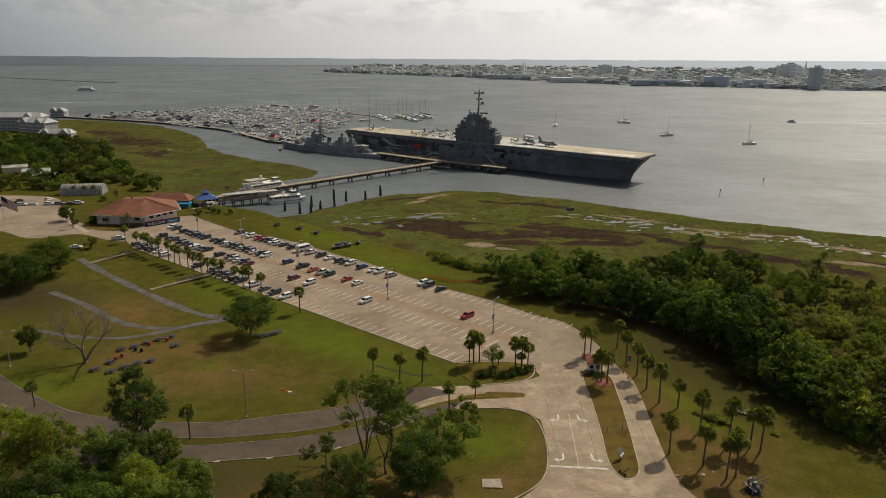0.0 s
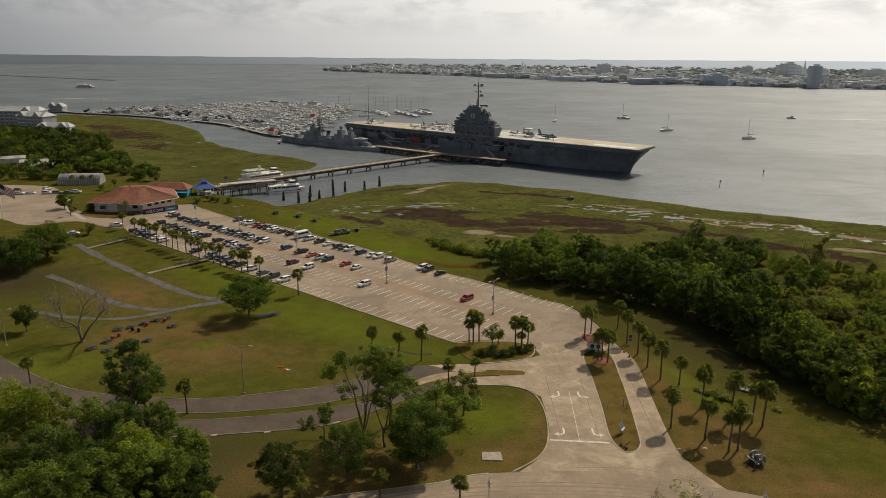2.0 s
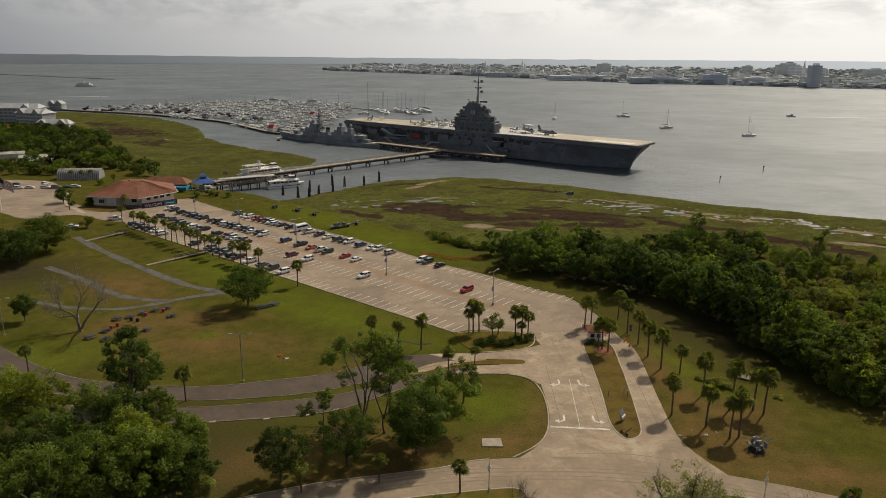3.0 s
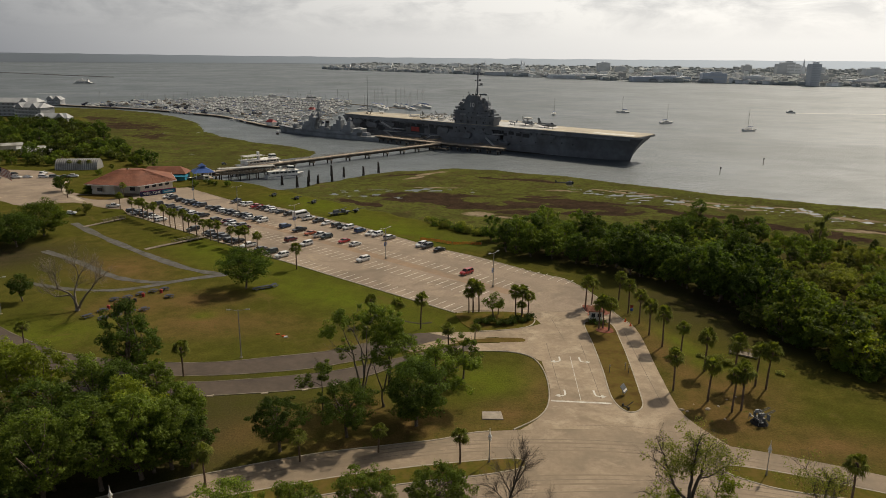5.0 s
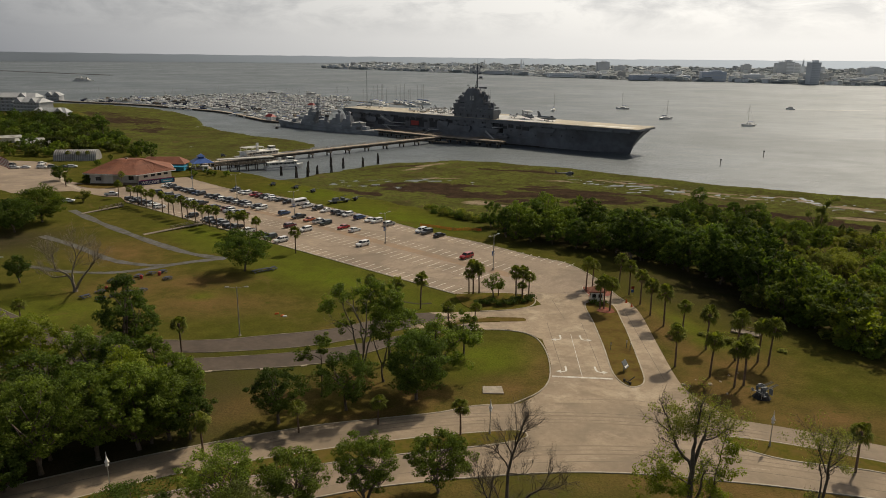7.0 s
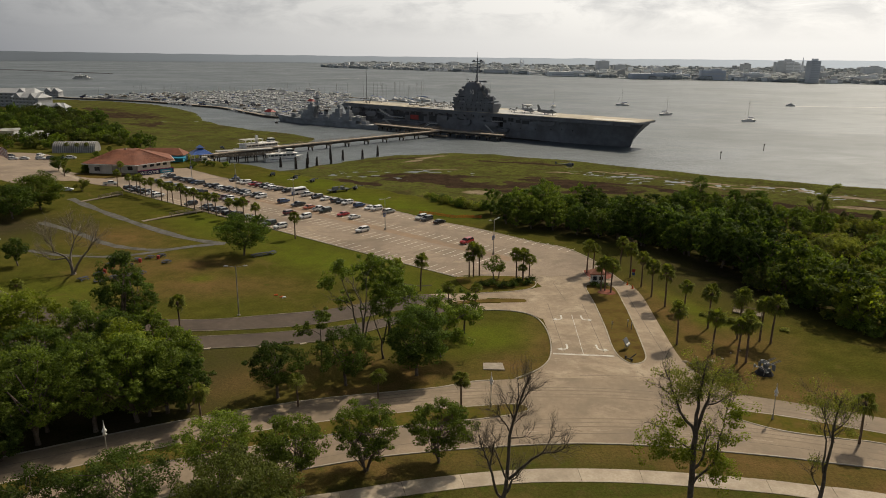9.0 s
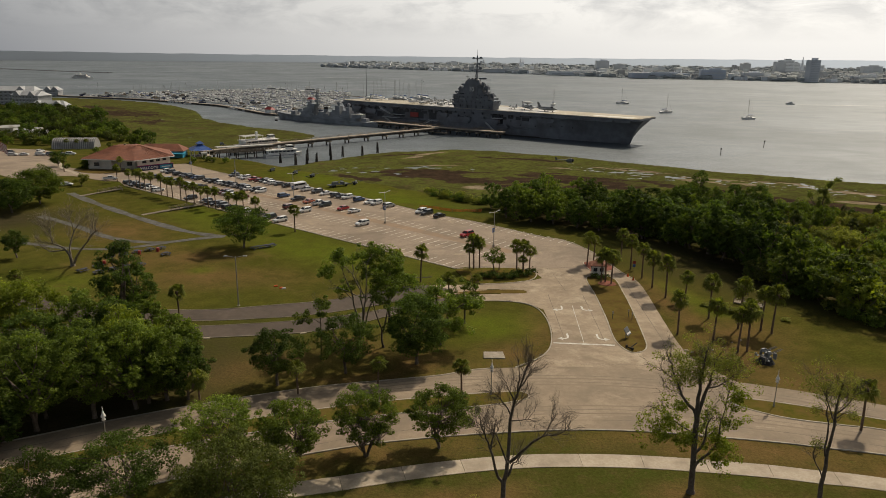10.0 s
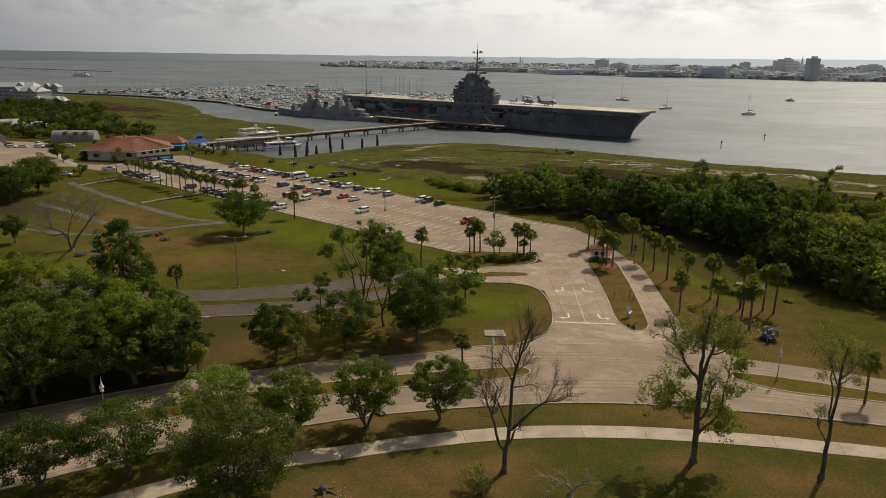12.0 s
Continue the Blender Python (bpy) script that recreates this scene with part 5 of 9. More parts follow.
dmast = part("mast", Build().tube((11.5, 0, 5.5), (11.5, 0, 26), 0.4, 0.2, 8).tube((8.5, 1.6, 5.5), (11.4, 0, 19), 0.22, n=6).tube((8.5, -1.6, 5.5), (11.4, 0, 19), 0.22, n=6).box(11.5, 0, 19, 2.6, 3.2, 0.4).box(11.5, 0, 22.5, 0.4, 7, 0.3), M["destroyer"], dd, "grey tripod mast")
part("radar", Build().box(11.5, 0, 20.0, 0.5, 4.4, 1.8), M["destroyer"], dmast)
for x in (2.5, -9.5):
    part("funnel", Build().tube((x, 0, 5.8), (x - 1.2, 0, 12.4), 1.9, 1.6, 12), M["destroyer"], dd, "grey funnel with a black top")
    part("funnel_cap", Build().tube((x - 1.0, 0, 11.2), (x - 1.22, 0, 12.6), 1.68, 1.66, 12), M["boot"], dd)
for x, z, s in ((37, 5.2, 1), (29, 7.4, 1), (-40, 3.2, -1)):
    tur = part("gun_turret", Build().box(x, 0, z, 5.2, 4.6, 2.5, top=0.82), M["destroyer"], dd)
    for y in (-0.7, 0.7):
        part("gun_barrel", Build().tube((x + s * 2.2, y, z + 1.5), (x + s * 7.0, y, z + 2.1), 0.16, 0.12, 6), M["destroyer"], tur)
for x, l in ((-18, 6), (-33, 10)):
    part("deckhouse", Build().box(x, 0, 5.4, l, 5.4, 2.4).box(x, 0, 7.8, l * 0.5, 3, 1.6), M["destroyer"], dd)
part("awning", Build().box(-33, 0, 8.4, 9, 7.2, 0.25), M["ship_white"], dd, "pale canvas awning over the after deck")
part("deck_canvas", Build().box(-50, 0, 3.35, 8, 7, 0.3), M["ship_white"], dd)
for x, y, z, l, w_, h in ((13, 4.4, 5.6, 5, 1.6, 1.4), (13, -4.4, 5.6, 5, 1.6, 1.4), (-2, 4.0, 5.9, 6, 1.8, 1.6), (-2, -4.0, 5.9, 6, 1.8, 1.6), (-14, 3.6, 5.5, 4, 1.4, 1.3), (-14, -3.6, 5.5, 4, 1.4, 1.3), (6.5, 0, 5.9, 3, 4, 2.6), (-5.5, 0, 5.9, 4, 3.4, 3.2), (-24, 0, 5.4, 5, 4.4, 3.6), (15, 0, 8.6, 4, 5, 4.2)):
    part("deck_fitting", Build().box(x, y, z, l, w_, h, top=0.9), M["destroyer"], dd)
for x in range(-52, 52, 4):
    for y in (-1, 1):
        part("stanchion", Build().tube((x, y * (5.6 - max(0, (x - 14) / 42) ** 2 * 4.4), dh(x) - 0.1), (x, y * (5.6 - max(0, (x - 14) / 42) ** 2 * 4.4), dh(x) + 1.1), 0.06, n=4), M["destroyer"], dd)
lattice = Build()
for a in (-1, 1):
    for b in (-1, 1):
        lattice.tube((10.5 + a * 1.5, b * 1.5, 5.5), (10.5 + a * 0.5, b * 0.5, 27), 0.2, 0.14, 5)
for k in range(6):
    q = 1.5 - k * 0.17
    z = 7 + k * 3.4
    lattice.tube((10.5 - q, -q, z), (10.5 + q, q, z + 2.6), 0.12, n=4).tube((10.5 + q, -q, z), (10.5 - q, q, z + 2.6), 0.12, n=4).box(10.5, 0, z, q * 2.2, q * 2.2, 0.15)
part("lattice_mast", lattice.box(10.5, 0, 16.0, 5.0, 5.4, 0.4).box(10.5, 0, 21.5, 3.6, 4.6, 0.4).box(10.5, 0, 16.4, 3.0, 3.6, 1.4), M["destroyer"], dd, "grey lattice mast with radar platforms")
for x, z, l, w_, h in ((16, 11.4, 8, 5.4, 3.2), (22, 8.6, 6, 6.4, 2.4), (-11.5, 5.6, 9, 6.2, 5.4), (-12.5, 11.0, 5, 4.4, 3.0), (-22, 5.4, 8, 5.6, 5.2), (-23, 10.6, 4, 3.6, 2.6), (3, 5.6, 9, 6.6, 3.0)):
    part("upper_house", Build().box(x, 0, z, l, w_, h, top=0.92), M["destroyer"], dd)
for x, z in ((-12.5, 14.0), (-23, 13.2), (18, 14.6)):
    part("fire_director", Build().tube((x, 0, z), (x, 0, z + 1.0), 0.9, n=8).ball(x, 0, z + 2.0, 1.5, 1.5, 1.4, 8, 5), M["destroyer"], dd)
part("after_mast", Build().tube((-20, 0, 6), (-20, 0, 17), 0.2, 0.1, 6).box(-20, 0, 13, 0.3, 4, 0.3), M["destroyer"], dd)


# ---- pier, dolphins and gangways ----
def pier(line, wide, name, label, every=9.0, top=1.6, rail=True):
    t = thing(name, pose(0, 0, 0), label, "pier")
    pts = [Vector(p) for p in line]
    part("pier_deck", Build().band(line, wide, top - 0.55, top), M["pier_top"], t)
    # concrete girders take the dark pile colour, painting the shade below the deck
    part("girder", Build().band(line, wide * 0.86, top - 1.7, top - 0.55), M["pile"], t, "concrete girders under the deck, shade painted dark")
    if rail:
        d = (pts[-1] - pts[0]).normalized()
        s = Vector((-d.y, d.x)) * (wide / 2 - 0.15)
        for k in (-1, 1):
            ln = [(p.x + s.x * k, p.y + s.y * k) for p in pts]
            part("rail", Build().band(ln, 0.10, top + 1.0, top + 1.1).band(ln, 0.08, top + 0.5, top + 0.58), M["wood"], t)
    for a, b in zip(pts, pts[1:]):
        n = max(1, int((b - a).length / every))
        d = (b - a).normalized()
        s = Vector((-d.y, d.x)) * (wide / 2 - 0.5)
        for i in range(n):
            p = a + (b - a) * ((i + 0.5) / n)
            part("pier_cap", Build().box(p.x, p.y, top - 2.5, 1.5, wide + 0.5, 0.85, math.degrees(math.atan2(d.y, d.x))), M["pier_top"], t)
            for k in (-1, 1):
                q = p + s * k
                part("pier_post", Build().tube((q.x, q.y, -6), (q.x, q.y, top - 2.0), 0.42, n=8), M["pile"], t)
            if rail:
                for k in (-1, 1):
                    q = p + s * k * 1.02
                    part("rail_post", Build().box(q.x, q.y, top - 0.02, 0.14, 0.14, 1.15), M["wood"], t)
    return t


pier([(-128, 372), (-104, 403), (-67, 444), (-34, 479), (-4.5, 511)], 4.6, "approach_pier", "long tan walkway pier on piles out to the ships", 13.0)
pier([(-53, 556), (-24, 532), (0, 513), (41, 486)], 5.2, "head_pier", "tan head pier beside the carrier with gangways", 8.0)
for a, b in (((-22, 534), (-14, 545)), ((-12, 526), (-3, 538)), ((20, 502), (28, 512))):
    single("gangway", Build().band([a, b], 2.4, 1.7, 1.9).band([a, b], 0.1, 2.6, 2.7), M["wood"], "short wooden gangway between pier and ship", "gangway", "gangways")
single("pier_landing", Build().box(-4, 507, -1.8, 16, 3.2, 0.6, -38), M["wood"], "low floating landing stage beside the pier", "landing stage")
for px, py in ((-75, 356), (-69.5, 357.5), (-66, 366), (-59.5, 372), (-55.5, 388), (-45, 391), (-38, 405), (-72, 373), (-63, 392), (-84, 362)):
    h = random.uniform(4.2, 5.6)
    d = Build()
    for k in range(3):
        a = k * 2.1 + px
        d.tube((px + 0.7 * math.cos(a), py + 0.7 * math.sin(a), -6), (px + 0.25 * math.cos(a), py + 0.25 * math.sin(a), WATER + h + 0.4 * k), 0.34, 0.3, 7)
    single("mooring_dolphin", d, M["pile"], "cluster of dark tarred timber mooring piles in the water", "mooring pile", "mooring piles")


# ---- boats ----
def tour_boat(m, length, decks, label):
    t = thing("tour_boat", m, label, "boat", "tour boats")
    xs = [i / 8 * length - length / 2 for i in range(9)]
    wd = length * 0.13
    part("hull", Build().loft(hull_rings(xs, lambda x: wd * (1 - max(0, x / (length / 2 + 0.3)) ** 2.5), lambda x: wd * 1.05 * (1 - max(0, x / (length / 2 + 0.8)) ** 3), lambda x: 1.9 + 0.7 * max(0, x / length) * 2, lambda x: 0.0, -0.8)), M["white"], t)
    for k in range(decks):
        l = length * (0.74 - 0.17 * k)
        x = -length * 0.06 - k * 0.4
        cab = part("cabin", Build().box(x, 0, 1.8 + k * 2.5, l, wd * 1.7, 2.2), M["white"], t)
        part("window_band", Build().box(x, 0, 2.8 + k * 2.5, l - 0.8, wd * 1.7 + 0.08, 0.85), M["glass"], cab)
        for i in range(int(l / 2.2)):
            part("window_post", Build().box(x - l / 2 + 1.1 + i * 2.2, 0, 2.7 + k * 2.5, 0.35, wd * 1.7 + 0.16, 1.05), M["white"], cab)
        part("deck_roof", Build().box(x, 0, 4.0 + k * 2.5, l + 1.6, wd * 1.95, 0.18), M["white"], cab)
    top = 4.2 + (decks - 1) * 2.5
    part("wheelhouse", Build().box(length * 0.16, 0, top, 3.4, 3.4, 2.2, top=0.9), M["white"], t)
    part("wheelhouse_glass", Build().box(length * 0.16, 0, top + 1.0, 3.44, 3.44, 0.75), M["glass"], t)
    part("funnel", Build().box(-length * 0.1, 0, top, 1.2, 1.2, 4.4 if decks > 1 else 2.2), M["white"], t)
    if decks > 1:
        part("sun_canopy", Build().box(-length * 0.2, 0, top + 2.3, length * 0.34, wd * 1.5, 0.16), M["corrugated"], t, "pale canopy over the top deck")
        for k in range(4):
            for y in (-1, 1):
                part("canopy_post", Build().box(-length * 0.35 + k * length * 0.1, y * wd * 0.68, top, 0.14, 0.14, 2.3), M["white"], t)
    part("rub_strake", Build().box(-length * 0.06, 0, 1.2, length * 0.8, wd * 2.08, 0.22), M["navy"], t, "dark rubbing strake")
    part("rail", Build().box(-length * 0.1, wd * 0.9, top + 0.9, length * 0.5, 0.06, 0.06).box(-length * 0.1, -wd * 0.9, top + 0.9, length * 0.5, 0.06, 0.06), M["white"], t)
    return t


tour_boat(pose(-105, 410, WATER, 0, 0, 46), 36, 2, "white two-deck harbour tour boat moored at the pier")
tour_boat(pose(-87.5, 385, WATER, 0, 0, 30), 21, 1, "white single-deck excursion boat moored at the landing")
tour_boat(pose(-735, 1480, WATER, 0, 0, 10), 40, 2, "white ferry crossing the open harbour")


def cruiser(m, label, hull_mat="white", top_mat="white"):
    t = thing("motor_cruiser", m, label, "boat", "marina boats")
    xs = [-5, -4, -1, 2, 4, 5]
    part("hull", Build().loft(hull_rings(xs, lambda x: 1.5 * (1 - max(0, x / 5.1) ** 2), lambda x: 1.75 * (1 - max(0, x / 5.6) ** 2.4), lambda x: 1.5 + 0.06 * (x + 5), lambda x: 0.9 * max(0, x / 5), -0.3)), M[hull_mat], t)
    part("cabin", Build().box(0.2, 0, 1.6, 5.2, 2.6, 1.3, top=0.84).box(-0.8, 0, 2.9, 2.6, 2.0, 0.9, top=0.85), M[top_mat], t)
    part("cabin_glass", Build().box(0.2, 0, 2.05, 5.0, 2.58, 0.45), M["glass"], t)
    return t


def sailboat(m, label, group="marina boats", mast=13.0):
    t = thing("sailing_boat", m, label, "boat", group)
    xs = [-5.5, -4.5, -1, 2, 4.5, 5.5]
    part("hull", Build().loft(hull_rings(xs, lambda x: 1.3 * (1 - max(0, abs(x) / 5.7) ** 2.2) + 0.05, lambda x: 1.65 * (1 - max(0, x / 5.8) ** 2.2), lambda x: 1.2 + 0.05 * max(0, x), lambda x: 0.6 * max(0, x / 5), -0.3)), M["white"], t)
    part("cabin", Build().box(0, 0, 1.2, 4.2, 1.9, 0.7, top=0.8), M["white"], t)
    part("cabin_glass", Build().box(0, 0, 1.45, 3.4, 1.88, 0.22), M["glass"], t)
    part("mast", Build().tube((0.8, 0, 1.2), (0.8, 0, mast), 0.13, 0.08, 6).tube((0.8, 0, 2.6), (-3.8, 0, 2.5), 0.1, 0.08, 6).tube((0.8, 0, mast * 0.9), (5.2, 0, 1.4), 0.03, n=4).tube((0.8, 0, mast * 0.95), (-5.2, 0, 1.3), 0.03, n=4), M["lamp_metal"], t)
    part("furled_sail", Build().tube((0.6, 0, 2.8), (-3.6, 0, 2.7), 0.26, 0.18, 6), M["blue"], t, "blue sail cover")
    return t


MARINA = [(-452, 890), (-335, 828), (-232, 750), (-164, 660), (-120, 650), (-114, 853), (-137, 1024), (-250, 1080), (-405, 1062)]
cr0 = cruiser(pose(-330, 835, WATER), "white motor cruiser in a marina berth")
cr1 = cruiser(pose(-322, 829, WATER), "dark-hulled motor cruiser with a canvas cover in a marina berth", "navy", "gun")
cr2 = cruiser(pose(-338, 841, WATER), "pale grey motor boat with a tan canvas in a marina berth", "corrugated", "wood")
sb0 = sailboat(pose(-150, 700, WATER), "white sailing boat with a bare mast in a marina berth")
along, over = Vector((0.72, -0.69)), Vector((0.69, 0.72))
count, far_boats = 0, {}
for row in range(12):
    line = [Vector((-420, 830)) + over * (row * 32 + 6) + along * u for u in np.arange(-80, 380, 6.2)]
    ok = inside_distance(np.array([p.x for p in line]), np.array([p.y for p in line]), MARINA) > 3
    inside = [p for p, k in zip(line, ok) if k]
    if len(inside) < 3:
        continue
    dock = single("floating_dock", Build().band([tuple(inside[0]), tuple(inside[-1])], 2.6, WATER - 0.3, WATER + 0.6), M["wood"], "weathered floating marina dock", "dock", "marina docks")
    for p in inside:
        for side in (-1, 1):
            if random.random() < 0.30:
                continue
            q = p + over * side * random.uniform(5.5, 8.0)
            kind = sb0 if random.random() < (0.12 if q.x < -220 else 0.3) else random.choice((cr0, cr0, cr0, cr0, cr0, cr1, cr2))
            k = random.uniform(0.65, 1.3)
            rot = math.degrees(math.atan2(over.y, over.x)) + (180 if random.random() < 0.5 else 0) + random.uniform(-7, 7)
            where = pose(q.x, q.y, WATER, 0, 0, rot) @ Matrix.Diagonal((k, k, k * random.uniform(0.85, 1.1), 1))
            if kind is sb0 or count < 150:
                copy_thing(kind, where)
                count += kind is not sb0
            else:
                for o in kind.children:
                    far_boats.setdefault(o.name.split(".")[0], Build()).add([where @ v.co for v in o.data.vertices], [tuple(f.vertices) for f in o.data.polygons])
fleet = thing("berthed_boats", pose(0, 0, 0), "countless small white boats in the far marina rows", "boats", kind="stuff")
for key, fb in far_boats.items():
    part(key, fb, M["glass" if "glass" in key else "white"], fleet)
for x, y, k in ((-250, 1046, 2.3), (-232, 1036, 1.8), (-188, 1012, 2.6)):
    tagged(copy_thing(cr0, pose(x, y, WATER, 0, 0, 20) @ Matrix.Diagonal((k, k, k, 1))), "large white motor yacht along the outer dock")
# breakwater walk in front of the berths
pier(curve([(-500, 905), (-452, 872), (-385, 846), (-329, 818), (-262, 770), (-228, 742), (-190, 690), (-158, 648), (-140, 640)], 3), 3.0, "marina_breakwater", "dark timber breakwater walk round the marina", 7.0, -0.8, False)
hut = thing("dock_house", pose(-158, 652, -0.8, 0, 0, -38), "small red-roofed dock house at the end of the breakwater", "hut")
part("wall", Build().box(0, 0, 0, 8, 5, 3), M["white"], hut)
part("roof", Build().loft([[(-4.8, -3.2, 3), (4.8, -3.2, 3), (4.8, 3.2, 3), (-4.8, 3.2, 3)], [(-3, -0.2, 5.4), (3, -0.2, 5.4), (3, 0.2, 5.4), (-3, 0.2, 5.4)]]), M["red"], hut, "red hipped roof")
hut2 = copy_thing(hut, pose(-150, 815, -1.6, 0, 0, -38))
tagged(hut2, "small red-roofed hut on a marina dock")
for x, y, r in ((124.6, 822, 70), (213.2, 862, 160), (224.1, 727, 20), (280.6, 661, 200)):
    copy_thing(tagged(sb0, group="marina boats"), pose(x, y, WATER, 0, 0, r) @ Matrix.Diagonal((1.35, 1.35, 1.5, 1)))
for o in [o for o in scene.objects if o.name.startswith("sailing_boat") and o.parent is None and o.location.x > 100]:
    tagged(o, "white sailing boat at anchor in the open harbour", group="anchored sailing boats")
mb = tagged(copy_thing(cr0, pose(424.6, 885, WATER, 0, 0, 170)), "small motor boat with a foaming wake")
for x, y in ((160.5, 410), (203, 450)):
    mk = thing("channel_marker", pose(x, y, WATER), "dark pile channel marker standing in the water", "channel marker", "channel markers")
    part("post", Build().tube((0, 0, -3), (0, 0, 4.3), 0.24, 0.2, 8), M["pile"], mk)
    part("board", Build().box(0, -0.26, 3.5, 0.9, 0.1, 0.9), M["boot"], mk)
for i in range(15):
    copy_thing(sb0, pose(-98 + 5.2 * i + (i * 37 % 7) * 0.5, 868 + (i * 53 % 11) * 7.0, WATER, 0, 0, 40 + i * 9) @ Matrix.Diagonal((1.5, 1.5, 1.55 + 0.1 * (i % 5), 1)))
single("floating_dock", Build().band([(-165, 1000), (-60, 900), (-30, 872)], 3.4, WATER - 0.3, WATER + 0.7), M["wood"], "long outer floating dock of the marina", "dock", "marina docks")
skiff = thing("moored_skiff", pose(-140, 598, WATER, 0, 0, 100), "small dark skiff with a canopy moored off the marsh", "boat")
part("hull", Build().loft(hull_rings([-3, -1, 1, 3], lambda x: 1.1 * (1 - max(0, x / 3.1) ** 2), lambda x: 1.3 * (1 - max(0, x / 3.4) ** 2), lambda x: 1.0, lambda x: 0, -0.3)), M["boot"], skiff)
part("canopy_top", Build().box(-0.4, 0, 2.6, 2.8, 2.0, 0.12).tube((-1.6, 0.8, 1), (-1.6, 0.8, 2.6), 0.05, n=5).tube((0.8, -0.8, 1), (0.8, -0.8, 2.6), 0.05, n=5), M["ship_white"], skiff)
heli = thing("helicopter", pose(63, 352, 0.02, 0, 0, 10), "small dark helicopter low over the marsh shore", "helicopter")
part("cabin", Build().ball(0, 0, 1.5, 2.2, 0.95, 1.1, 10, 6), M["gun"], heli, smooth=True)
part("windscreen", Build().ball(0.75, 0, 1.55, 1.5, 0.9, 0.95, 10, 6), M["canopy"], heli, smooth=True)
part("tail_boom", Build().tube((-1.5, 0, 1.8), (-7.2, 0, 2.1), 0.34, 0.14, 8).add([(-6.6, 0.05, 2.0), (-7.6, 0.05, 2.0), (-7.8, 0.05, 3.3), (-7.2, 0.05, 3.3), (-6.6, -0.05, 2.0), (-7.6, -0.05, 2.0), (-7.8, -0.05, 3.3), (-7.2, -0.05, 3.3)], [(0, 1, 2, 3), (7, 6, 5, 4), (0, 4, 5, 1), (1, 5, 6, 2), (2, 6, 7, 3), (3, 7, 4, 0)]), M["gun"], heli)
part("rotor_mast", Build().tube((0, 0, 2.4), (0, 0, 3.2), 0.14, n=6), M["gun"], heli)
part("rotor_blade", Build().box(2.6, 0, 3.15, 5.0, 0.26, 0.05), M["boot"], heli)
part("rotor_blade", Build().box(-2.6, 0, 3.15, 5.0, 0.26, 0.05), M["boot"], heli)
part("tail_rotor", Build().box(-7.4, 0.25, 1.6, 0.14, 0.05, 1.6), M["boot"], heli)
for s in (-1, 1):
    part("skid", Build().tube((-1.8, s * 1.0, 0.08), (2.0, s * 1.0, 0.08), 0.07, n=6).tube((-0.8, s * 1.0, 0.08), (-0.6, s * 0.5, 0.9), 0.05, n=5).tube((1.0, s * 1.0, 0.08), (0.8, s * 0.5, 0.9), 0.05, n=5), M["lamp_metal"], heli)

# ---- trees: tapered trunk and limbs, crown of many small leaf sprays ----
def leaf_cloud(rng, centres, radii, per, size, flat=0.85):
    """Leaf sprays on clumps: per sprays a clump, each a small folded quad."""
    n = len(centres) * per
    c = np.repeat(np.array(centres), per, 0)
    r = np.repeat(np.array(radii), per)[:, None]
    d = rng.normal(size=(n, 3)); d /= np.linalg.norm(d, axis=1)[:, None]
    pos = c + d * r * (rng.uniform(0.35, 1.0, (n, 1)) ** 0.6) * np.array([1, 1, flat])
    nrm = d * 0.6 + rng.normal(size=(n, 3)) * 0.5 + np.array([0, 0, 0.6]); nrm /= np.linalg.norm(nrm, axis=1)[:, None]
    ref = rng.normal(size=(n, 3))
    u = np.cross(nrm, ref); u /= np.linalg.norm(u, axis=1)[:, None]
    w = np.cross(nrm, u)
    s = (size * rng.uniform(0.6, 1.35, n))[:, None]
    pts = np.stack([pos - u * s, pos + w * s * 0.55 - nrm * s * 0.15, pos + u * s, pos - w * s * 0.55 - nrm * s * 0.15], 1).reshape(-1, 3)
    return pts


def leaf_mesh(name, pts, material):
    me = bpy.data.meshes.new(name)
    n = len(pts) // 4
    me.from_pydata(pts.tolist(), [], np.arange(n * 4).reshape(n, 4).tolist())
    me.materials.append(material)
    me.update()
    return me


def limb(b, p, q, r0, r1, rng, n=6, bend=0.12):
    """A bent limb in three pieces."""
    p, q = Vector(p), Vector(q)
    l = (q - p).length
    a = p.lerp(q, 0.35) + Vector(rng.normal(size=3).tolist()) * l * bend * 0.6 + Vector((0, 0, l * 0.03))
    c = p.lerp(q, 0.7) + Vector(rng.normal(size=3).tolist()) * l * bend * 0.6
    b.tube(p, a, r0, r0 * 0.75 + r1 * 0.25, n, False).tube(a, c, r0 * 0.75 + r1 * 0.25, r0 * 0.35 + r1 * 0.65, n, False).tube(c, q, r0 * 0.35 + r1 * 0.65, r1, n, False)
    return a, c


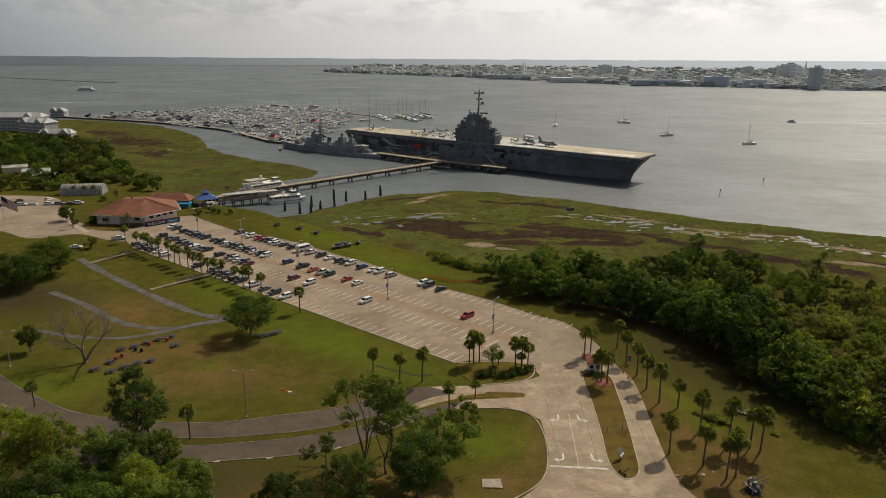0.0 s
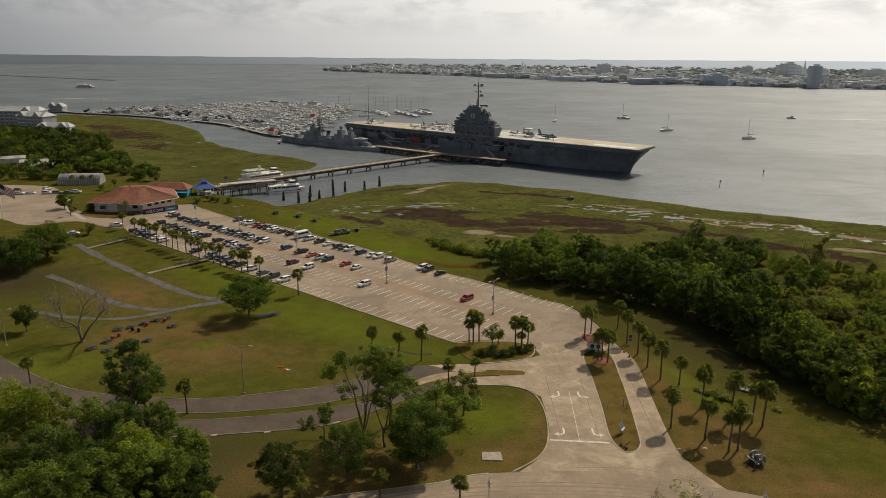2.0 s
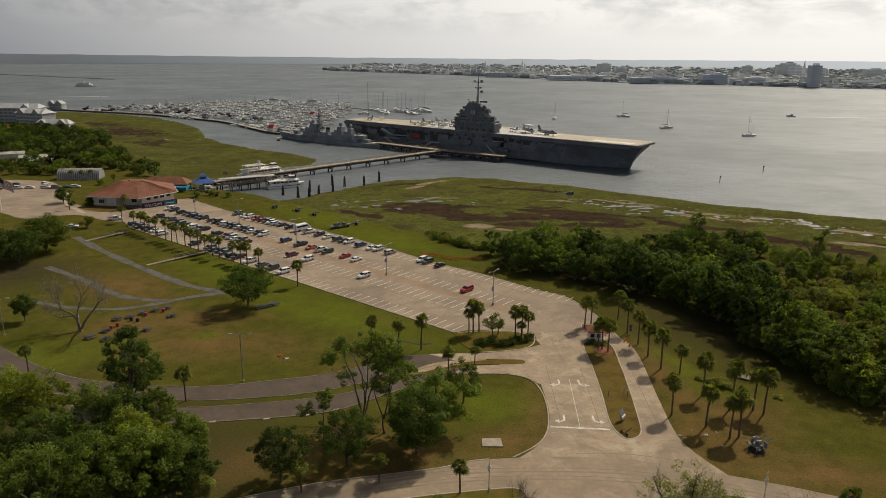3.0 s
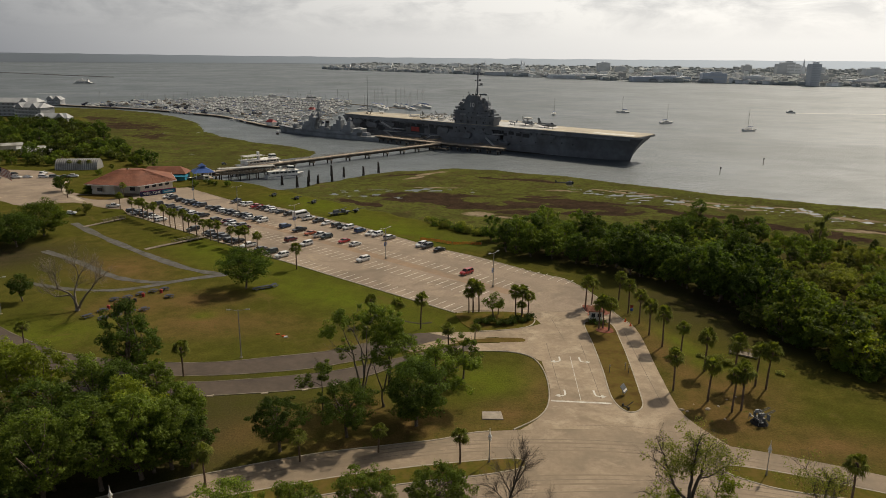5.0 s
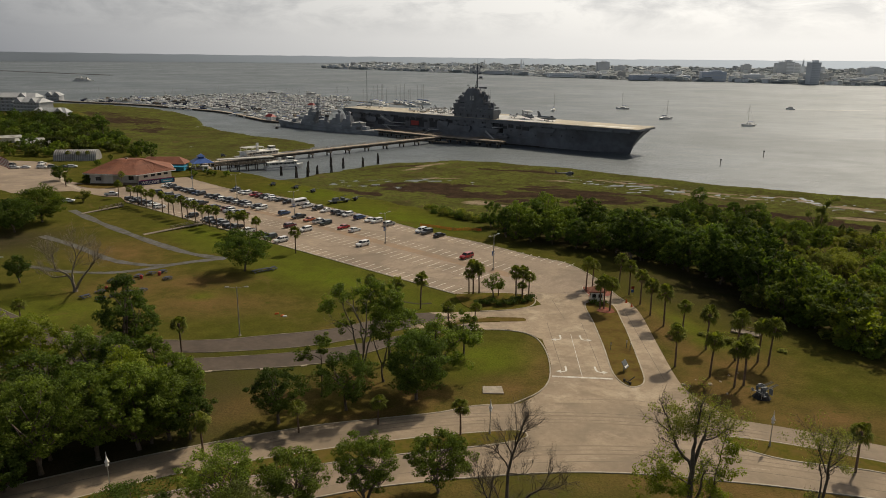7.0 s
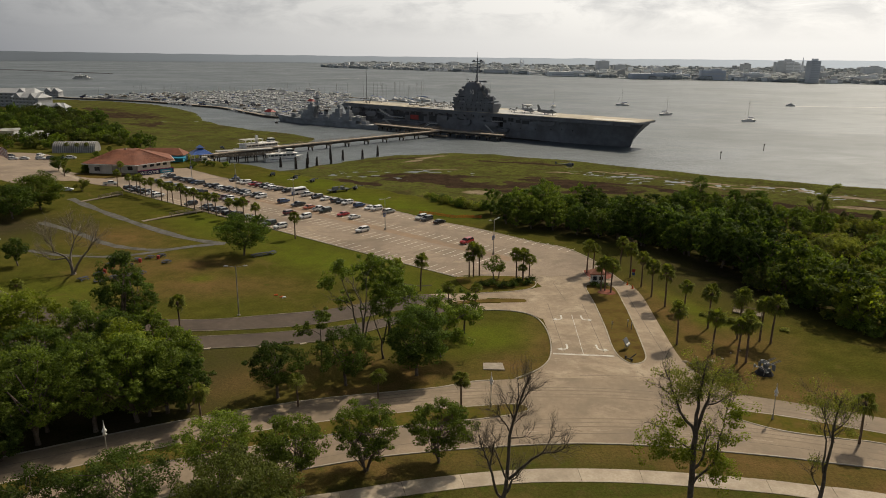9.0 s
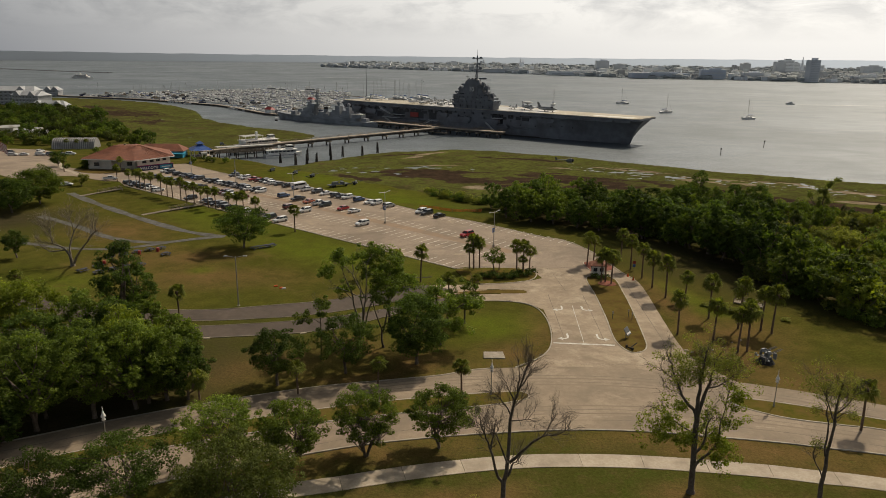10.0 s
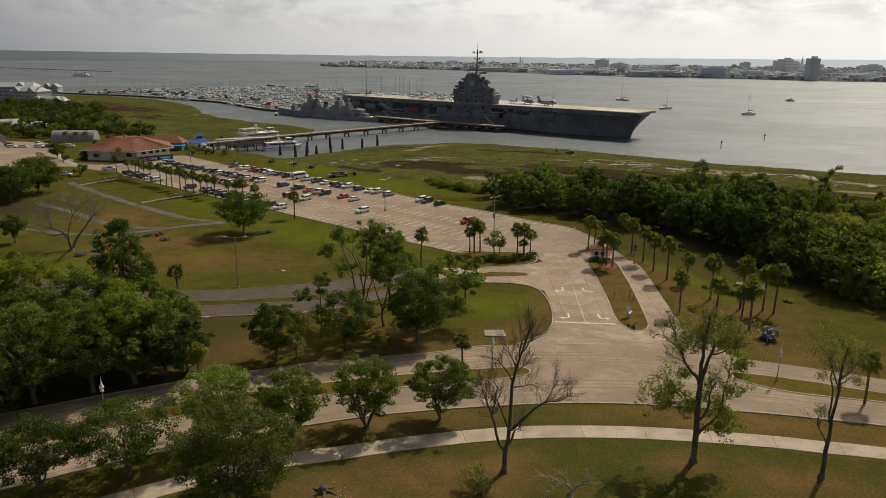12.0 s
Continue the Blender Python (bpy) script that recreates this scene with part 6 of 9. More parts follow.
def tree(name, m, seed, height, radius, base, clumps, per, size, leaf, bark, label, group, clump_r=0.34, open_crown=False, trunks=1, category="tree", flat=0.75):
    rng = np.random.default_rng(seed)
    t = thing(name, m, label, category, group)
    cz, hz = (height + base) / 2, (height - base) / 2
    centres, radii = [], []
    while len(centres) < clumps:
        d = rng.normal(size=3); d /= np.linalg.norm(d)
        k = rng.uniform(0.25 if open_crown else 0.45, 0.86) ** 0.7
        p = d * k * np.array([radius, radius, hz])
        p[:2] *= 1 - 0.25 * max(0, p[2] / hz)
        p += rng.normal(size=3) * radius * 0.07
        centres.append(p + np.array([0, 0, cz]))
        radii.append(radius * clump_r * rng.uniform(0.65, 1.3))
    b = Build()
    for k in range(trunks):
        off = Vector((0, 0, 0)) if trunks == 1 else Vector((rng.uniform(-1, 1) * 0.9, rng.uniform(-1, 1) * 0.9, 0))
        fork = Vector((off.x * 2.2 + rng.normal() * 0.3, off.y * 2.2 + rng.normal() * 0.3, base + hz * 0.25))
        r = (0.015 if open_crown else 0.019) * height / math.sqrt(trunks) + 0.04
        off = off * 0.3
        b.tube((off.x, off.y, -0.3), (off.x, off.y, 0.3), r * 1.5, r * 1.05, 8, False)
        limb(b, (off.x, off.y, 0.3), fork, r * 1.05, r * 0.7, rng, 8, 0.05)
        pick = rng.permutation(len(centres))[: max(5, min(22 if open_crown else 11, clumps // (3 * trunks)))]
        if open_crown:
            lead = [fork]
            for j in range(1, 5):
                lead.append(Vector((fork.x + rng.normal() * 0.35 * j, fork.y + rng.normal() * 0.35 * j, fork.z + (height * 0.96 - fork.z) * j / 4)))
                b.tube(lead[-2], lead[-1], r * (0.7 - 0.15 * (j - 1)), r * (0.7 - 0.15 * j) + 0.02, 7, False)
        for i in pick:
            if open_crown:
                zc = max(0.0, min(0.92, (centres[i][2] - fork.z) / (height - fork.z) - 0.18)) * 4
                j = min(int(zc), 3)
                st = lead[j].lerp(lead[j + 1], zc - j)
                a, c = limb(b, st, centres[i], r * 0.34 * (1 - zc / 6), 0.02, rng, 5)
                for _ in range(3):
                    e = Vector(centres[i].tolist()) + Vector((rng.normal(size=3) * radius * 0.2).tolist())
                    limb(b, c, e, r * 0.14, 0.012, rng, 4)
                continue
            a, c = limb(b, fork - Vector((0, 0, rng.uniform(0, hz * 0.3))), centres[i], r * 0.5, 0.03, rng, 5)
    part("trunk", b, bark, t, smooth=True)
    part("crown", leaf_mesh("crown", leaf_cloud(rng, centres, radii, per, size, flat), leaf), None, t) if per else None
    return t


def stem_tree(name, m, seed, stems, leaves, leaf, bark, label, twigs=5, twig_len=1.6, per=60, size=0.17, clump=0.5, fine=3, fine_len=0.7, twig_r=0.035, fine_r=0.012):
    """A tree from its main stems (radius, bends as sideways and height), with twigs and leaf clumps (x, z, half-width, half-height, clumps)."""
    rng = np.random.default_rng(seed)
    t = thing(name, m, label, "tree", "verge trees")
    b, known, tips = Build(), [], []
    b.tube((0, 0, -0.3), (0, 0, 0.5), stems[0][0] * 1.9, stems[0][0] * 1.05, 9, False)
    for k, (r, line) in enumerate(stems):
        y = min(known, key=lambda p: math.hypot(p.x - line[0][0], p.z - line[0][1])).y if known else 0.0
        drift = rng.normal() * (0.06 if k == 0 else 0.4)
        pts = [Vector((line[0][0], y, line[0][1]))]
        for (x0, z0), (x1, z1) in zip(line, line[1:]):
            l = math.hypot(x1 - x0, z1 - z0)
            for j in (1, 2):
                w = (0.04 if k == 0 else 0.06) * min(l, 2)
                y += drift * l / 2 + rng.normal() * w
                pts.append(Vector((x0 + (x1 - x0) * j / 2 + rng.normal() * w * (j == 1), y, z0 + (z1 - z0) * j / 2)))
        n = len(pts) - 1
        for i in range(n):
            b.tube(pts[i], pts[i + 1], r * (1 - 0.85 * i / n), r * (1 - 0.85 * (i + 1) / n), 7 if r > 0.15 else 5, False)
        known += pts
        for i in range(twigs * n // 4):
            u = rng.uniform(0.35 if k else 0.6, 1.0) * n
            j = min(int(u), n - 1)
            p = pts[j].lerp(pts[j + 1], u - j)
            d = (pts[j + 1] - pts[j]).normalized()
            v = Vector(rng.normal(size=3).tolist()); v -= d * v.dot(d)
            q = p + (d * rng.uniform(0.5, 1.1) + v.normalized() * 0.75 + Vector((0, 0, 0.3))).normalized() * twig_len * rng.uniform(0.5, 1.2)
            a, c = limb(b, p, q, min(twig_r, r * 0.3), fine_r * 0.75, rng, 4, 0.16)
            for _ in range(fine):
                e = Vector(rng.normal(size=3).tolist()).normalized() * 0.8 + (q - p).normalized() + Vector((0, 0, 0.25))
                limb(b, c.lerp(q, rng.uniform(-0.8, 1)), q + e * fine_len * rng.uniform(0.4, 1), fine_r, fine_r * 0.5, rng, 3, 0.2)
    part("trunk", b, bark, t, smooth=True)
    if leaves:
        centres = [(x + rng.normal() * rx * 0.55, rng.normal() * rx * 0.6, z + rng.normal() * rz * 0.55) for x, z, rx, rz, n in leaves for _ in range(n)]
        part("crown", leaf_mesh("crown", leaf_cloud(rng, centres, rng.uniform(0.6, 1.3, len(centres)) * clump, per, size, 0.8), leaf), None, t)
    return t


def bare_tree(name, m, seed, height, spread, bark, label, depth=4, lean=0.1, thick=0.02, kids=3, bole=0.33):
    rng = np.random.default_rng(seed)
    t = thing(name, m, label, "tree", "bare trees")
    b = Build()

    def grow(p, d, l, r, k):
        q = p + d * l
        limb(b, p, q, r, r * 0.62, rng, 7 if k > 2 else 4, 0.05)
        if k == 0:
            return
        for i in range(kids if k > 1 else kids + 1):
            v = Vector(rng.normal(size=3).tolist()); v -= d * v.dot(d)
            e = (d + v.normalized() * rng.uniform(0.35, spread) + Vector((0, 0, 0.16))).normalized()
            grow(p.lerp(q, rng.uniform(0.55, 1.0)) if i else q, e, l * rng.uniform(0.55, 0.82), r * 0.58, k - 1)
    b.tube((0, 0, -0.3), (0, 0, 0.4), height * thick * 1.6, height * thick, 8, False)
    grow(Vector((0, 0, 0.3)), Vector((lean, 0, 1)).normalized(), height * bole, height * thick, depth)
    part("trunk", b, bark, t, smooth=True)
    return t


def palm(m, seed, height, label, group="palms", fronds=38, leaf="frond"):
    rng = np.random.default_rng(seed)
    t = thing("palm", m, label, "palm", group)
    b, lean = Build(), Vector((rng.normal() * 0.4, rng.normal() * 0.3, 0))
    last = Vector((0, 0, -0.2))
    for k in range(1, 7):
        q = lean * (k / 6) ** 2 + Vector((0, 0, height * k / 6))
        b.tube(last, q, 0.24 - 0.010 * k, 0.23 - 0.010 * k, 8, False)
        last = q
    b.ball(last.x, last.y, last.z, 0.42, 0.42, 0.6, 8, 4)
    part("trunk", b, M["palm_bark"], t, smooth=True)
    g, dry = Build(), Build()
    for i in range(fronds):
        az_, el_ = rng.uniform(0, 2 * math.pi), radians(rng.choice([68, 42, 18, -8, -38], p=[0.12, 0.20, 0.24, 0.24, 0.20]) + rng.normal() * 8)
        d = Vector((math.cos(az_) * math.cos(el_), math.sin(az_) * math.cos(el_), math.sin(el_)))
        side = d.cross(Vector((0, 0, 1))).normalized()
        up = side.cross(d).normalized()
        old = el_ < radians(-34) and rng.random() < 0.6
        tgt = dry if old else g
        l = rng.uniform(0.85, 1.4) * (0.7 if old else 1)
        p0 = last + Vector((0, 0, 0.2))
        p1 = p0 + d * l
        tgt.add([p0 - side * 0.03, p0 + side * 0.03, p1 + side * 0.03, p1 - side * 0.03], [(0, 1, 2, 3)])
        for j in range(9):
            a = radians(-88 + 22 * j)
            e = (d * math.cos(a) + side * math.sin(a)).normalized()
            wv = e.cross(up).normalized() * 0.13
            ln = 1.3 * (0.75 + 0.25 * math.cos(a)) * (0.8 if old else 1)
            mid = p1 + e * ln * 0.55 + up * 0.10
            tip = p1 + e * ln - Vector((0, 0, 0.36 + 0.3 * rng.random()))
            tgt.add([p1, mid + wv, tip, mid - wv], [(0, 1, 2, 3)])
    part("crown", g, M[leaf], t)
    if dry.v:
        part("dead_fronds", dry, M["frond_dry"], t, "tan dead fronds hanging under the crown")
    return t


# palms
P7 = [palm(pose(0, -400 - 10 * k, 0), 50 + k, 6.6, "tall cabbage palm with a round crown beside the paving") for k in range(4)]
PALM_SPOTS = [(37.0, 173.8, 6.8), (39.2, 176.5, 5.6), (47.1, 179.9, 6.4), (47.3, 170.3, 7.1), (48.2, 163.1, 6.9), (48.6, 155.7, 7.0), (49.7, 148.9, 7.7), (53.2, 146.4, 5.5), (45.5, 127.2, 6.8), (37.5, 159.2, 6.2), (38.5, 159.4, 6.6), (39.6, 158.0, 6.6),
              (54.7, 136.0, 7.3), (50.7, 122.7, 7.0), (53.7, 118.5, 7.0), (55.7, 119.2, 7.8), (58.6, 130.5, 8.2), (62.7, 129.6, 7.2), (64.2, 128.1, 7.8), (60.6, 90.9, 6.2),
              (6.5, 169.2, 5.1), (7.6, 169.4, 7.1), (9.1, 170.0, 6.3), (13.9, 168.4, 2.6), (18.1, 166.6, 6.4), (19.9, 167.8, 6.2), (19.6, 166.2, 3.3), (21.4, 167.6, 5.2),
              (-17.7, 161.7, 5.6), (-10.8, 157.3, 6.4), (-5.4, 158.3, 7.0), (1.2, 144.6, 5.2), (7.2, 149.6, 3.6), (-52.6, 131.2, 6.0), (-92.3, 144.3, 5.0), (-44.7, 205.6, 6.4),
              (2.9, 100.4, 4.8), (-35.8, 93.4, 5.6), (-22.9, 100.5, 4.4), (-10.5, 103.4, 4.0)]
ROW_PALMS = [(-124.9, 277.0), (-120.6, 273.4), (-118.0, 270.6), (-115.0, 268.0), (-111.6, 265.2), (-105.7, 259.7), (-102.4, 257.0), (-99.2, 253.8), (-95.0, 250.4), (-91.7, 246.9), (-88.0, 244.0), (-84.6, 241.2), (-81.2, 238.4),
             (-77.6, 235.2), (-71.7, 231.0), (-68.6, 228.6), (-65.8, 226.6), (-60.9, 222.6)]
BUILDING_PALMS = [(-134, 286.4, 5.6), (-143.5, 311.5, 5.4), (-168, 310, 5.0), (-196, 388, 4.2), (-201, 387.5, 4.0), (-206, 387, 4.2), (-228, 330, 5), (-214, 322, 5), (-233, 318, 4.6), (-176, 372, 4.4)]
for i, (x, y, h) in enumerate(PALM_SPOTS + [(x, y, 5.4 + (i * 37 % 11) * 0.11) for i, (x, y) in enumerate(ROW_PALMS)] + BUILDING_PALMS):
    k = h / 6.6
    p = copy_thing(P7[i % 4], pose(x, y, 0.05, 0, 0, i * 67) @ Matrix.Diagonal((0.46 + 0.42 * k, 0.46 + 0.42 * k, k, 1)))
    if h < 5:
        tagged(p, "short young cabbage palm standing in the grass")
    elif x < -56 and y > 220:
        tagged(p, "cabbage palm in the row along the parking lot", group="palm row")
for p in P7:
    for o in list(p.children_recursive) + [p]:
        bpy.data.objects.remove(o)

# lone and roadside trees
# lawn oak takes the darker leaf colour to paint cloud shade on it
tree("oak", pose(-55.0, 187.0, 0, 0, 0, 20), 3, 12.2, 7.8, 2.4, 130, 90, 0.22, M["leaf_dark"], M["bark"], "broad green live oak casting a round shadow on the lawn", "park trees", 0.2, flat=0.6)
tree("oak", pose(-141.5, 242.3, 0), 4, 13.3, 9.2, 2.0, 190, 62, 0.28, M["leaf"], M["bark"], "broad green oak beside the gravel track", "park trees", 0.18, flat=0.6)
tree("oak", pose(-142.5, 227.4, 0), 5, 11.6, 8.6, 2.0, 170, 62, 0.28, M["leaf_dark"], M["bark"], "broad dark green oak in the park", "park trees", 0.18, flat=0.6)
tree("oak", pose(-158, 232, 0), 6, 12, 9, 2.0, 150, 60, 0.28, M["leaf_dark"], M["bark"], "broad dark green oak in the park", "park trees", 0.18, flat=0.6)
tree("small_tree", pose(-178.5, 325, 0), 9, 7.6, 4.4, 1.2, 60, 60, 0.22, M["leaf_dark"], M["bark"], "dark bushy tree at the corner of the visitor building", "park trees", 0.22)
tree("small_tree", pose(-110.4, 174.8, 0), 7, 7.8, 3.1, 2.0, 26, 110, 0.22, M["leaf_dark"], M["bark"], "small dark round-headed tree on the lawn", "park trees")
tree("small_tree", pose(-144.0, 277.0, 0), 8, 5.2, 3.0, 1.2, 22, 80, 0.22, M["leaf_olive"], M["bark"], "small olive tree beside the forecourt", "park trees")
ROADSIDE = [(-19.6, 79.9, 9.8, 4.7, "leaf"), (-10.3, 82.9, 10.6, 4.7, "leaf"), (-0.4, 85.1, 9.4, 4.6, "leaf"), (-26.8, 103.4, 10.2, 4.7, "leaf_dark"), (-16.4, 108.2, 10.6, 5.4, "leaf_dark"), (-37.1, 71.6, 9.8, 6.0, "leaf_dark"),
            (-45.8, 68.3, 8.2, 5.4, "leaf_dark"), (-28.7, 78.9, 10.6, 5.4, "leaf"), (-56.0, 63.5, 8.6, 5.4, "leaf_dark")]
for i, (x, y, h, r, leaf) in enumerate(ROADSIDE):
    tree("roadside_tree", pose(x, y, 0, 0, 0, i * 50), 20 + i, h, r * 1.08, 2.4, 140, 100, 0.135, M[leaf], M["bark"], "rounded green roadside tree on short grass by the road", "roadside trees", 0.15, trunks=1 if i in (3, 4) else 4, flat=0.6)
tree("willow_oak", pose(-22.6, 67.2, 0), 31, 11.4, 7.4, 1.0, 210, 120, 0.15, M["leaf_sage"], M["bark"], "feathery pale green tree beside the footpath", "roadside trees", 0.15, flat=0.7, trunks=2)
tree("magnolia", pose(-4.6, 112.3, 0), 32, 13.0, 5.8, 2.2, 80, 190, 0.19, M["leaf_dark"], M["bark"], "dense dark green tree at the lane side", "park trees", 0.25, flat=0.65)
for i, (x, y, h, r, b0) in enumerate(((-10.6, 127.4, 14.4, 4.2, 7.0), (4.2, 131.6, 10.2, 4.2, 2.6))):
    tree("tall_gum_tree", pose(x, y, 0, 0, 0, 70 * i), 40 + i, h, r, b0, 40, 80, 0.19, M["leaf"], M["bark_dark"], "tall open-crowned tree with bare lower stems", "park trees", 0.19, True, 1)
GUM_STEMS = [(0.26, [(0.0, 0.0), (-0.6, 4.0), (-1.2, 6.8), (-1.6, 9.5), (-2.8, 12.5), (-3.6, 15.5)]), (0.2, [(0.0, 0.0), (0.2, 5.0), (-0.4, 8.0), (-2.2, 11.0), (-4.5, 12.6), (-6.4, 13.2)]), (0.22, [(0.1, 0.0), (0.8, 5.0), (1.4, 9.0), (1.8, 13.0), (2.2, 17.0)]),
             (0.18, [(0.1, 0.0), (1.2, 4.5), (2.4, 8.0), (4.0, 11.5), (5.8, 15.0)]), (0.12, [(-1.2, 7.5), (-2.6, 9.0), (-3.6, 9.8)]), (0.12, [(-2.0, 10.6), (-2.2, 13.0), (-1.2, 15.0)]), (0.11, [(1.4, 9.0), (0.4, 11.5), (-0.6, 14.0)]), (0.1, [(-0.8, 8.6), (-3.6, 11.0), (-5.0, 11.2)])]
GUM_LEAVES = [(-3.4, 15.8, 2.0, 1.3, 24), (-6.2, 13.0, 1.6, 1.1, 13), (1.8, 16.4, 2.2, 1.8, 34), (5.8, 15.2, 2.2, 1.6, 28), (4.6, 12.0, 1.8, 1.4, 18), (-3.4, 10.0, 1.5, 0.9, 9), (1.2, 12.6, 1.4, 1.2, 10), (7.4, 12.6, 1.4, 1.2, 12)]
stem_tree("tall_gum_tree", pose(-15.6, 124.0, 0), 401, GUM_STEMS, GUM_LEAVES, M["leaf_green"], M["weathered_bark"], "tall tree of several pale bare stems with open leaf clumps", 6, 1.6, 66, 0.20, 0.85)
SIDE_STEMS = [(0.2, [(0.0, 0.0), (-0.2, 3.5), (-1.4, 7.0), (-1.8, 9.6)]), (0.18, [(0.0, 3.0), (0.8, 7.0), (1.8, 11.5)])]
stem_tree("tall_gum_tree", pose(-11.0, 119.2, 0), 402, SIDE_STEMS, [(-1.6, 10.2, 1.3, 1.0, 12), (1.7, 12.0, 1.7, 1.4, 20), (0.2, 8.6, 1.0, 0.8, 6)], M["leaf"], M["bark_dark"], "slender forked tree with a small leafy head", 5, 1.4, 60, 0.19, 0.8)
BROAD_STEMS = [(0.22, [(0.0, 0.0), (-0.2, 4.0), (-0.8, 8.0), (-1.0, 11.0)]), (0.16, [(-0.2, 3.5), (-2.4, 7.0), (-4.4, 10.0), (-5.6, 12.6)]), (0.14, [(-0.1, 3.0), (1.6, 5.6), (4.0, 7.4), (6.6, 8.4)]), (0.1, [(0.0, 4.0), (1.2, 6.0), (1.5, 7.6)]), (0.1, [(-1.6, 6.0), (-4.0, 6.6), (-6.4, 7.0)])]
BROAD_LEAVES = [(-5.6, 12.4, 1.9, 1.3, 24), (-4.0, 9.4, 2.1, 1.4, 26), (-0.8, 10.6, 2.0, 1.4, 26), (1.4, 7.4, 1.7, 1.4, 20), (2.8, 4.4, 1.6, 1.2, 15), (6.2, 8.2, 1.8, 1.2, 22), (4.0, 9.2, 1.2, 0.9, 8), (-6.6, 7.0, 1.7, 1.4, 18), (-2.2, 6.4, 1.6, 1.2, 14)]
stem_tree("tall_gum_tree", pose(-0.6, 120.5, 0), 403, BROAD_STEMS, BROAD_LEAVES, M["leaf_green"], M["bark_dark"], "wide-armed tree with fresh green leaf clumps on long limbs", 6, 1.5, 62, 0.20, 0.85)
stem_tree("thin_tree", pose(-21.4, 113.6, 0), 404, [(0.14, [(0.0, 0.0), (0.1, 5.0), (0.0, 8.5), (-0.5, 11.0)]), (0.07, [(0.0, 6.8), (-1.6, 8.0), (-3.0, 7.8)])], [(0.3, 10.6, 1.1, 1.1, 15), (-2.8, 8.0, 1.2, 0.8, 10), (0.4, 8.6, 0.7, 0.6, 4)], M["leaf"], M["bark_dark"], "slender tree with a small head and one side bough", 5, 1.2, 56, 0.19, 0.7)
# main stems of the three trees by the footpath
BARE_STEMS = [(0.34, [(0.0, 0.0), (0.0, 2.8), (0.3, 4.3), (0.5, 11.3), (0.9, 13.5), (1.9, 17.0), (2.7, 18.9)]), (0.2, [(-0.0, 2.7), (-0.7, 3.8), (-1.5, 7.3), (-2.1, 9.3), (-2.5, 10.5), (-3.0, 11.8), (-3.1, 12.7)]), (0.13, [(-1.8, 8.5), (-1.4, 10.0), (-1.1, 11.5)]), (0.15, [(0.3, 6.1), (-0.4, 7.8), (-1.0, 9.3), (-1.4, 10.0)]), (0.17, [(0.5, 3.8), (0.9, 5.3), (1.0, 5.6), (1.6, 6.1)]), (0.2, [(0.6, 5.7), (1.8, 7.3), (3.2, 9.0), (4.2, 10.0), (5.6, 10.3), (7.1, 11.5)])]
BARE_TWIGS = [(0.09, [(4.2, 10.0), (4.9, 11.0), (5.5, 11.9)]), (0.1, [(0.6, 11.1), (1.6, 11.9), (2.5, 12.7)]), (0.12, [(0.6, 11.8), (0.2, 12.7), (-0.7, 14.0), (-1.2, 14.5)]), (0.12, [(0.9, 13.6), (0.4, 14.7), (-0.1, 16.0)]), (0.11, [(1.2, 14.9), (1.3, 16.7), (1.2, 18.4)]), (0.09, [(1.6, 15.7), (2.3, 17.0), (2.5, 17.5)]), (0.08, [(1.0, 13.0), (1.7, 13.6), (2.3, 14.0)])]
LEAFY_STEMS = [(0.38, [(0.0, 0.0), (-0.6, 9.3), (-0.6, 11.4), (-0.7, 13.1), (-0.7, 15.4), (-0.5, 17.7), (-0.5, 19.4)]), (0.24, [(-0.6, 10.4), (-1.0, 11.6), (-2.0, 12.6), (-2.7, 14.0), (-3.6, 16.2), (-4.1, 17.4), (-4.4, 18.2)]), (0.26, [(-0.6, 10.6), (-0.0, 12.6), (0.4, 14.1), (0.9, 15.7), (1.2, 16.9), (1.8, 18.2)]), (0.12, [(0.6, 14.3), (1.7, 14.6), (2.8, 15.7), (3.7, 16.7)]), (0.22, [(-0.1, 3.5), (0.3, 4.2), (1.5, 5.3), (2.4, 6.3), (2.8, 8.8), (3.4, 10.4), (4.1, 13.9)])]
LEAFY_SIDE = [(0.2, [(-0.3, 5.6), (0.4, 6.8), (0.5, 8.6), (0.2, 10.9), (0.5, 12.1)]), (0.14, [(-0.5, 8.3), (-2.0, 8.8), (-3.6, 9.5), (-5.1, 9.8)]), (0.1, [(-1.1, 11.6), (-2.5, 13.1), (-3.7, 13.4)]), (0.12, [(-2.7, 14.1), (-3.7, 15.2), (-4.7, 15.9)])]
LEAFY_LOW = [(-3.8, 9.3, 3.0, 1.9, 34), (-5.4, 8.3, 1.5, 1.1, 12), (-1.4, 7.8, 1.2, 1.1, 10), (2.1, 6.6, 2.1, 1.9, 30), (3.9, 5.6, 1.2, 0.8, 8), (4.1, 12.6, 1.3, 1.8, 18), (3.9, 9.8, 0.9, 1.0, 8), (-2.6, 12.1, 1.1, 0.8, 7), (1.0, 10.4, 1.0, 1.5, 9)]
LEAFY_TOP = [(-2.9, 16.7, 1.8, 1.9, 26), (-0.5, 17.4, 2.0, 2.4, 30), (2.2, 17.4, 2.0, 1.6, 22)]
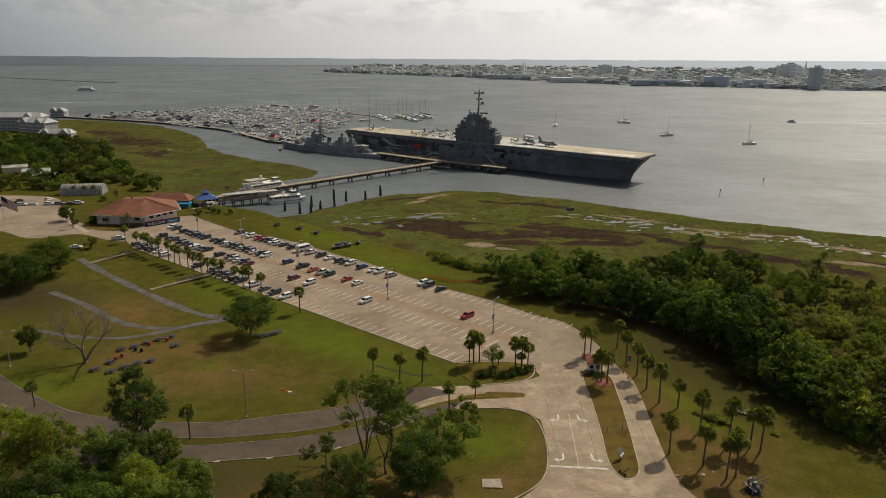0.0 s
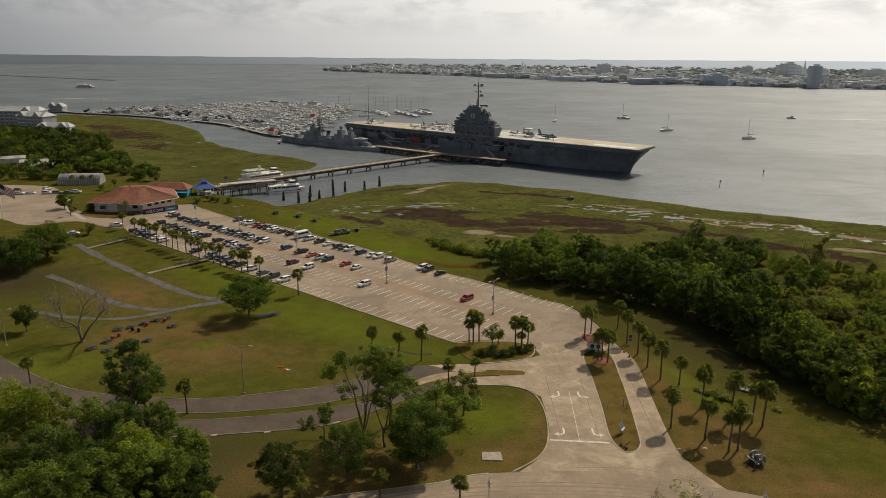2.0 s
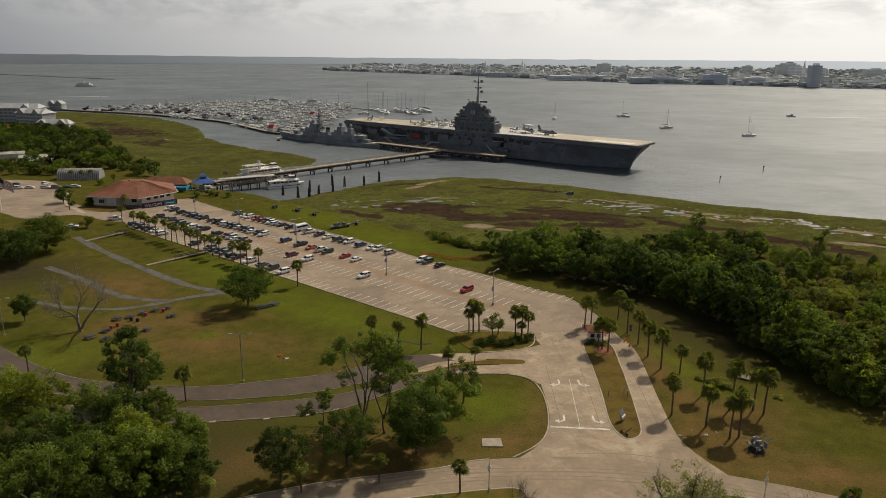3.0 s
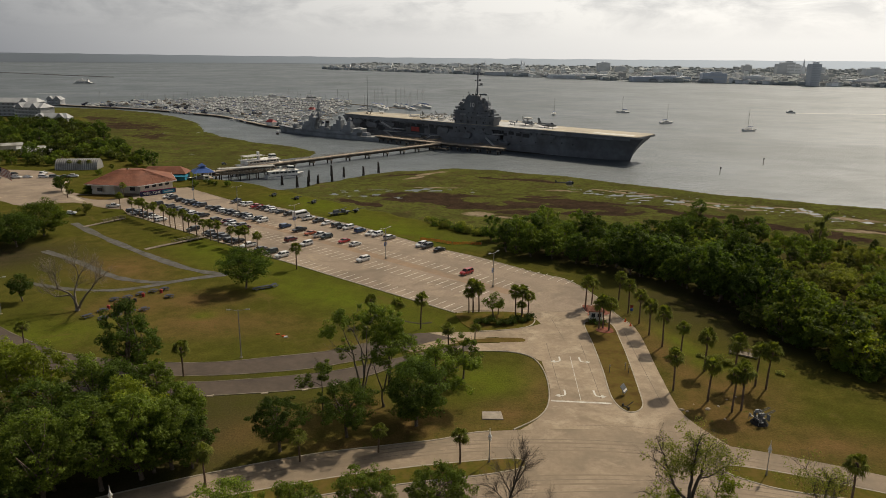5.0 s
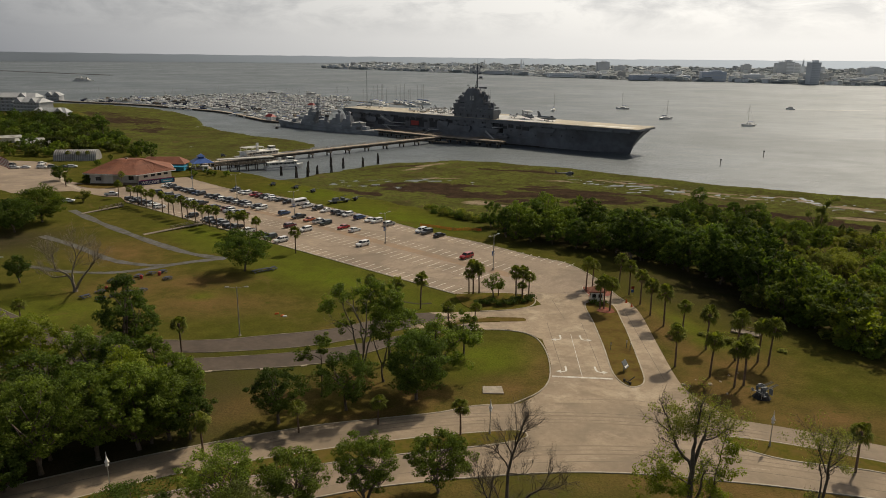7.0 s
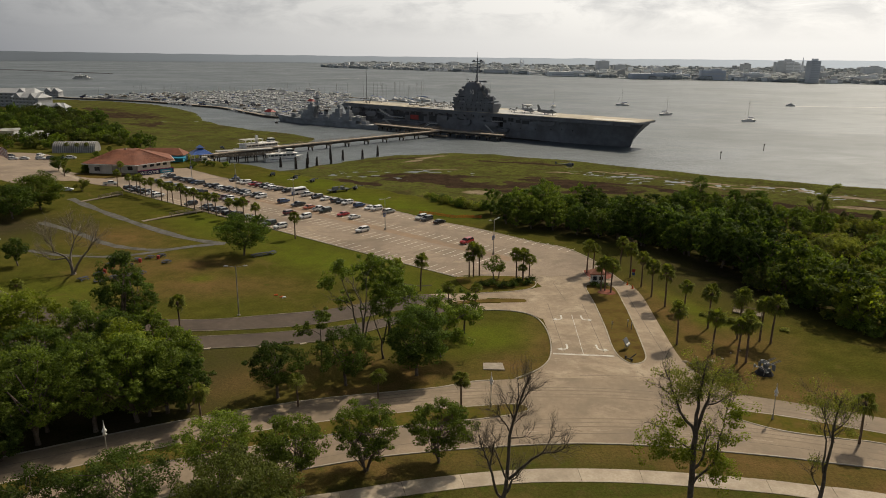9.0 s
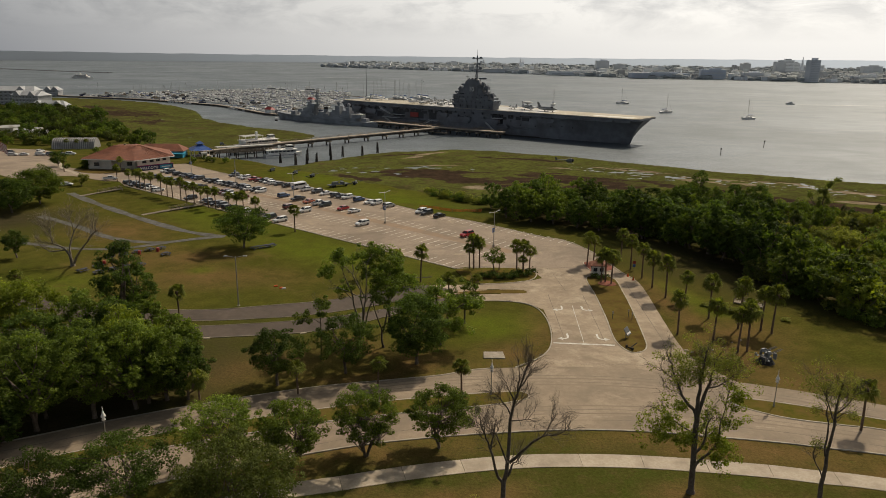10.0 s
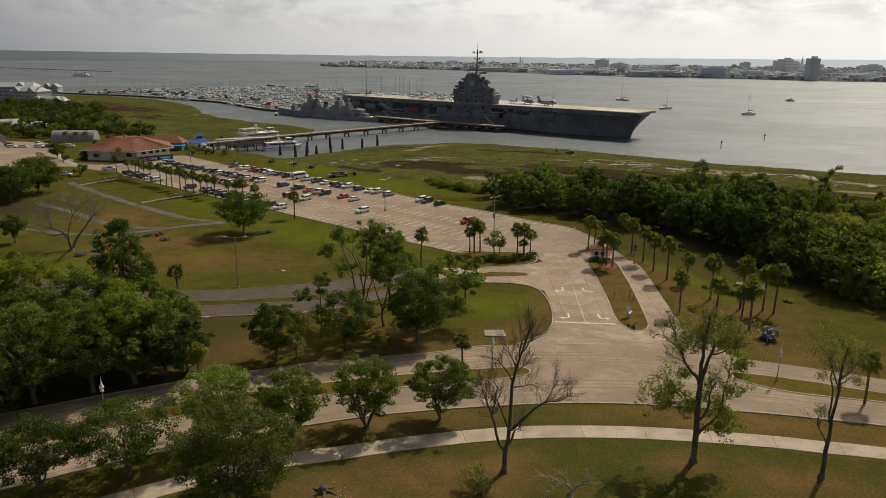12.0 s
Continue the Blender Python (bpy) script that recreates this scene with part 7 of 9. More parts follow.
THIN_STEMS = [(0.3, [(0.0, 0.0), (-0.2, 3.6), (-0.1, 6.2), (0.0, 9.5), (0.0, 13.1), (0.1, 15.0), (0.1, 17.1)]), (0.15, [(-0.3, 7.4), (-0.7, 9.8), (-1.0, 12.1), (-1.5, 14.5), (-2.1, 16.0)]), (0.1, [(-0.2, 4.5), (-1.1, 6.2), (-1.6, 7.4), (-1.4, 8.6)]), (0.12, [(0.1, 11.7), (-0.3, 13.3), (-0.7, 14.8), (-1.1, 16.0)]), (0.11, [(0.3, 11.4), (0.8, 12.4), (1.5, 13.1), (2.3, 13.5)]), (0.1, [(0.1, 12.9), (0.8, 13.8), (1.3, 15.5), (1.6, 16.7)]), (0.08, [(0.6, 11.9), (1.3, 12.4), (2.1, 12.6)])]
THIN_LEAVES = [(-1.2, 8.7, 0.5, 0.4, 4), (2.1, 12.6, 0.5, 0.3, 4), (-1.9, 13.1, 0.4, 0.3, 3), (-2.4, 16.7, 2.0, 1.7, 16), (-0.0, 16.4, 2.4, 1.9, 22), (1.3, 15.7, 1.4, 1.4, 10)]
SNAG_STEMS = [(0.26, [(0.0, -0.2), (0.2, 0.8), (0.7, 1.5), (1.3, 1.9), (1.8, 2.4)]), (0.15, [(1.3, 1.8), (2.0, 1.9), (2.3, 2.0)]), (0.13, [(0.4, 1.0), (-0.4, 1.8), (-1.3, 2.2), (-2.6, 2.8), (-3.8, 2.8)]), (0.09, [(-0.5, 1.8), (-2.1, 1.2), (-2.9, 1.0)]), (0.09, [(0.1, 1.4), (-0.4, 2.2), (-1.3, 2.9)]), (0.08, [(-0.2, 1.6), (-1.1, 1.6), (-2.1, 0.5)])]
stem_tree("bare_tree", pose(7.2, 72.6, 0), 71, BARE_STEMS + BARE_TWIGS, (), None, M["bark_dark"], "leafless forked tree standing beside the footpath", 10, 1.9, fine=7, fine_len=1.1)
leafy = stem_tree("open_tree", pose(30.7, 75.4, 0), 60, LEAFY_STEMS + LEAFY_SIDE, [(x, z, rx, rz, int(n * 1.3)) for x, z, rx, rz, n in LEAFY_LOW], M["leaf_bright"], M["bark_dark"], "tall thin-leaved tree with visible branches beside the footpath", 7, 1.8, 60, 0.135, 0.75, 5, 0.9)
rng = np.random.default_rng(66)
tops = [(x + rng.normal() * rx * 0.6, rng.normal() * 1.4, z + rng.normal() * rz * 0.55) for x, z, rx, rz, n in LEAFY_TOP for _ in range(n * 2)]
part("upper_crown", leaf_mesh("upper_crown", leaf_cloud(rng, tops, rng.uniform(0.5, 1.0, len(tops)), 48, 0.12), M["leaf_pale"]), None, leafy, "fine pale olive new leaves")
stem_tree("thin_tree", pose(44.7, 72.1, 0), 61, THIN_STEMS, [(x, z, rx, rz, n * 2) for x, z, rx, rz, n in THIN_LEAVES], M["leaf_pale"], M["bark_dark"], "nearly bare tree with a few new leaves beside the footpath", 8, 1.8, 36, 0.10, 0.75, fine=4, fine_len=0.9)
stem_tree("dead_snag", pose(14.1, 67.6, 0), 76, [(r * 1.0, p) for r, p in SNAG_STEMS], (), None, M["bark_pale"], "small dead pale snag with crooked branches in the grass", 9, 0.9, fine=2, fine_len=0.5)

DEAD_STEMS = [(0.62, [(0.0, 0.0), (-0.5, 3.0), (-1.6, 4.6), (-4.4, 5.7), (-4.9, 9.5)]), (0.3, [(-1.6, 4.1), (-5.4, 3.5), (-7.8, 5.4)]), (0.42, [(-0.3, 1.9), (-0.5, 4.6), (0.5, 8.4), (2.3, 11.6)]), (0.46, [(0.5, 0.8), (2.8, 4.1), (5.4, 6.8), (7.0, 8.9), (9.3, 10.3)]), (0.2, [(7.0, 8.9), (7.3, 12.2)]), (0.2, [(0.5, 8.4), (0.3, 11.1), (-0.5, 13.2)]), (0.16, [(-4.7, 7.6), (-6.0, 8.9), (-6.5, 10.5)])]
stem_tree("dead_oak", pose(-92.6, 168.2, 0), 74, [(r * 0.72, line) for r, line in DEAD_STEMS], (), None, M["weathered_bark"], "large bleached leafless oak over the picnic tables", 12, 3.0, fine=6, fine_len=1.8, twig_r=0.05, fine_r=0.02)
bare_tree("bare_tree", pose(62.0, 73.5, 0, 0, 0, 90), 75, 13, 0.6, M["bark_dark"], "thin leafless tree on the verge", 5, 0.05, 0.010, 3)
tree("shrub", pose(3.6, 69.0, 0), 77, 3.0, 2.0, 0.2, 26, 50, 0.11, M["leaf_olive"], M["bark"], "dark thin shrub on the grass bank", "shrubs", category="shrub")

# grove between the lanes and the main road
GROVE = [(-73, 116, 14, 6.0, "leaf_bright"), (-84, 121, 13, 6.0, "leaf_bright"), (-58, 92, 12, 5.6, "leaf"), (-55, 99, 13, 5.6, "leaf_dark"), (-62, 128, 18.5, 5.6, "leaf_dark"), (-50, 100, 13, 5.6, "leaf_bright"), (-45, 97, 11, 4.6, "leaf"),
         (-39.5, 98.4, 9.5, 4.4, "leaf_dark"), (-58, 114, 12, 5.4, "leaf_dark"), (-44, 106, 11.5, 5.0, "leaf"), (-66, 104, 13, 6, "leaf_dark"), (-76, 102, 13, 6, "leaf"), (-88, 108, 14, 6.4, "leaf_dark"), (-68, 92, 11, 5.4, "leaf"), (-80, 92, 12, 6, "leaf_dark"),
         (-95, 96, 13, 6.6, "leaf"), (-62, 112, 14, 5.6, "leaf_green"), (-98, 116, 14, 6.6, "leaf"), (-53.5, 119, 9, 4.0, "leaf"), (-60, 84, 8, 4, "leaf_dark"), (-72, 80, 9, 4.6, "leaf"), (-44, 108, 9, 3.6, "leaf"), (-108, 104, 14, 6.6, "leaf_dark"), (-76, 116, 13.5, 5.4, "leaf_bright"), (-90, 82, 12, 6, "leaf"), (-64, 85.0, 16, 6.0, "leaf"), (-57.4, 88.4, 16, 6.0, "leaf_green"), (-51, 92.2, 16, 5.8, "leaf"), (-46.2, 95.2, 15.3, 5.4, "leaf_green"), (-42.6, 98.0, 13, 4.6, "leaf_green"), (-72, 80.8, 16, 6.0, "leaf_green"), (-80, 76.4, 16, 6.0, "leaf"), (-50, 102, 14.5, 5.2, "leaf_bright"), (-62, 133, 12.2, 5.0, "leaf_dark")]
for i, (x, y, h, r, leaf) in enumerate(GROVE):
    tree("grove_tree", pose(x, y, 0, 0, 0, i * 77), 100 + i, h, r, h * (0.13 if h > 15.2 else 0.1), 115, 68, 0.20, M[leaf], M["bark"], {"leaf": "green broadleaf tree in the dense grove", "leaf_dark": "dark green tree in the dense grove", "leaf_bright": "bright spring-green tree in the dense grove", "leaf_green": "fresh green tree at the edge of the grove"}[leaf], "grove trees", 0.175, flat=0.6)

# woods on the far side of the entrance road
WOOD = [(14, 231), (20, 226), (30, 219.5), (40, 213.5), (50, 207.5), (58, 201), (65, 193), (71.5, 184), (75.5, 174), (75, 159), (80, 149.5), (85.5, 140), (92, 128), (94, 112), (150, 98), (205, 100), (225, 190), (160, 226), (138, 238), (123, 248), (108, 262), (98, 274), (77, 256), (55, 250), (32, 246), (16, 247)]
kinds = []
WOOD_LABELS = {"leaf": "green broadleaf tree in the waterside wood", "leaf_dark": "dark evergreen oak in the waterside wood", "leaf_olive": "olive-green scrub tree in the waterside wood", "leaf_bright": "bright yellow-green young tree in the waterside wood", "leaf_green": "fresh green tree in the waterside wood", "leaf_scrub": "dull sage-green myrtle scrub in the waterside wood", "leaf_oak": "narrow dark cedar in the waterside wood"}
for i, (h, r, leaf, cl, pr, sz, cr) in enumerate(((9.5, 4.6, "leaf_dark", 72, 26, 0.34, 0.17), (8.4, 4.2, "leaf", 68, 26, 0.34, 0.19), (5.8, 3.9, "leaf_olive", 70, 29, 0.25, 0.17), (10.6, 4.6, "leaf_dark", 76, 26, 0.34, 0.17), (8.0, 4.4, "leaf", 70, 29, 0.29, 0.20),
                                              (4.6, 3.6, "leaf_olive", 64, 29, 0.24, 0.18), (8.8, 4.2, "leaf_green", 74, 27, 0.29, 0.19), (5.4, 4.0, "leaf_scrub", 70, 29, 0.24, 0.16), (8.6, 2.3, "leaf_oak", 60, 27, 0.25, 0.26), (6.4, 3.6, "leaf_bright", 62, 29, 0.25, 0.19))):
    kinds.append(tree("woodland_tree", pose(0, -300, 0), 200 + i, h, r, 0.7, cl, pr, sz, M[leaf], M["bark"], WOOD_LABELS[leaf], "woodland trees", cr, flat=0.65))
rng = np.random.default_rng(9)
cand = [(x + rng.uniform(-2.4, 2.4), y + rng.uniform(-2.4, 2.4)) for x in np.arange(10, 200, 6.4) for y in np.arange(100, 280, 6.2)]
ok = inside_distance(np.array([c[0] for c in cand]), np.array([c[1] for c in cand]), WOOD)
for (x, y), d in zip(cand, ok):
    if d < 0.5 or x > 0.68 * y + 8:
        continue
    open_scrub = x > max(0.47 * y, 92) + 8 * noise.noise(Vector((x * 0.05, y * 0.05, 0)))
    k = rng.choice([2, 5, 7, 2, 7, 5, 9, 6, 1, 4, 8, 2] if open_scrub else ([4, 6, 7, 1, 2, 9] if d < 9 and y < 165 else [0, 1, 3, 4, 0, 6] if d < 9 else [0, 1, 3, 4, 6, 0, 3, 0, 3, 1, 7, 9]))
    s = rng.uniform(0.7, 1.4) * ((1.0 + 0.3 * min(1.0, max(0.0, (x - 40) / 24))) if d < 9 and (y < 206 or x < 58) and not open_scrub else 0.9) * (0.72 if y > 222 and x > 58 else 1) * (0.85 if open_scrub else 1)
    copy_thing(kinds[k], pose(x, y, 0, 0, 0, rng.uniform(0, 360)) @ Matrix.Diagonal((s, s, s * rng.uniform(0.85, 1.2), 1)))
# close front row along the lot and the lawn
front = curve(WOOD[1:13], 3)
for i, (x, y) in enumerate(front[::2]):
    s = rng.uniform(0.95, 1.25) * (0.8 if x < 26 else 1)
    copy_thing(kinds[((7, 4, 6, 2, 0, 9) if y < 165 else (3, 4, 1, 0, 6, 3, 7, 1))[i % 6]], pose(x + rng.uniform(0.6, 2.4), y + rng.uniform(0.6, 2.4), 0, 0, 0, rng.uniform(0, 360)) @ Matrix.Diagonal((s, s, s * rng.uniform(0.9, 1.15), 1)))
tree("snag_pine", pose(99, 270, -0.5), 230, 11, 3.6, 2, 30, 60, 0.26, M["leaf_dark"], M["bark"], "taller dark tree at the marsh edge", "woodland trees", 0.34)
VINE_STEMS = [(0.24, [(0.0, 0.0), (0.2, 5.0), (1.0, 9.0), (2.4, 12.0), (4.2, 13.0)]), (0.2, [(-0.6, 0.0), (-1.2, 5.0), (-1.6, 9.5)]), (0.18, [(0.6, 0.0), (1.8, 5.0), (2.6, 9.0)]), (0.14, [(-0.8, 2.0), (-3.4, 6.0), (-4.6, 8.6)])]
VINE_LEAVES = [(-1.0, 4.6, 0.9, 2.6, 26), (0.5, 8.6, 0.8, 1.8, 20), (1.9, 11.4, 0.9, 0.8, 12), (3.8, 12.8, 1.0, 0.4, 9), (1.9, 5.4, 0.8, 2.8, 22), (-1.7, 9.0, 0.8, 1.0, 9), (-4.2, 7.8, 1.0, 0.9, 9), (0.2, 2.4, 2.2, 1.4, 20)]
stem_tree("vine_draped_tree", pose(130, 238, -0.5), 231, VINE_STEMS, VINE_LEAVES, M["leaf_scrub"], M["bark_dark"], "ragged half-dead tree draped in vines above the scrub", 4, 1.2, 34, 0.24, 0.9)
# edge scrub towards the marsh and lawn
bush = [tree("shrub", pose(0, -320, 0), 240 + i, 2.6, 2.2, 0.1, 16, 46, 0.24, M[lf], M["bark"], "low green scrub bush at the marsh edge", "scrub bushes", 0.42, category="shrub") for i, lf in enumerate(("leaf", "leaf_olive", "leaf_dark"))]
spots = [(14 - 6.4 * k + rng.normal() * 1.2, 250 + 6.0 * k + rng.normal() * 1.4) for k in np.arange(0, 3.4, 0.2)] + [(76 + 1.4 * k, 166 - 4.4 * k + rng.normal() * 1.5) for k in np.arange(0, 8, 0.6)]
spots += [(90 + k * 5, 266 - k * 3.2 + rng.normal() * 3) for k in range(22)] + [(20 + k * 4.5, 252 + rng.normal() * 2.5) for k in range(14)]
for i, (x, y) in enumerate(spots):
    s = rng.uniform(0.6, 1.25)
    copy_thing(bush[i % 3], pose(x, y, -0.4 if y > 245 else 0, 0, 0, i * 40) @ Matrix.Diagonal((s, s, s, 1)))
for x, y, s, hgt in ((60.2, 140.6, 0.9, 0.7), (58.6, 141.8, 0.6, 0.6), (62.0, 139.4, 0.7, 0.6), (56.9, 143.6, 0.5, 0.5), (70.5, 135.0, 0.5, 0.5)):
    tagged(copy_thing(bush[1], pose(x, y, 0) @ Matrix.Diagonal((s, s, s * hgt, 1))), "tall rank green weeds in the ditch", "weeds", group="ditch weeds")
for x, y, s in ((11, 161.8, 0.8), (8.5, 161.2, 0.7), (13.8, 161.0, 0.75), (16.2, 161.4, 0.7), (17.5, 163.5, 0.75), (21.2, 165.2, 0.7), (20.2, 163.4, 0.6), (36.5, 163.0, 0.5), (39, 162.4, 0.5), (37.6, 161.6, 0.5)):
    tagged(copy_thing(bush[2], pose(x, y, 0.15) @ Matrix.Diagonal((s, s, s * 0.8, 1))), "clipped dark green shrub in the planting bed", group="bed shrubs")
tree("bed_tree", pose(12.5, 166.5, 0.15), 250, 6.4, 2.8, 2.0, 22, 60, 0.2, M["leaf"], M["bark"], "small round tree in the planting bed", "park trees")

# far tree belt on the headland
BELT = [(-152, 396), (-187, 428), (-229, 492), (-282, 578), (-335, 652), (-352, 690), (-392, 660), (-470, 640), (-520, 520), (-420, 430), (-330, 398), (-262, 396), (-222, 402), (-180, 404)]
far_kinds = [tree("headland_tree", pose(0, -340, 0), 260 + i, h, r, 0.8, 40, 14, 0.6, M[lf], M["bark"], "dark green tree on the wooded headland", "headland trees", 0.27) for i, (h, r, lf) in enumerate(((8.6, 5.2, "leaf_oak"), (6.5, 4.6, "leaf"), (9.4, 5.0, "leaf_dark"), (5.2, 4.6, "leaf_sage")))]
cand = [(x + rng.uniform(-3.5, 3.5), y + rng.uniform(-3.5, 3.5)) for y in np.arange(394, 700, 9.6) for x in np.arange(-520, -148, 9.6)]
ok = inside_distance(np.array([c[0] for c in cand]), np.array([c[1] for c in cand]), BELT)
clear = [(-262, 448, 22, 14), (-206, 384, 20, 8), (-205, 412, 16, 7), (-380, 655, 60, 30)]
n_far = 0
for (x, y), d in zip(cand, ok):
    if d < 0 or n_far > 270 or any(abs(x - a) < c and abs(y - b) < e for a, b, c, e in clear) or rng.random() < 0.12 or x < -0.66 * y - 6:
        continue
    s = rng.uniform(0.75, 1.25)
    copy_thing(far_kinds[rng.integers(4)], pose(x, y, -0.3, 0, 0, rng.uniform(0, 360)) @ Matrix.Diagonal((s, s, s, 1)))
    n_far += 1
for x, y, s in ((-164, 321, 0.62), (-122, 341, 0.5), (-117, 346, 0.45), (-113, 343, 0.4), (-106, 342, 0.45), (-136, 320.5, 0.25), (-166, 326, 0.5), (-171, 318, 0.4), (-183, 372, 0.5), (-150, 374, 0.35), (-240, 312, 0.6), (-222, 308, 0.55)):
    tagged(copy_thing(far_kinds[1], pose(x, y, 0, 0, 0, x * 9) @ Matrix.Diagonal((s, s, s, 1))), "small dark green tree beside the visitor building", group="park trees")
for src in kinds + bush + far_kinds:
    for o in list(src.children_recursive) + [src]:
        bpy.data.objects.remove(o)

# ---- parked vehicles ----
SHAPES = {
    "sedan": dict(rings=[(-2.36, 0.45, 0.86, 0.74), (-2.22, 0.30, 0.98, 0.88), (-1.3, 0.25, 1.0, 0.92), (0.9, 0.25, 0.99, 0.92), (2.0, 0.27, 0.86, 0.90), (2.34, 0.40, 0.70, 0.74)],
                  glass=((-1.75, 1.15), (-1.05, 0.35), 0.97, 1.40), h=1.45),
    "suv": dict(rings=[(-2.42, 0.50, 1.05, 0.80), (-2.32, 0.36, 1.14, 0.92), (-1.3, 0.32, 1.16, 0.96), (0.9, 0.32, 1.14, 0.96), (2.1, 0.34, 1.02, 0.94), (2.40, 0.46, 0.84, 0.80)],
                glass=((-2.3, 1.2), (-2.0, 0.45), 1.13, 1.70), h=1.75),
    "pickup": dict(rings=[(-2.85, 0.55, 1.10, 0.90), (-2.78, 0.45, 1.16, 0.96), (-1.0, 0.42, 1.18, 0.98), (1.2, 0.42, 1.16, 0.98), (2.5, 0.44, 1.06, 0.96), (2.82, 0.52, 0.90, 0.84)],
                   glass=((-0.95, 1.45), (-0.75, 0.75), 1.15, 1.78), h=1.83),
}
proto = {}


def car(shape, colour, group):
    s = SHAPES[shape]
    names = {"sedan": "saloon car", "suv": "sport utility vehicle", "pickup": "pickup truck"}
    t = thing("parked_" + shape, pose(0, -500, 0), f"{colour} {names[shape]} parked on the asphalt", "truck" if shape == "pickup" else "car", group)
    b = Build().loft([[(x, -w * 0.96, z0), (x, -w, (z0 + z1) / 2), (x, -w * 0.93, z1), (x, w * 0.93, z1), (x, w, (z0 + z1) / 2), (x, w * 0.96, z0)] for x, z0, z1, w in s["rings"]])
    part("body", b, PAINT[colour], t, smooth=False)
    (a0, a1), (b0, b1), z0, z1 = s["glass"]
    wm = s["rings"][2][3]
    part("window_glass", Build().loft([[(a0, -wm * 0.9, z0), (a1, -wm * 0.9, z0), (a1, wm * 0.9, z0), (a0, wm * 0.9, z0)], [(b0, -wm * 0.72, z1), (b1, -wm * 0.72, z1), (b1, wm * 0.72, z1), (b0, wm * 0.72, z1)]]), M["glass"], t)
    part("roof", Build().loft([[(b0 - 0.08, -wm * 0.75, z1 - 0.03), (b1 + 0.08, -wm * 0.75, z1 - 0.03), (b1 + 0.08, wm * 0.75, z1 - 0.03), (b0 - 0.08, wm * 0.75, z1 - 0.03)],
                               [(b0 + 0.06, -wm * 0.66, s["h"]), (b1 - 0.05, -wm * 0.66, s["h"]), (b1 - 0.05, wm * 0.66, s["h"]), (b0 + 0.06, wm * 0.66, s["h"])]]), PAINT[colour], t)
    for q, k in ((a0, b0), ((a0 + a1) / 2 - 0.2, (b0 + b1) / 2 - 0.15), (a1, b1)):
        for y in (-1, 1):
            part("pillar", Build().tube((q, y * wm * 0.91, z0), (k, y * wm * 0.735, z1), 0.05, n=4), PAINT[colour], t)
    if shape == "pickup":
        # flat plate, the dark of the open bed painted in its colour
        part("cargo_bed", Build().box(-1.9, 0, 1.10, 1.6, 1.6, 0.085), M["dark"], t, "dark plate painted as the hollow of the cargo bed")
    r = 0.33 if shape == "sedan" else 0.38
    x0 = s["rings"][-1][0] * 0.62
    for x in (-x0, x0):
        for y in (-1, 1):
            wl_ = part("wheel", Build().tube((x, y * (wm - 0.2), r), (x, y * (wm + 0.02), r), r, n=10), M["rubber"], t)
            part("rim", Build().tube((x, y * (wm - 0.02), r), (x, y * (wm + 0.035), r), r * 0.58, n=8), M["rim"], wl_)
    e0, e1 = s["rings"][0], s["rings"][-1]
    for y in (-1, 1):
        part("tail_lamp", Build().box(e0[0] + 0.04, y * e0[3] * 0.8, e0[2] - 0.26, 0.12, 0.26, 0.2), M["lens_red"], t)
        part("head_lamp", Build().box(e1[0] - 0.06, y * e1[3] * 0.78, e1[2] - 0.2, 0.16, 0.3, 0.15), M["lens_clear"], t)
    return t


COL = {"w": "white", "k": "black", "g": "grey", "s": "silver", "r": "red", "m": "maroon", "b": "blue", "o": "orange", "n": "green"}
KIND = {"c": "sedan", "u": "suv", "p": "pickup"}


def park(x, y, rz, code, group="cars in the parking lot"):
    if code not in proto:
        proto[code] = car(KIND[code[1]], COL[code[0]], group)
    tagged(copy_thing(proto[code], pose(x, y, 0.05, 0, 0, rz)), group=group)


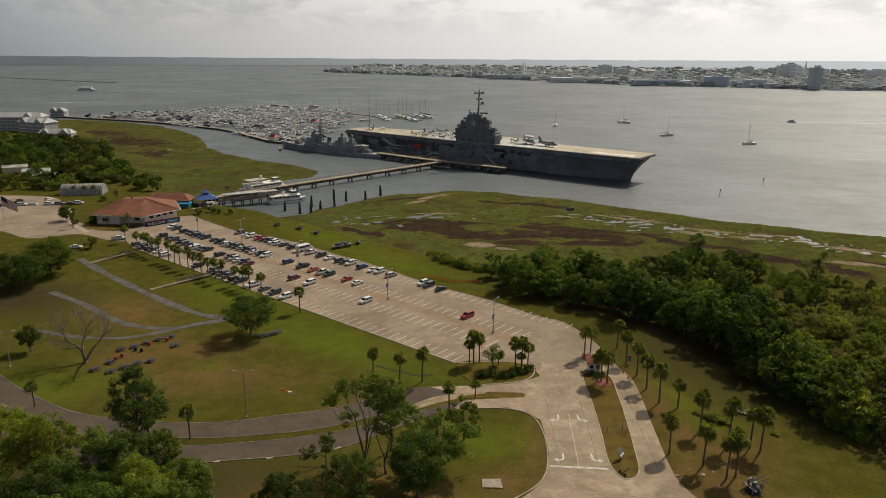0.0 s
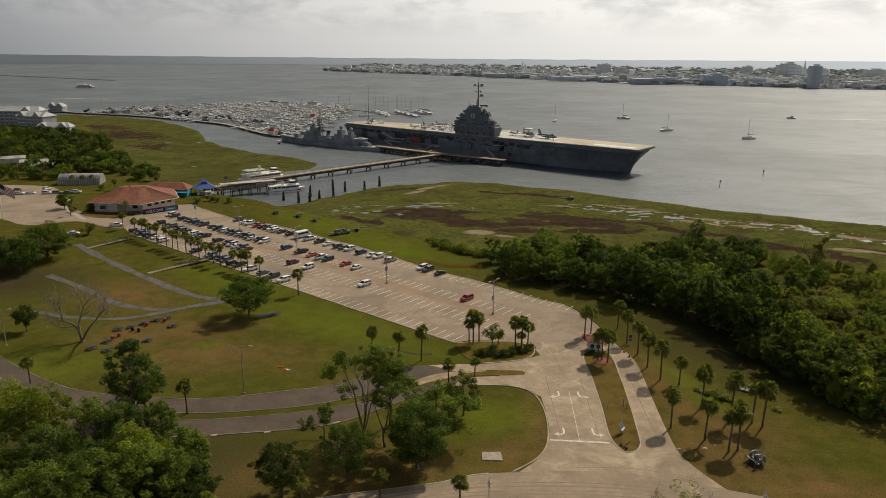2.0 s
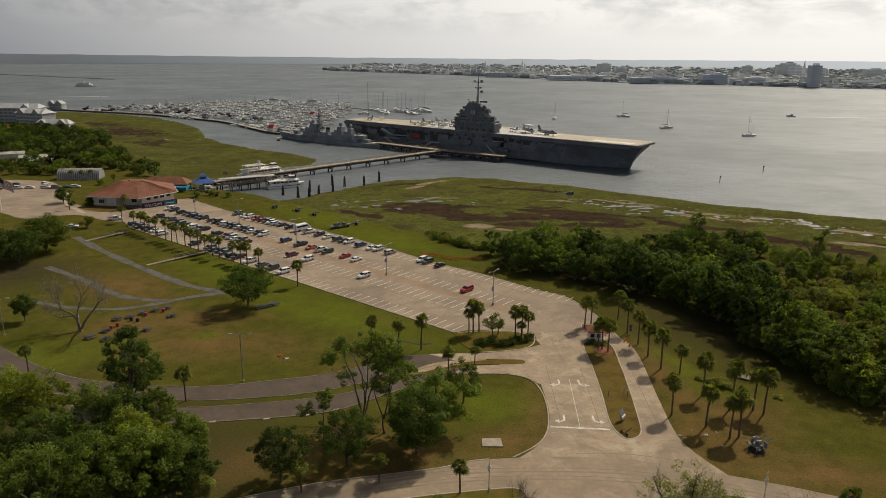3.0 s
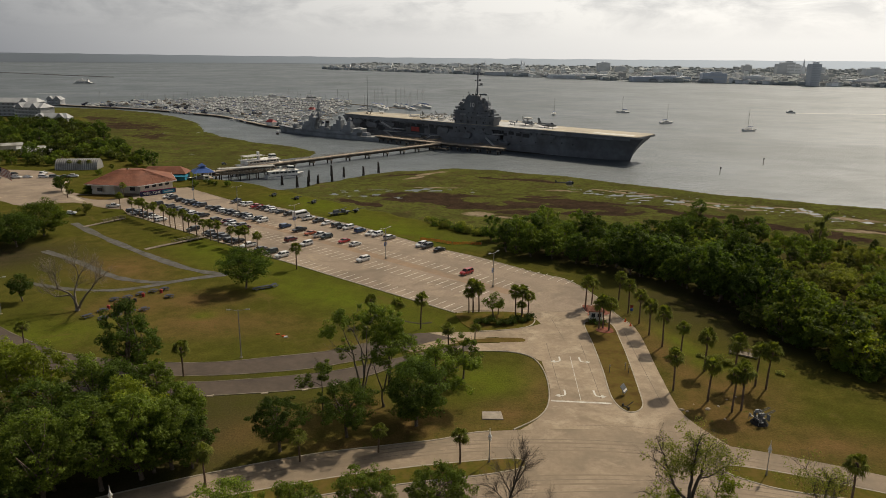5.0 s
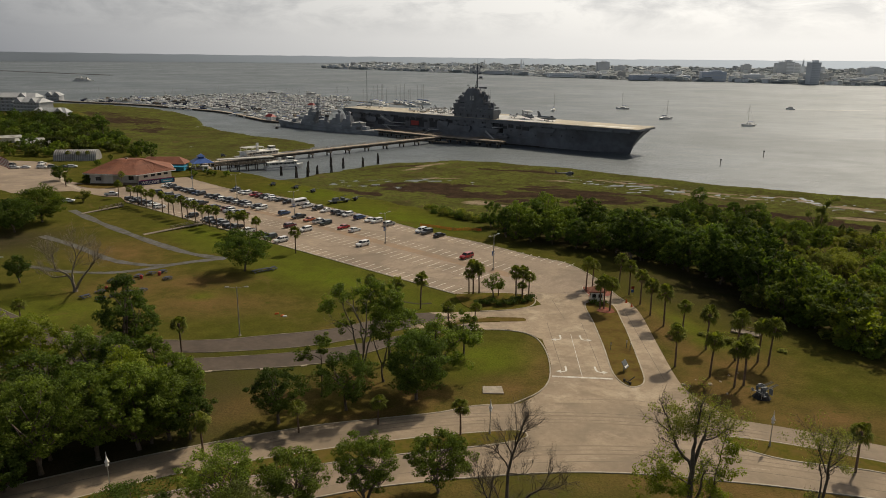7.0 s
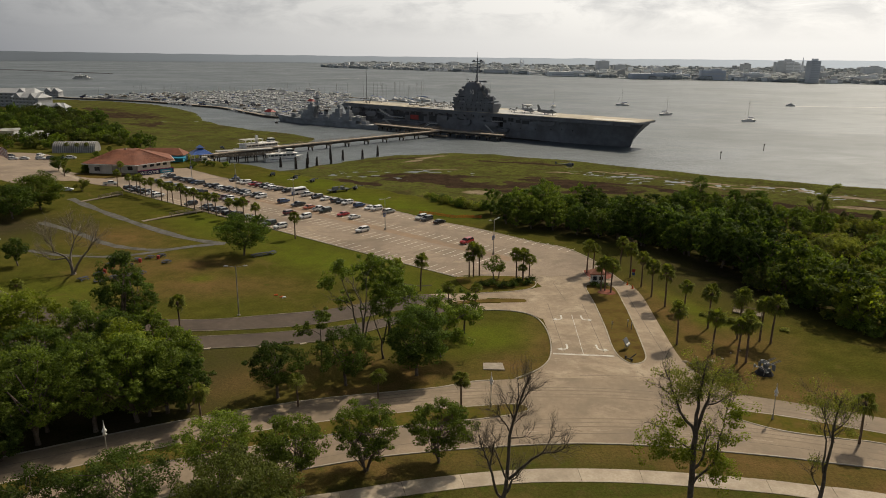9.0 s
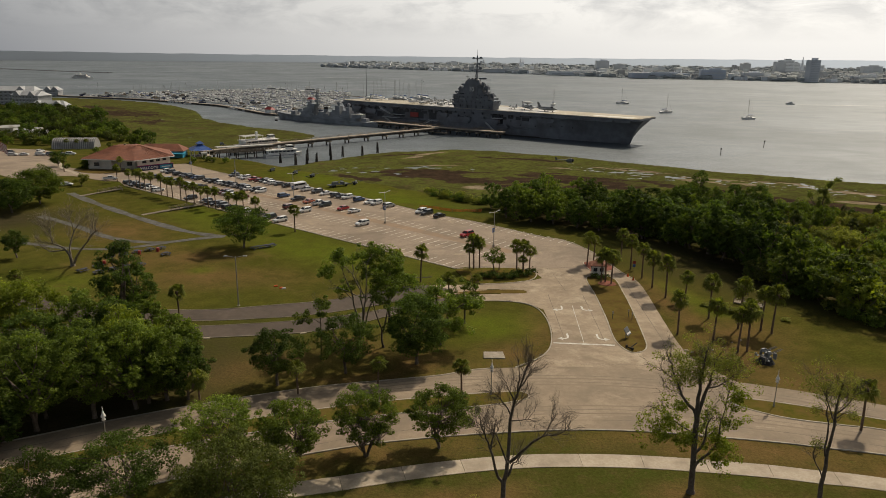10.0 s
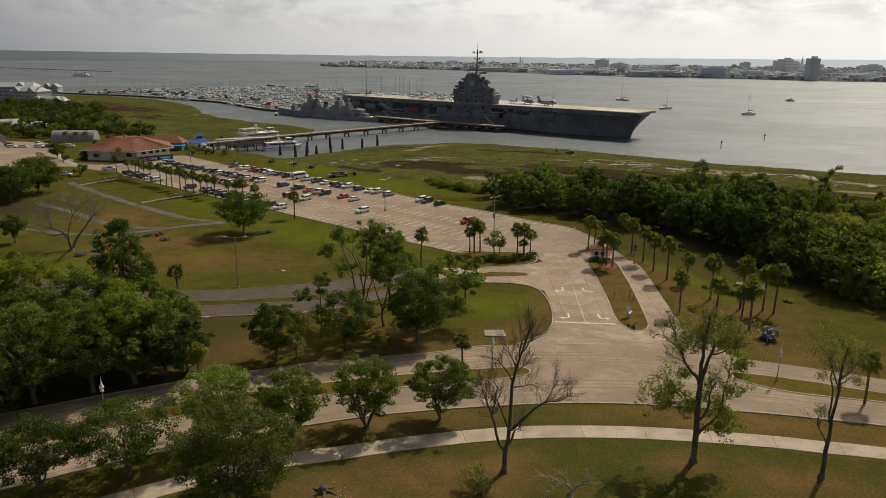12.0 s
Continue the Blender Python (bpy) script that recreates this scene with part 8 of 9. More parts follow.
ROT = math.degrees(math.atan2(PN.y, PN.x))
ROWS_OF_CARS = [
    (42.2, [(40.6, "kc"), (46.4, "gu"), (49.2, "wu"), (64.0, "su"), (70.4, "wu"), (73.4, "wc"), (79.2, "bu"), (85.8, "wu"), (88.8, "kc"), (91.8, "gu"), (97.4, "wc"), (102.6, "ku"), (108.8, "wp"), (120.6, "ku"), (126.4, "kc"),
            (129.6, "wu"), (133.0, "wu"), (136.2, "ku"), (139.2, "mc"), (142.6, "rp"), (148.4, "wu"), (151.4, "wc"), (157.4, "gu")]),
    (28.0, [(18.0, "ru"), (66.6, "wc"), (72.5, "rc"), (81.4, "nu"), (84.9, "wp"), (90.1, "oc"), (96.4, "kp"), (105.1, "bu"), (118.6, "wu"), (122.1, "ku"), (126.1, "wc"), (129.0, "gu"), (132.0, "ku"), (135.0, "sc"), (138.4, "kp"),
            (141.4, "gu"), (144.6, "wu"), (147.6, "kc"), (150.6, "ku"), (154.7, "gc"), (161.0, "ku"), (164.2, "bc"), (167.1, "ku"), (170.4, "gu"), (173.6, "kc"), (177.6, "ku"), (184.7, "ku"), (188.6, "wu")]),
    (17.0, [(51.0, "wu"), (79.1, "wu"), (87.7, "mu"), (114.4, "mc"), (117.6, "gu"), (120.8, "wc"), (124.0, "su"), (127.0, "mu"), (133.2, "ku"), (143.2, "kp"), (146.2, "gc"), (149.2, "wu"), (152.2, "wc"), (155.2, "kc"), (158.2, "gu"), (161.8, "ku"),
            (168.0, "gu"), (171.2, "kc"), (177.3, "ku")]),
    (2.8, [(73.7, "wu"), (79.7, "nu"), (85.4, "gc"), (91.8, "wp"), (99.0, "kp"), (102.2, "ku"), (107.0, "gu"), (110.2, "ku"), (113.4, "kc"), (116.4, "gu"), (125.9, "ku"), (149.1, "wu"), (155.3, "wc"), (158.4, "ku"), (161.4, "ku"), (165.3, "kp"),
           (168.4, "gu"), (172.0, "ku")]),
]
for w0, row in ROWS_OF_CARS:
    for i, (s, code) in enumerate(row):
        x, y = lotp(s, w0 + ((i * 7) % 5 - 2) * 0.12)
        park(x, y, ROT + (180 if (i * 5 + int(w0)) % 3 else 0) + (i % 3 - 1) * 1.5, code)
park(-139, 291, 20, "wp")
for x, y, r, c in ((-228, 356, 10, "kc"), (-219, 358, 8, "wu"), (-214, 359.5, 8, "wc"), (-206, 360, 10, "wu"), (-201, 361, 12, "gu"), (-225, 366, 90, "kp"), (-212, 371, 80, "wu"), (-236, 352, 20, "gc"), (-244, 343, 30, "ku"), (-240, 336, 30, "mc"), (-196, 362, 12, "kc"), (-192, 363, 12, "wu")):
    park(x, y, r, c, "cars on the forecourt")
park(-150, 277, 10, "wc", "cars on the forecourt")
for o in proto.values():
    for q in list(o.children_recursive) + [o]:
        bpy.data.objects.remove(q)
bus = thing("minibus", pose(*lotp(114.4, 43.4), 0.05, 0, 0, ROT), "white high-roofed minibus parked at the lot edge", "bus")
part("body", Build().loft([[(x, -1.1, 0.45), (x, -1.12, z), (x, -0.95, z + 0.25), (x, 0.95, z + 0.25), (x, 1.12, z), (x, 1.1, 0.45)] for x, z in ((-3.6, 2.5), (2.2, 2.5), (2.9, 1.4), (3.6, 1.1))]), PAINT["white"], bus)
part("window_glass", Build().box(-0.7, 0, 1.6, 5.4, 2.26, 0.7), M["glass"], bus)
for x in (-2.2, 2.4):
    for y in (-1, 1):
        part("wheel", Build().tube((x, y * 0.9, 0.42), (x, y * 1.13, 0.42), 0.42, n=10), M["rubber"], bus)
trailer = thing("equipment_trailer", pose(-42.6, 281.5, 0.05, 0, 0, 38), "dark green flatbed trailer with equipment parked on the lawn", "trailer")
part("flatbed", Build().box(0, 0, 0.8, 9, 2.4, 0.3), M["gun"], trailer)
part("load", Build().box(-1.5, 0, 1.1, 2.6, 1.6, 1.0, top=0.8).tube((-2.6, 0.4, 1.6), (3.6, 0.2, 2.6), 0.16, 0.10, 6).box(1.8, 0, 1.1, 1.2, 1.8, 0.8), M["gun"], trailer, "dark machinery")
for x in (-3, -2, 3):
    for y in (-1, 1):
        part("wheel", Build().tube((x, y * 1.0, 0.45), (x, y * 1.25, 0.45), 0.45, n=10), M["rubber"], trailer)

# ---- lamps ----
def lot_lamp(m, h, sign=True):
    t = thing("street_lamp", m, "tall grey twin-arm lamp post in the parking lot" if sign else "tall grey twin-arm lamp post on the lawn", "street lamp", "lot lamps" if sign else "lawn lamps")
    part("base", Build().tube((0, 0, 0), (0, 0, 0.7 if sign else 0.15), 0.34, n=10), M["kerb"], t)
    part("pole", Build().tube((0, 0, 0.1), (0, 0, h), 0.13, 0.08, 8), M["lamp_metal"], t)
    for s in (-1, 1):
        arm = part("arm", Build().tube((0, 0, h - 0.3), (s * 1.6, 0, h), 0.05, n=6), M["lamp_metal"], t)
        part("lamp_head", Build().box(s * 2.0, 0, h - 0.06, 0.9, 0.36, 0.16, top=0.8), M["lamp_metal"], arm)
    if sign:
        part("sign_board", Build().box(0, 0.16, h * 0.42, 1.1, 0.06, 1.2), M["blue"], t, "blue row sign with unreadable white bars")
        part("sign_bar", Build().box(0, 0.10, h * 0.42 + 0.7, 0.7, 0.05, 0.16).box(0, 0.10, h * 0.42 + 0.35, 0.8, 0.05, 0.12), M["white"], t)
    return t


for s, w0 in ((4.9, 23.2), (47.5, 23.4), (97.0, 26.6), (143.0, 33.5), (176.3, 33.5)):
    lot_lamp(pose(*lotp(s, w0), 0.05, 0, 0, ROT), 10.2)
lot_lamp(pose(-43.5, 140.6, 0, 0, 0, 5), 11.0, False), lot_lamp(pose(-110.2, 165.2, 0, 0, 0, 10), 9.6, False)
for x, y in ((-45.6, 84.3), (7.6, 100.8), (51.1, 97.9)):
    t = thing("ornate_lamp", pose(x, y, 0.125), "white ornate lamp post with a bell shade on the median", "street lamp", "ornate lamps")
    part("base", Build().tube((0, 0, 0), (0, 0, 0.9), 0.17, 0.11, 10), M["lamp_metal"], t)
    part("pole", Build().tube((0, 0, 0.8), (0, 0, 4.55), 0.075, 0.06, 8), M["lamp_metal"], t)
    part("shade", Build().loft([[(r * math.cos(a), r * math.sin(a), z) for a in [i * math.pi / 5 for i in range(10)]] for r, z in ((0.34, 4.5), (0.29, 4.7), (0.14, 5.0), (0.10, 5.3))]), M["white"], t, "white bell-shaped shade", smooth=True)
    part("lower_shade", Build().loft([[(r * math.cos(a), r * math.sin(a), z) for a in [i * math.pi / 5 for i in range(10)]] for r, z in ((0.27, 4.0), (0.24, 4.15), (0.11, 4.38), (0.07, 4.5))]), M["white"], t, smooth=True)
    part("finial", Build().tube((0, 0, 5.3), (0, 0, 6.1), 0.07, 0.02, 8), M["white"], t)

# ---- toll booth and entrance clutter ----
booth = thing("toll_booth", pose(37.9, 165.4, 0.17, 0, 0, -4), "small white toll booth with a tan hipped roof on the island", "booth")
part("wall", Build().box(0, 0, 0, 3.0, 2.6, 2.5), M["white"], booth)
part("roof", Build().loft([[(-2.0, -1.8, 2.5), (2.0, -1.8, 2.5), (2.0, 1.8, 2.5), (-2.0, 1.8, 2.5)], [(-2.0, -1.8, 2.68), (2.0, -1.8, 2.68), (2.0, 1.8, 2.68), (-2.0, 1.8, 2.68)], [(-0.3, -0.2, 3.7), (0.3, -0.2, 3.7), (0.3, 0.2, 3.7), (-0.3, 0.2, 3.7)]]), M["terracotta"], booth, "red-brown hipped roof")
for x in (-0.75, 0.75):
    part("window", Build().box(x, -1.31, 1.1, 0.9, 0.06, 0.9), M["glass"], booth)
for y in (-0.6, 0.6):
    part("side_window", Build().box(-1.51, y, 1.1, 0.06, 0.8, 0.9).box(1.51, y, 1.1, 0.06, 0.8, 0.9), M["glass"], booth)
single("mulch_bed", Build().slab(curve([(36.6, 158.4), (38.4, 160.4), (40.4, 159.4), (40.6, 157.2), (39.2, 156.4), (37.2, 157.0)], 4, True), 0.1, 0.19), M["mulch"], "red mulch round the palms by the booth", "planting bed", kind="structure")
for x, y, r in ((44.6, 119.2, 0.5), (45.4, 118.6, 0.35), (49.6, 119.5, 0.6), (52.0, 120.7, 0.3), (54.6, 123.4, 0.25), (47.6, 121.4, 0.2), (51.4, 115.8, 0.3), (56.8, 124.6, 0.25)):
    k = Build().loft([[(r * q * math.cos(a) * (1 + 0.3 * math.sin(2 * a + x)), r * q * 0.7 * math.sin(a), z * r) for a in [i * math.pi / 4 for i in range(8)]] for q, z in ((1.0, -0.1), (0.95, 0.25), (0.5, 0.5))])
    single("pale_rock", k, M["walk"], "pale broken stone lying under the palms", "rock", "pale rocks", at=pose(x, y, 0, 0, 0, x * 40))
for x, y in ((45.1, 164.2), (45.7, 161.4), (37.0, 168.6)):
    c = thing("traffic_cone", pose(x, y, 0.06), "red-orange traffic cone on the exit lane", "traffic cone", "traffic cones")
    part("cone", Build().tube((0, 0, 0.04), (0, 0, 0.9), 0.24, 0.05, 10), M["orange"], c)
    part("base", Build().box(0, 0, 0, 0.55, 0.55, 0.05), M["orange"], c)
stop = thing("road_sign", pose(47.9, 169.6, 0, 0, 0, 0), "red and blue sign boards on a post by the exit lane", "sign")
part("post", Build().tube((0, 0, 0), (0, 0, 2.4), 0.05, n=6), M["lamp_metal"], stop)
part("sign_plate", Build().box(0, -0.08, 1.7, 0.8, 0.05, 0.8), M["red"], stop)
part("lower_plate", Build().box(0, -0.08, 0.9, 0.7, 0.05, 0.7), M["blue"], stop)
board = thing("information_board", pose(35.5, 124.6, 0.12, 0, 0, 55), "slanted blue and white information board on the island", "sign")
part("panel", Build().add([(-0.9, 0, 0.7), (0.9, 0, 0.7), (0.9, 0.9, 2.0), (-0.9, 0.9, 2.0), (-0.9, 0.1, 0.65), (0.9, 0.1, 0.65), (0.9, 1.0, 1.95), (-0.9, 1.0, 1.95)], [(0, 1, 2, 3), (7, 6, 5, 4), (0, 4, 5, 1), (1, 5, 6, 2), (2, 6, 7, 3), (3, 7, 4, 0)]), M["gun"], board)
part("panel_stripe", Build().add([(-0.8, 0.1, 0.89), (0.8, 0.1, 0.89), (0.8, 0.3, 1.18), (-0.8, 0.3, 1.18)], [(0, 1, 2, 3)]), M["white"], board)
for x in (-0.7, 0.7):
    part("leg", Build().tube((x, 0.5, 0), (x, 0.5, 1.3), 0.06, n=6), M["gun"], board)
for x, y in ((34.6, 134.8), (38.1, 135.9), (38.5, 134.5)):
    b = thing("marker_post", pose(x, y, 0.125), "slim grey marker post on the traffic island", "post", "marker posts")
    part("post", Build().tube((0, 0, 0), (0, 0, 1.7), 0.06, n=6), M["gun"], b)
    part("plate", Build().box(0, -0.05, 1.2, 0.25, 0.04, 0.5), M["lamp_metal"], b)
anchor = thing("old_anchor", pose(35.0, 119.9, 0.08, 0, 0, 30), "dark iron anchor displayed at the island's tip", "anchor")
part("shank", Build().tube((-0.9, 0, 0.2), (0.9, 0, 0.9), 0.09, n=6), M["boot"], anchor)
part("arms", Build().tube((-0.9, -0.7, 0.3), (-0.9, 0.7, 0.3), 0.1, n=6).box(-0.9, -0.75, 0.1, 0.3, 0.3, 0.5).box(-0.9, 0.75, 0.1, 0.3, 0.3, 0.5), M["boot"], anchor)
single("concrete_pad", Build().slab([(7.2, 114.8), (11.0, 114.7), (10.8, 117.6), (7.3, 117.5)], -0.1, 0.16), M["concrete_pad"], "low square concrete pad in the grass", "concrete pad")
gun = thing("gun_mount", pose(57.1, 114.6, 0, 0, 0, 20) @ Matrix.Diagonal((0.85, 0.85, 0.9, 1)), "grey quadruple naval gun mount displayed on the grass", "gun")
part("base", Build().tube((0, 0, 0), (0, 0, 0.7), 1.9, 1.3, 12), M["boot"], gun)
part("carriage", Build().box(0, 0, 0.7, 1.5, 2.0, 0.6, top=0.9).box(-0.5, -1.0, 1.3, 0.5, 0.3, 0.9).box(-0.5, 1.0, 1.3, 0.5, 0.3, 0.9).box(0.1, 0, 1.3, 0.9, 0.4, 0.8), M["gun"], gun)
for y in (-1.2, 1.2):
    part("shield", Build().box(1.1, y, 0.9, 0.1, 0.9, 1.3), M["destroyer"], gun)
for y in (-1.5, 1.5):
    part("seat", Build().box(-0.9, y, 0.9, 0.6, 0.5, 0.15).box(-1.2, y, 1.0, 0.1, 0.5, 0.6), M["destroyer"], gun)
    part("ammunition_rack", Build().box(-0.2, y * 0.55, 1.9, 0.7, 0.35, 0.7), M["destroyer"], gun)
for y in (-0.9, -0.5, 0.5, 0.9):
    part("barrel", Build().tube((0.2, y, 1.9), (3.2, y, 2.6), 0.09, 0.06, 6), M["gun"], gun)
part("railing", Build().tube((-1.6, -1.5, 1.6), (-1.6, 1.5, 1.6), 0.05, n=5).tube((-1.6, -1.5, 0.4), (-1.6, -1.5, 1.6), 0.05, n=5).tube((-1.6, 1.5, 0.4), (-1.6, 1.5, 1.6), 0.05, n=5), M["lamp_metal"], gun)
fb = thing("footbridge", pose(66.5, 144.6, 0, 0, 0, -32), "small grey wooden footbridge over the ditch by the wood", "footbridge")
for k in range(12):
    part("plank", Build().box(-2.75 + k * 0.5, 0, 0.30, 0.46, 2.0, 0.10), M["wood"], fb)
for y in (-0.95, 0.95):
    part("rail", Build().box(0, y, 1.2, 6, 0.1, 0.1).box(0, y, 0.2, 6, 0.15, 0.12), M["wood"], fb)
    for x in (-2.9, -1, 1, 2.9):
        part("rail_post", Build().box(x, y, -0.1, 0.12, 0.12, 1.35), M["wood"], fb)
stump = thing("tree_stump", pose(-13.6, 68.4, 0, 0, 0, 25), "pale splintered tree stump with dark spreading roots", "stump")
rg = [(0.62, 0.02), (0.46, 0.3), (0.40, 0.62)]
part("bole", Build().loft([[(r * math.cos(a) * (1 + 0.18 * math.sin(3 * a + z)), r * math.sin(a) * (1 + 0.12 * math.cos(5 * a)), z) for a in [i * math.pi / 6 for i in range(12)]] for r, z in rg]), M["bark"], stump)
part("broken_top", Build().loft([[(0.39 * math.cos(a), 0.39 * math.sin(a), 0.6) for a in [i * math.pi / 6 for i in range(12)]], [(0.34 * math.cos(a) + 0.05, 0.34 * math.sin(a), 0.85 + 0.28 * math.sin(2.3 * a) + 0.2 * math.cos(5 * a)) for a in [i * math.pi / 6 for i in range(12)]]]), M["bark_pale"], stump, "fresh pale splintered wood")
for k, (a, l) in enumerate(((0.2, 1.7), (1.3, 1.2), (2.4, 1.6), (3.4, 1.9), (4.4, 1.3), (5.5, 2.1))):
    part("root", Build().tube((0.35 * math.cos(a), 0.35 * math.sin(a), 0.28), (0.8 * math.cos(a + 0.1), 0.8 * math.sin(a + 0.1), 0.12), 0.17, 0.12, 6).tube((0.8 * math.cos(a + 0.1), 0.8 * math.sin(a + 0.1), 0.12), (l * math.cos(a - 0.1), l * math.sin(a - 0.1), -0.02), 0.12, 0.04, 6), M["bark"], stump)
chips = thing("wood_chips", pose(-13.0, 67.6, 0), "pale wood chips scattered round the stump", "wood chips", kind="stuff")
cb = Build()
crng = random.Random(5)
for k in range(46):
    a, r = crng.uniform(0, 6.28), abs(crng.gauss(0, 1.6)) + 0.5
    cb.box(r * math.cos(a) + 0.3, r * 0.8 * math.sin(a), 0.0, crng.uniform(0.06, 0.2), crng.uniform(0.04, 0.09), 0.05, k * 50)
part("chip_scatter", cb, M["bark_pale"], chips)
of = thing("orange_fence", pose(0, 0, 0), "orange mesh barrier fence across the grass at the wood", "fence")
fl = curve([(-8.5, 242), (-3, 240), (3, 236.2), (8, 236.6), (13, 236.2)], 4)
mesh = Build()
for k in range(6):
    mesh.band(fl, 0.03, 0.12 + 0.17 * k, 0.18 + 0.17 * k)
for a, b in zip(fl[:-1], fl[1:]):
    for u in (0.0, 0.25, 0.5, 0.75):
        p = Vector(a).lerp(Vector(b), u)
        mesh.tube((p.x, p.y, 0.1), (p.x, p.y, 1.05), 0.025, n=4)
part("mesh", mesh, M["orange"], of)
for p in fl[::4]:
    part("stake", Build().tube((*p, 0), (*p, 1.3), 0.03, n=5), M["gun"], of)
for x, y, kx in ((-66, 311, 0.7), (-77.7, 317.5, 0.75), (-57, 303, 0.6), (-36.5, 286.5, 0.6), (-128, 409, 0.7)):
    c = thing("field_gun", pose(x, y, 0, 0, 0, 30 + x), "dark wheeled field gun displayed on the lawn", "gun", "lawn guns")
    part("carriage", Build().box(0, 0, 0.6, 2.2, 1.0, 0.5).tube((-0.8, 0, 0.7), (-3.2, 0.6, 0.1), 0.12, n=6).tube((-0.8, 0, 0.7), (-3.2, -0.6, 0.1), 0.12, n=6), M["gun"], c)
    part("barrel", Build().tube((-0.6, 0, 1.3), (3.4, 0, 1.9), 0.14, 0.10, 8), M["gun"], c)
    part("shield", Build().box(0.5, 0, 0.5, 0.08, 1.9, 1.3), M["destroyer"], c)
    for y2 in (-1, 1):
        part("wheel", Build().tube((0, y2 * 0.75, 0.6), (0, y2 * 0.95, 0.6), 0.6, n=12), M["rubber"], c)

# ---- picnic ground ----
for i, (x, y) in enumerate(((-86, 167.7), (-83.4, 162.3), (-81.1, 164.9), (-78.8, 167.2), (-76, 168.9), (-86.8, 176), (-84.1, 177.9), (-81.8, 180.7), (-79.4, 183.1), (-76.9, 184.8), (-73.4, 178.9), (-87.8, 163.4), (-51.5, 185.8), (-49.6, 187.2), (-47.8, 188.6))):
    long_table = i > 10
    t = thing("picnic_table", pose(x, y, 0, 0, 0, 35 + (i * 31) % 40), "long grey-blue plastic picnic table with two benches" if long_table else "round grey-blue plastic picnic table with four curved benches", "picnic table", "picnic tables")
    if long_table:
        part("tabletop", Build().box(0, 0, 0.70, 2.4, 1.0, 0.08), M["picnic"], t)
        for s in (-1, 1):
            part("bench", Build().box(0, s * 0.95, 0.42, 2.4, 0.32, 0.07), M["picnic"], t)
            part("leg_frame", Build().tube((s * 0.85, -0.95, 0.02), (s * 0.85, -0.2, 0.7), 0.06, n=5).tube((s * 0.85, 0.95, 0.02), (s * 0.85, 0.2, 0.7), 0.06, n=5).box(s * 0.85, 0, 0.36, 0.08, 2.1, 0.08), M["gun"], t)
        continue
    part("tabletop", Build().tube((0, 0, 0.70), (0, 0, 0.77), 0.78, 0.78, 12), M["picnic"], t)
    part("pedestal", Build().tube((0, 0, 0), (0, 0, 0.7), 0.16, 0.12, 8), M["gun"], t)
    for k in range(4):
        a0 = math.pi / 2 * k
        arc = [(1.2 * math.cos(a0 + radians(u)), 1.2 * math.sin(a0 + radians(u))) for u in (-30, -15, 0, 15, 30)]
        part("bench", Build().band(arc, 0.36, 0.41, 0.47), M["picnic"], t)
        part("leg_frame", Build().tube((0, 0, 0.30), (1.2 * math.cos(a0), 1.2 * math.sin(a0), 0.40), 0.05, n=5).tube((1.2 * math.cos(a0), 1.2 * math.sin(a0), 0), (1.2 * math.cos(a0), 1.2 * math.sin(a0), 0.42), 0.06, n=5), M["gun"], t)
for x, y, mm in ((-84.6, 171.5, "red"), (-85.4, 169.6, "red"), (-80.5, 179.2, "red"), (-76.9, 182.4, "red"), (-82.8, 175.6, "boot"), (-80.9, 175.0, "boot")):
    t = thing("litter_drum", pose(x, y, 0), ("red" if mm == "red" else "black") + " litter drum standing among the picnic tables", "drum", "litter drums")
    part("body", Build().tube((0, 0, 0), (0, 0, 0.95), 0.40, 0.42, 12), M[mm], t)
    part("lid", Build().tube((0, 0, 0.95), (0, 0, 1.08), 0.44, 0.2, 12), M[mm], t)
for x, y, mm in ((-38.6, 153.8, "orange"), (-37.0, 152.6, "orange"), (-36.4, 152.2, "white")):
    single("lawn_marker", Build().box(x, y, 0, 1.0, 0.5, 0.25, 20, 0.8), M[mm], "small bright plastic marker lying on the lawn", "marker", "lawn markers")
for a, b in (((-134.5, 256.4), (-124.6, 268.6)), ((-99.2, 226.2), (-84.2, 241.4))):
    t = thing("boardwalk_ramp", pose(0, 0, 0), "grey wooden ramp from the parking lot down to the lawn", "ramp", "boardwalk ramps")
    A, B = Vector(a), Vector(b)
    d = (B - A).normalized(); sd = Vector((-d.y, d.x))
    part("deck", Build().add([(*(A - sd * 0.9), 0.08), (*(A + sd * 0.9), 0.08), (*(B + sd * 0.9), 0.75), (*(B - sd * 0.9), 0.75), (*(A - sd * 0.9), -0.1), (*(A + sd * 0.9), -0.1), (*(B + sd * 0.9), 0.55), (*(B - sd * 0.9), 0.55)],
                             [(0, 3, 2, 1), (4, 5, 6, 7), (0, 1, 5, 4), (1, 2, 6, 5), (2, 3, 7, 6), (3, 0, 4, 7)]), M["wood"], t)
    for s in (-1, 1):
        m0 = A.lerp(B, 0.45) + sd * s * 0.85
        e = B + sd * s * 0.85
        part("rail", Build().tube((*m0, 1.25), (*e, 1.75), 0.07, n=5).tube((*m0, 0.8), (*e, 1.3), 0.05, n=5), M["wood"], t)
        for k in range(5):
            q = m0.lerp(e, k / 4)
            part("rail_post", Build().box(q.x, q.y, -0.1, 0.12, 0.12, 1.4 + 0.12 * k), M["wood"], t)

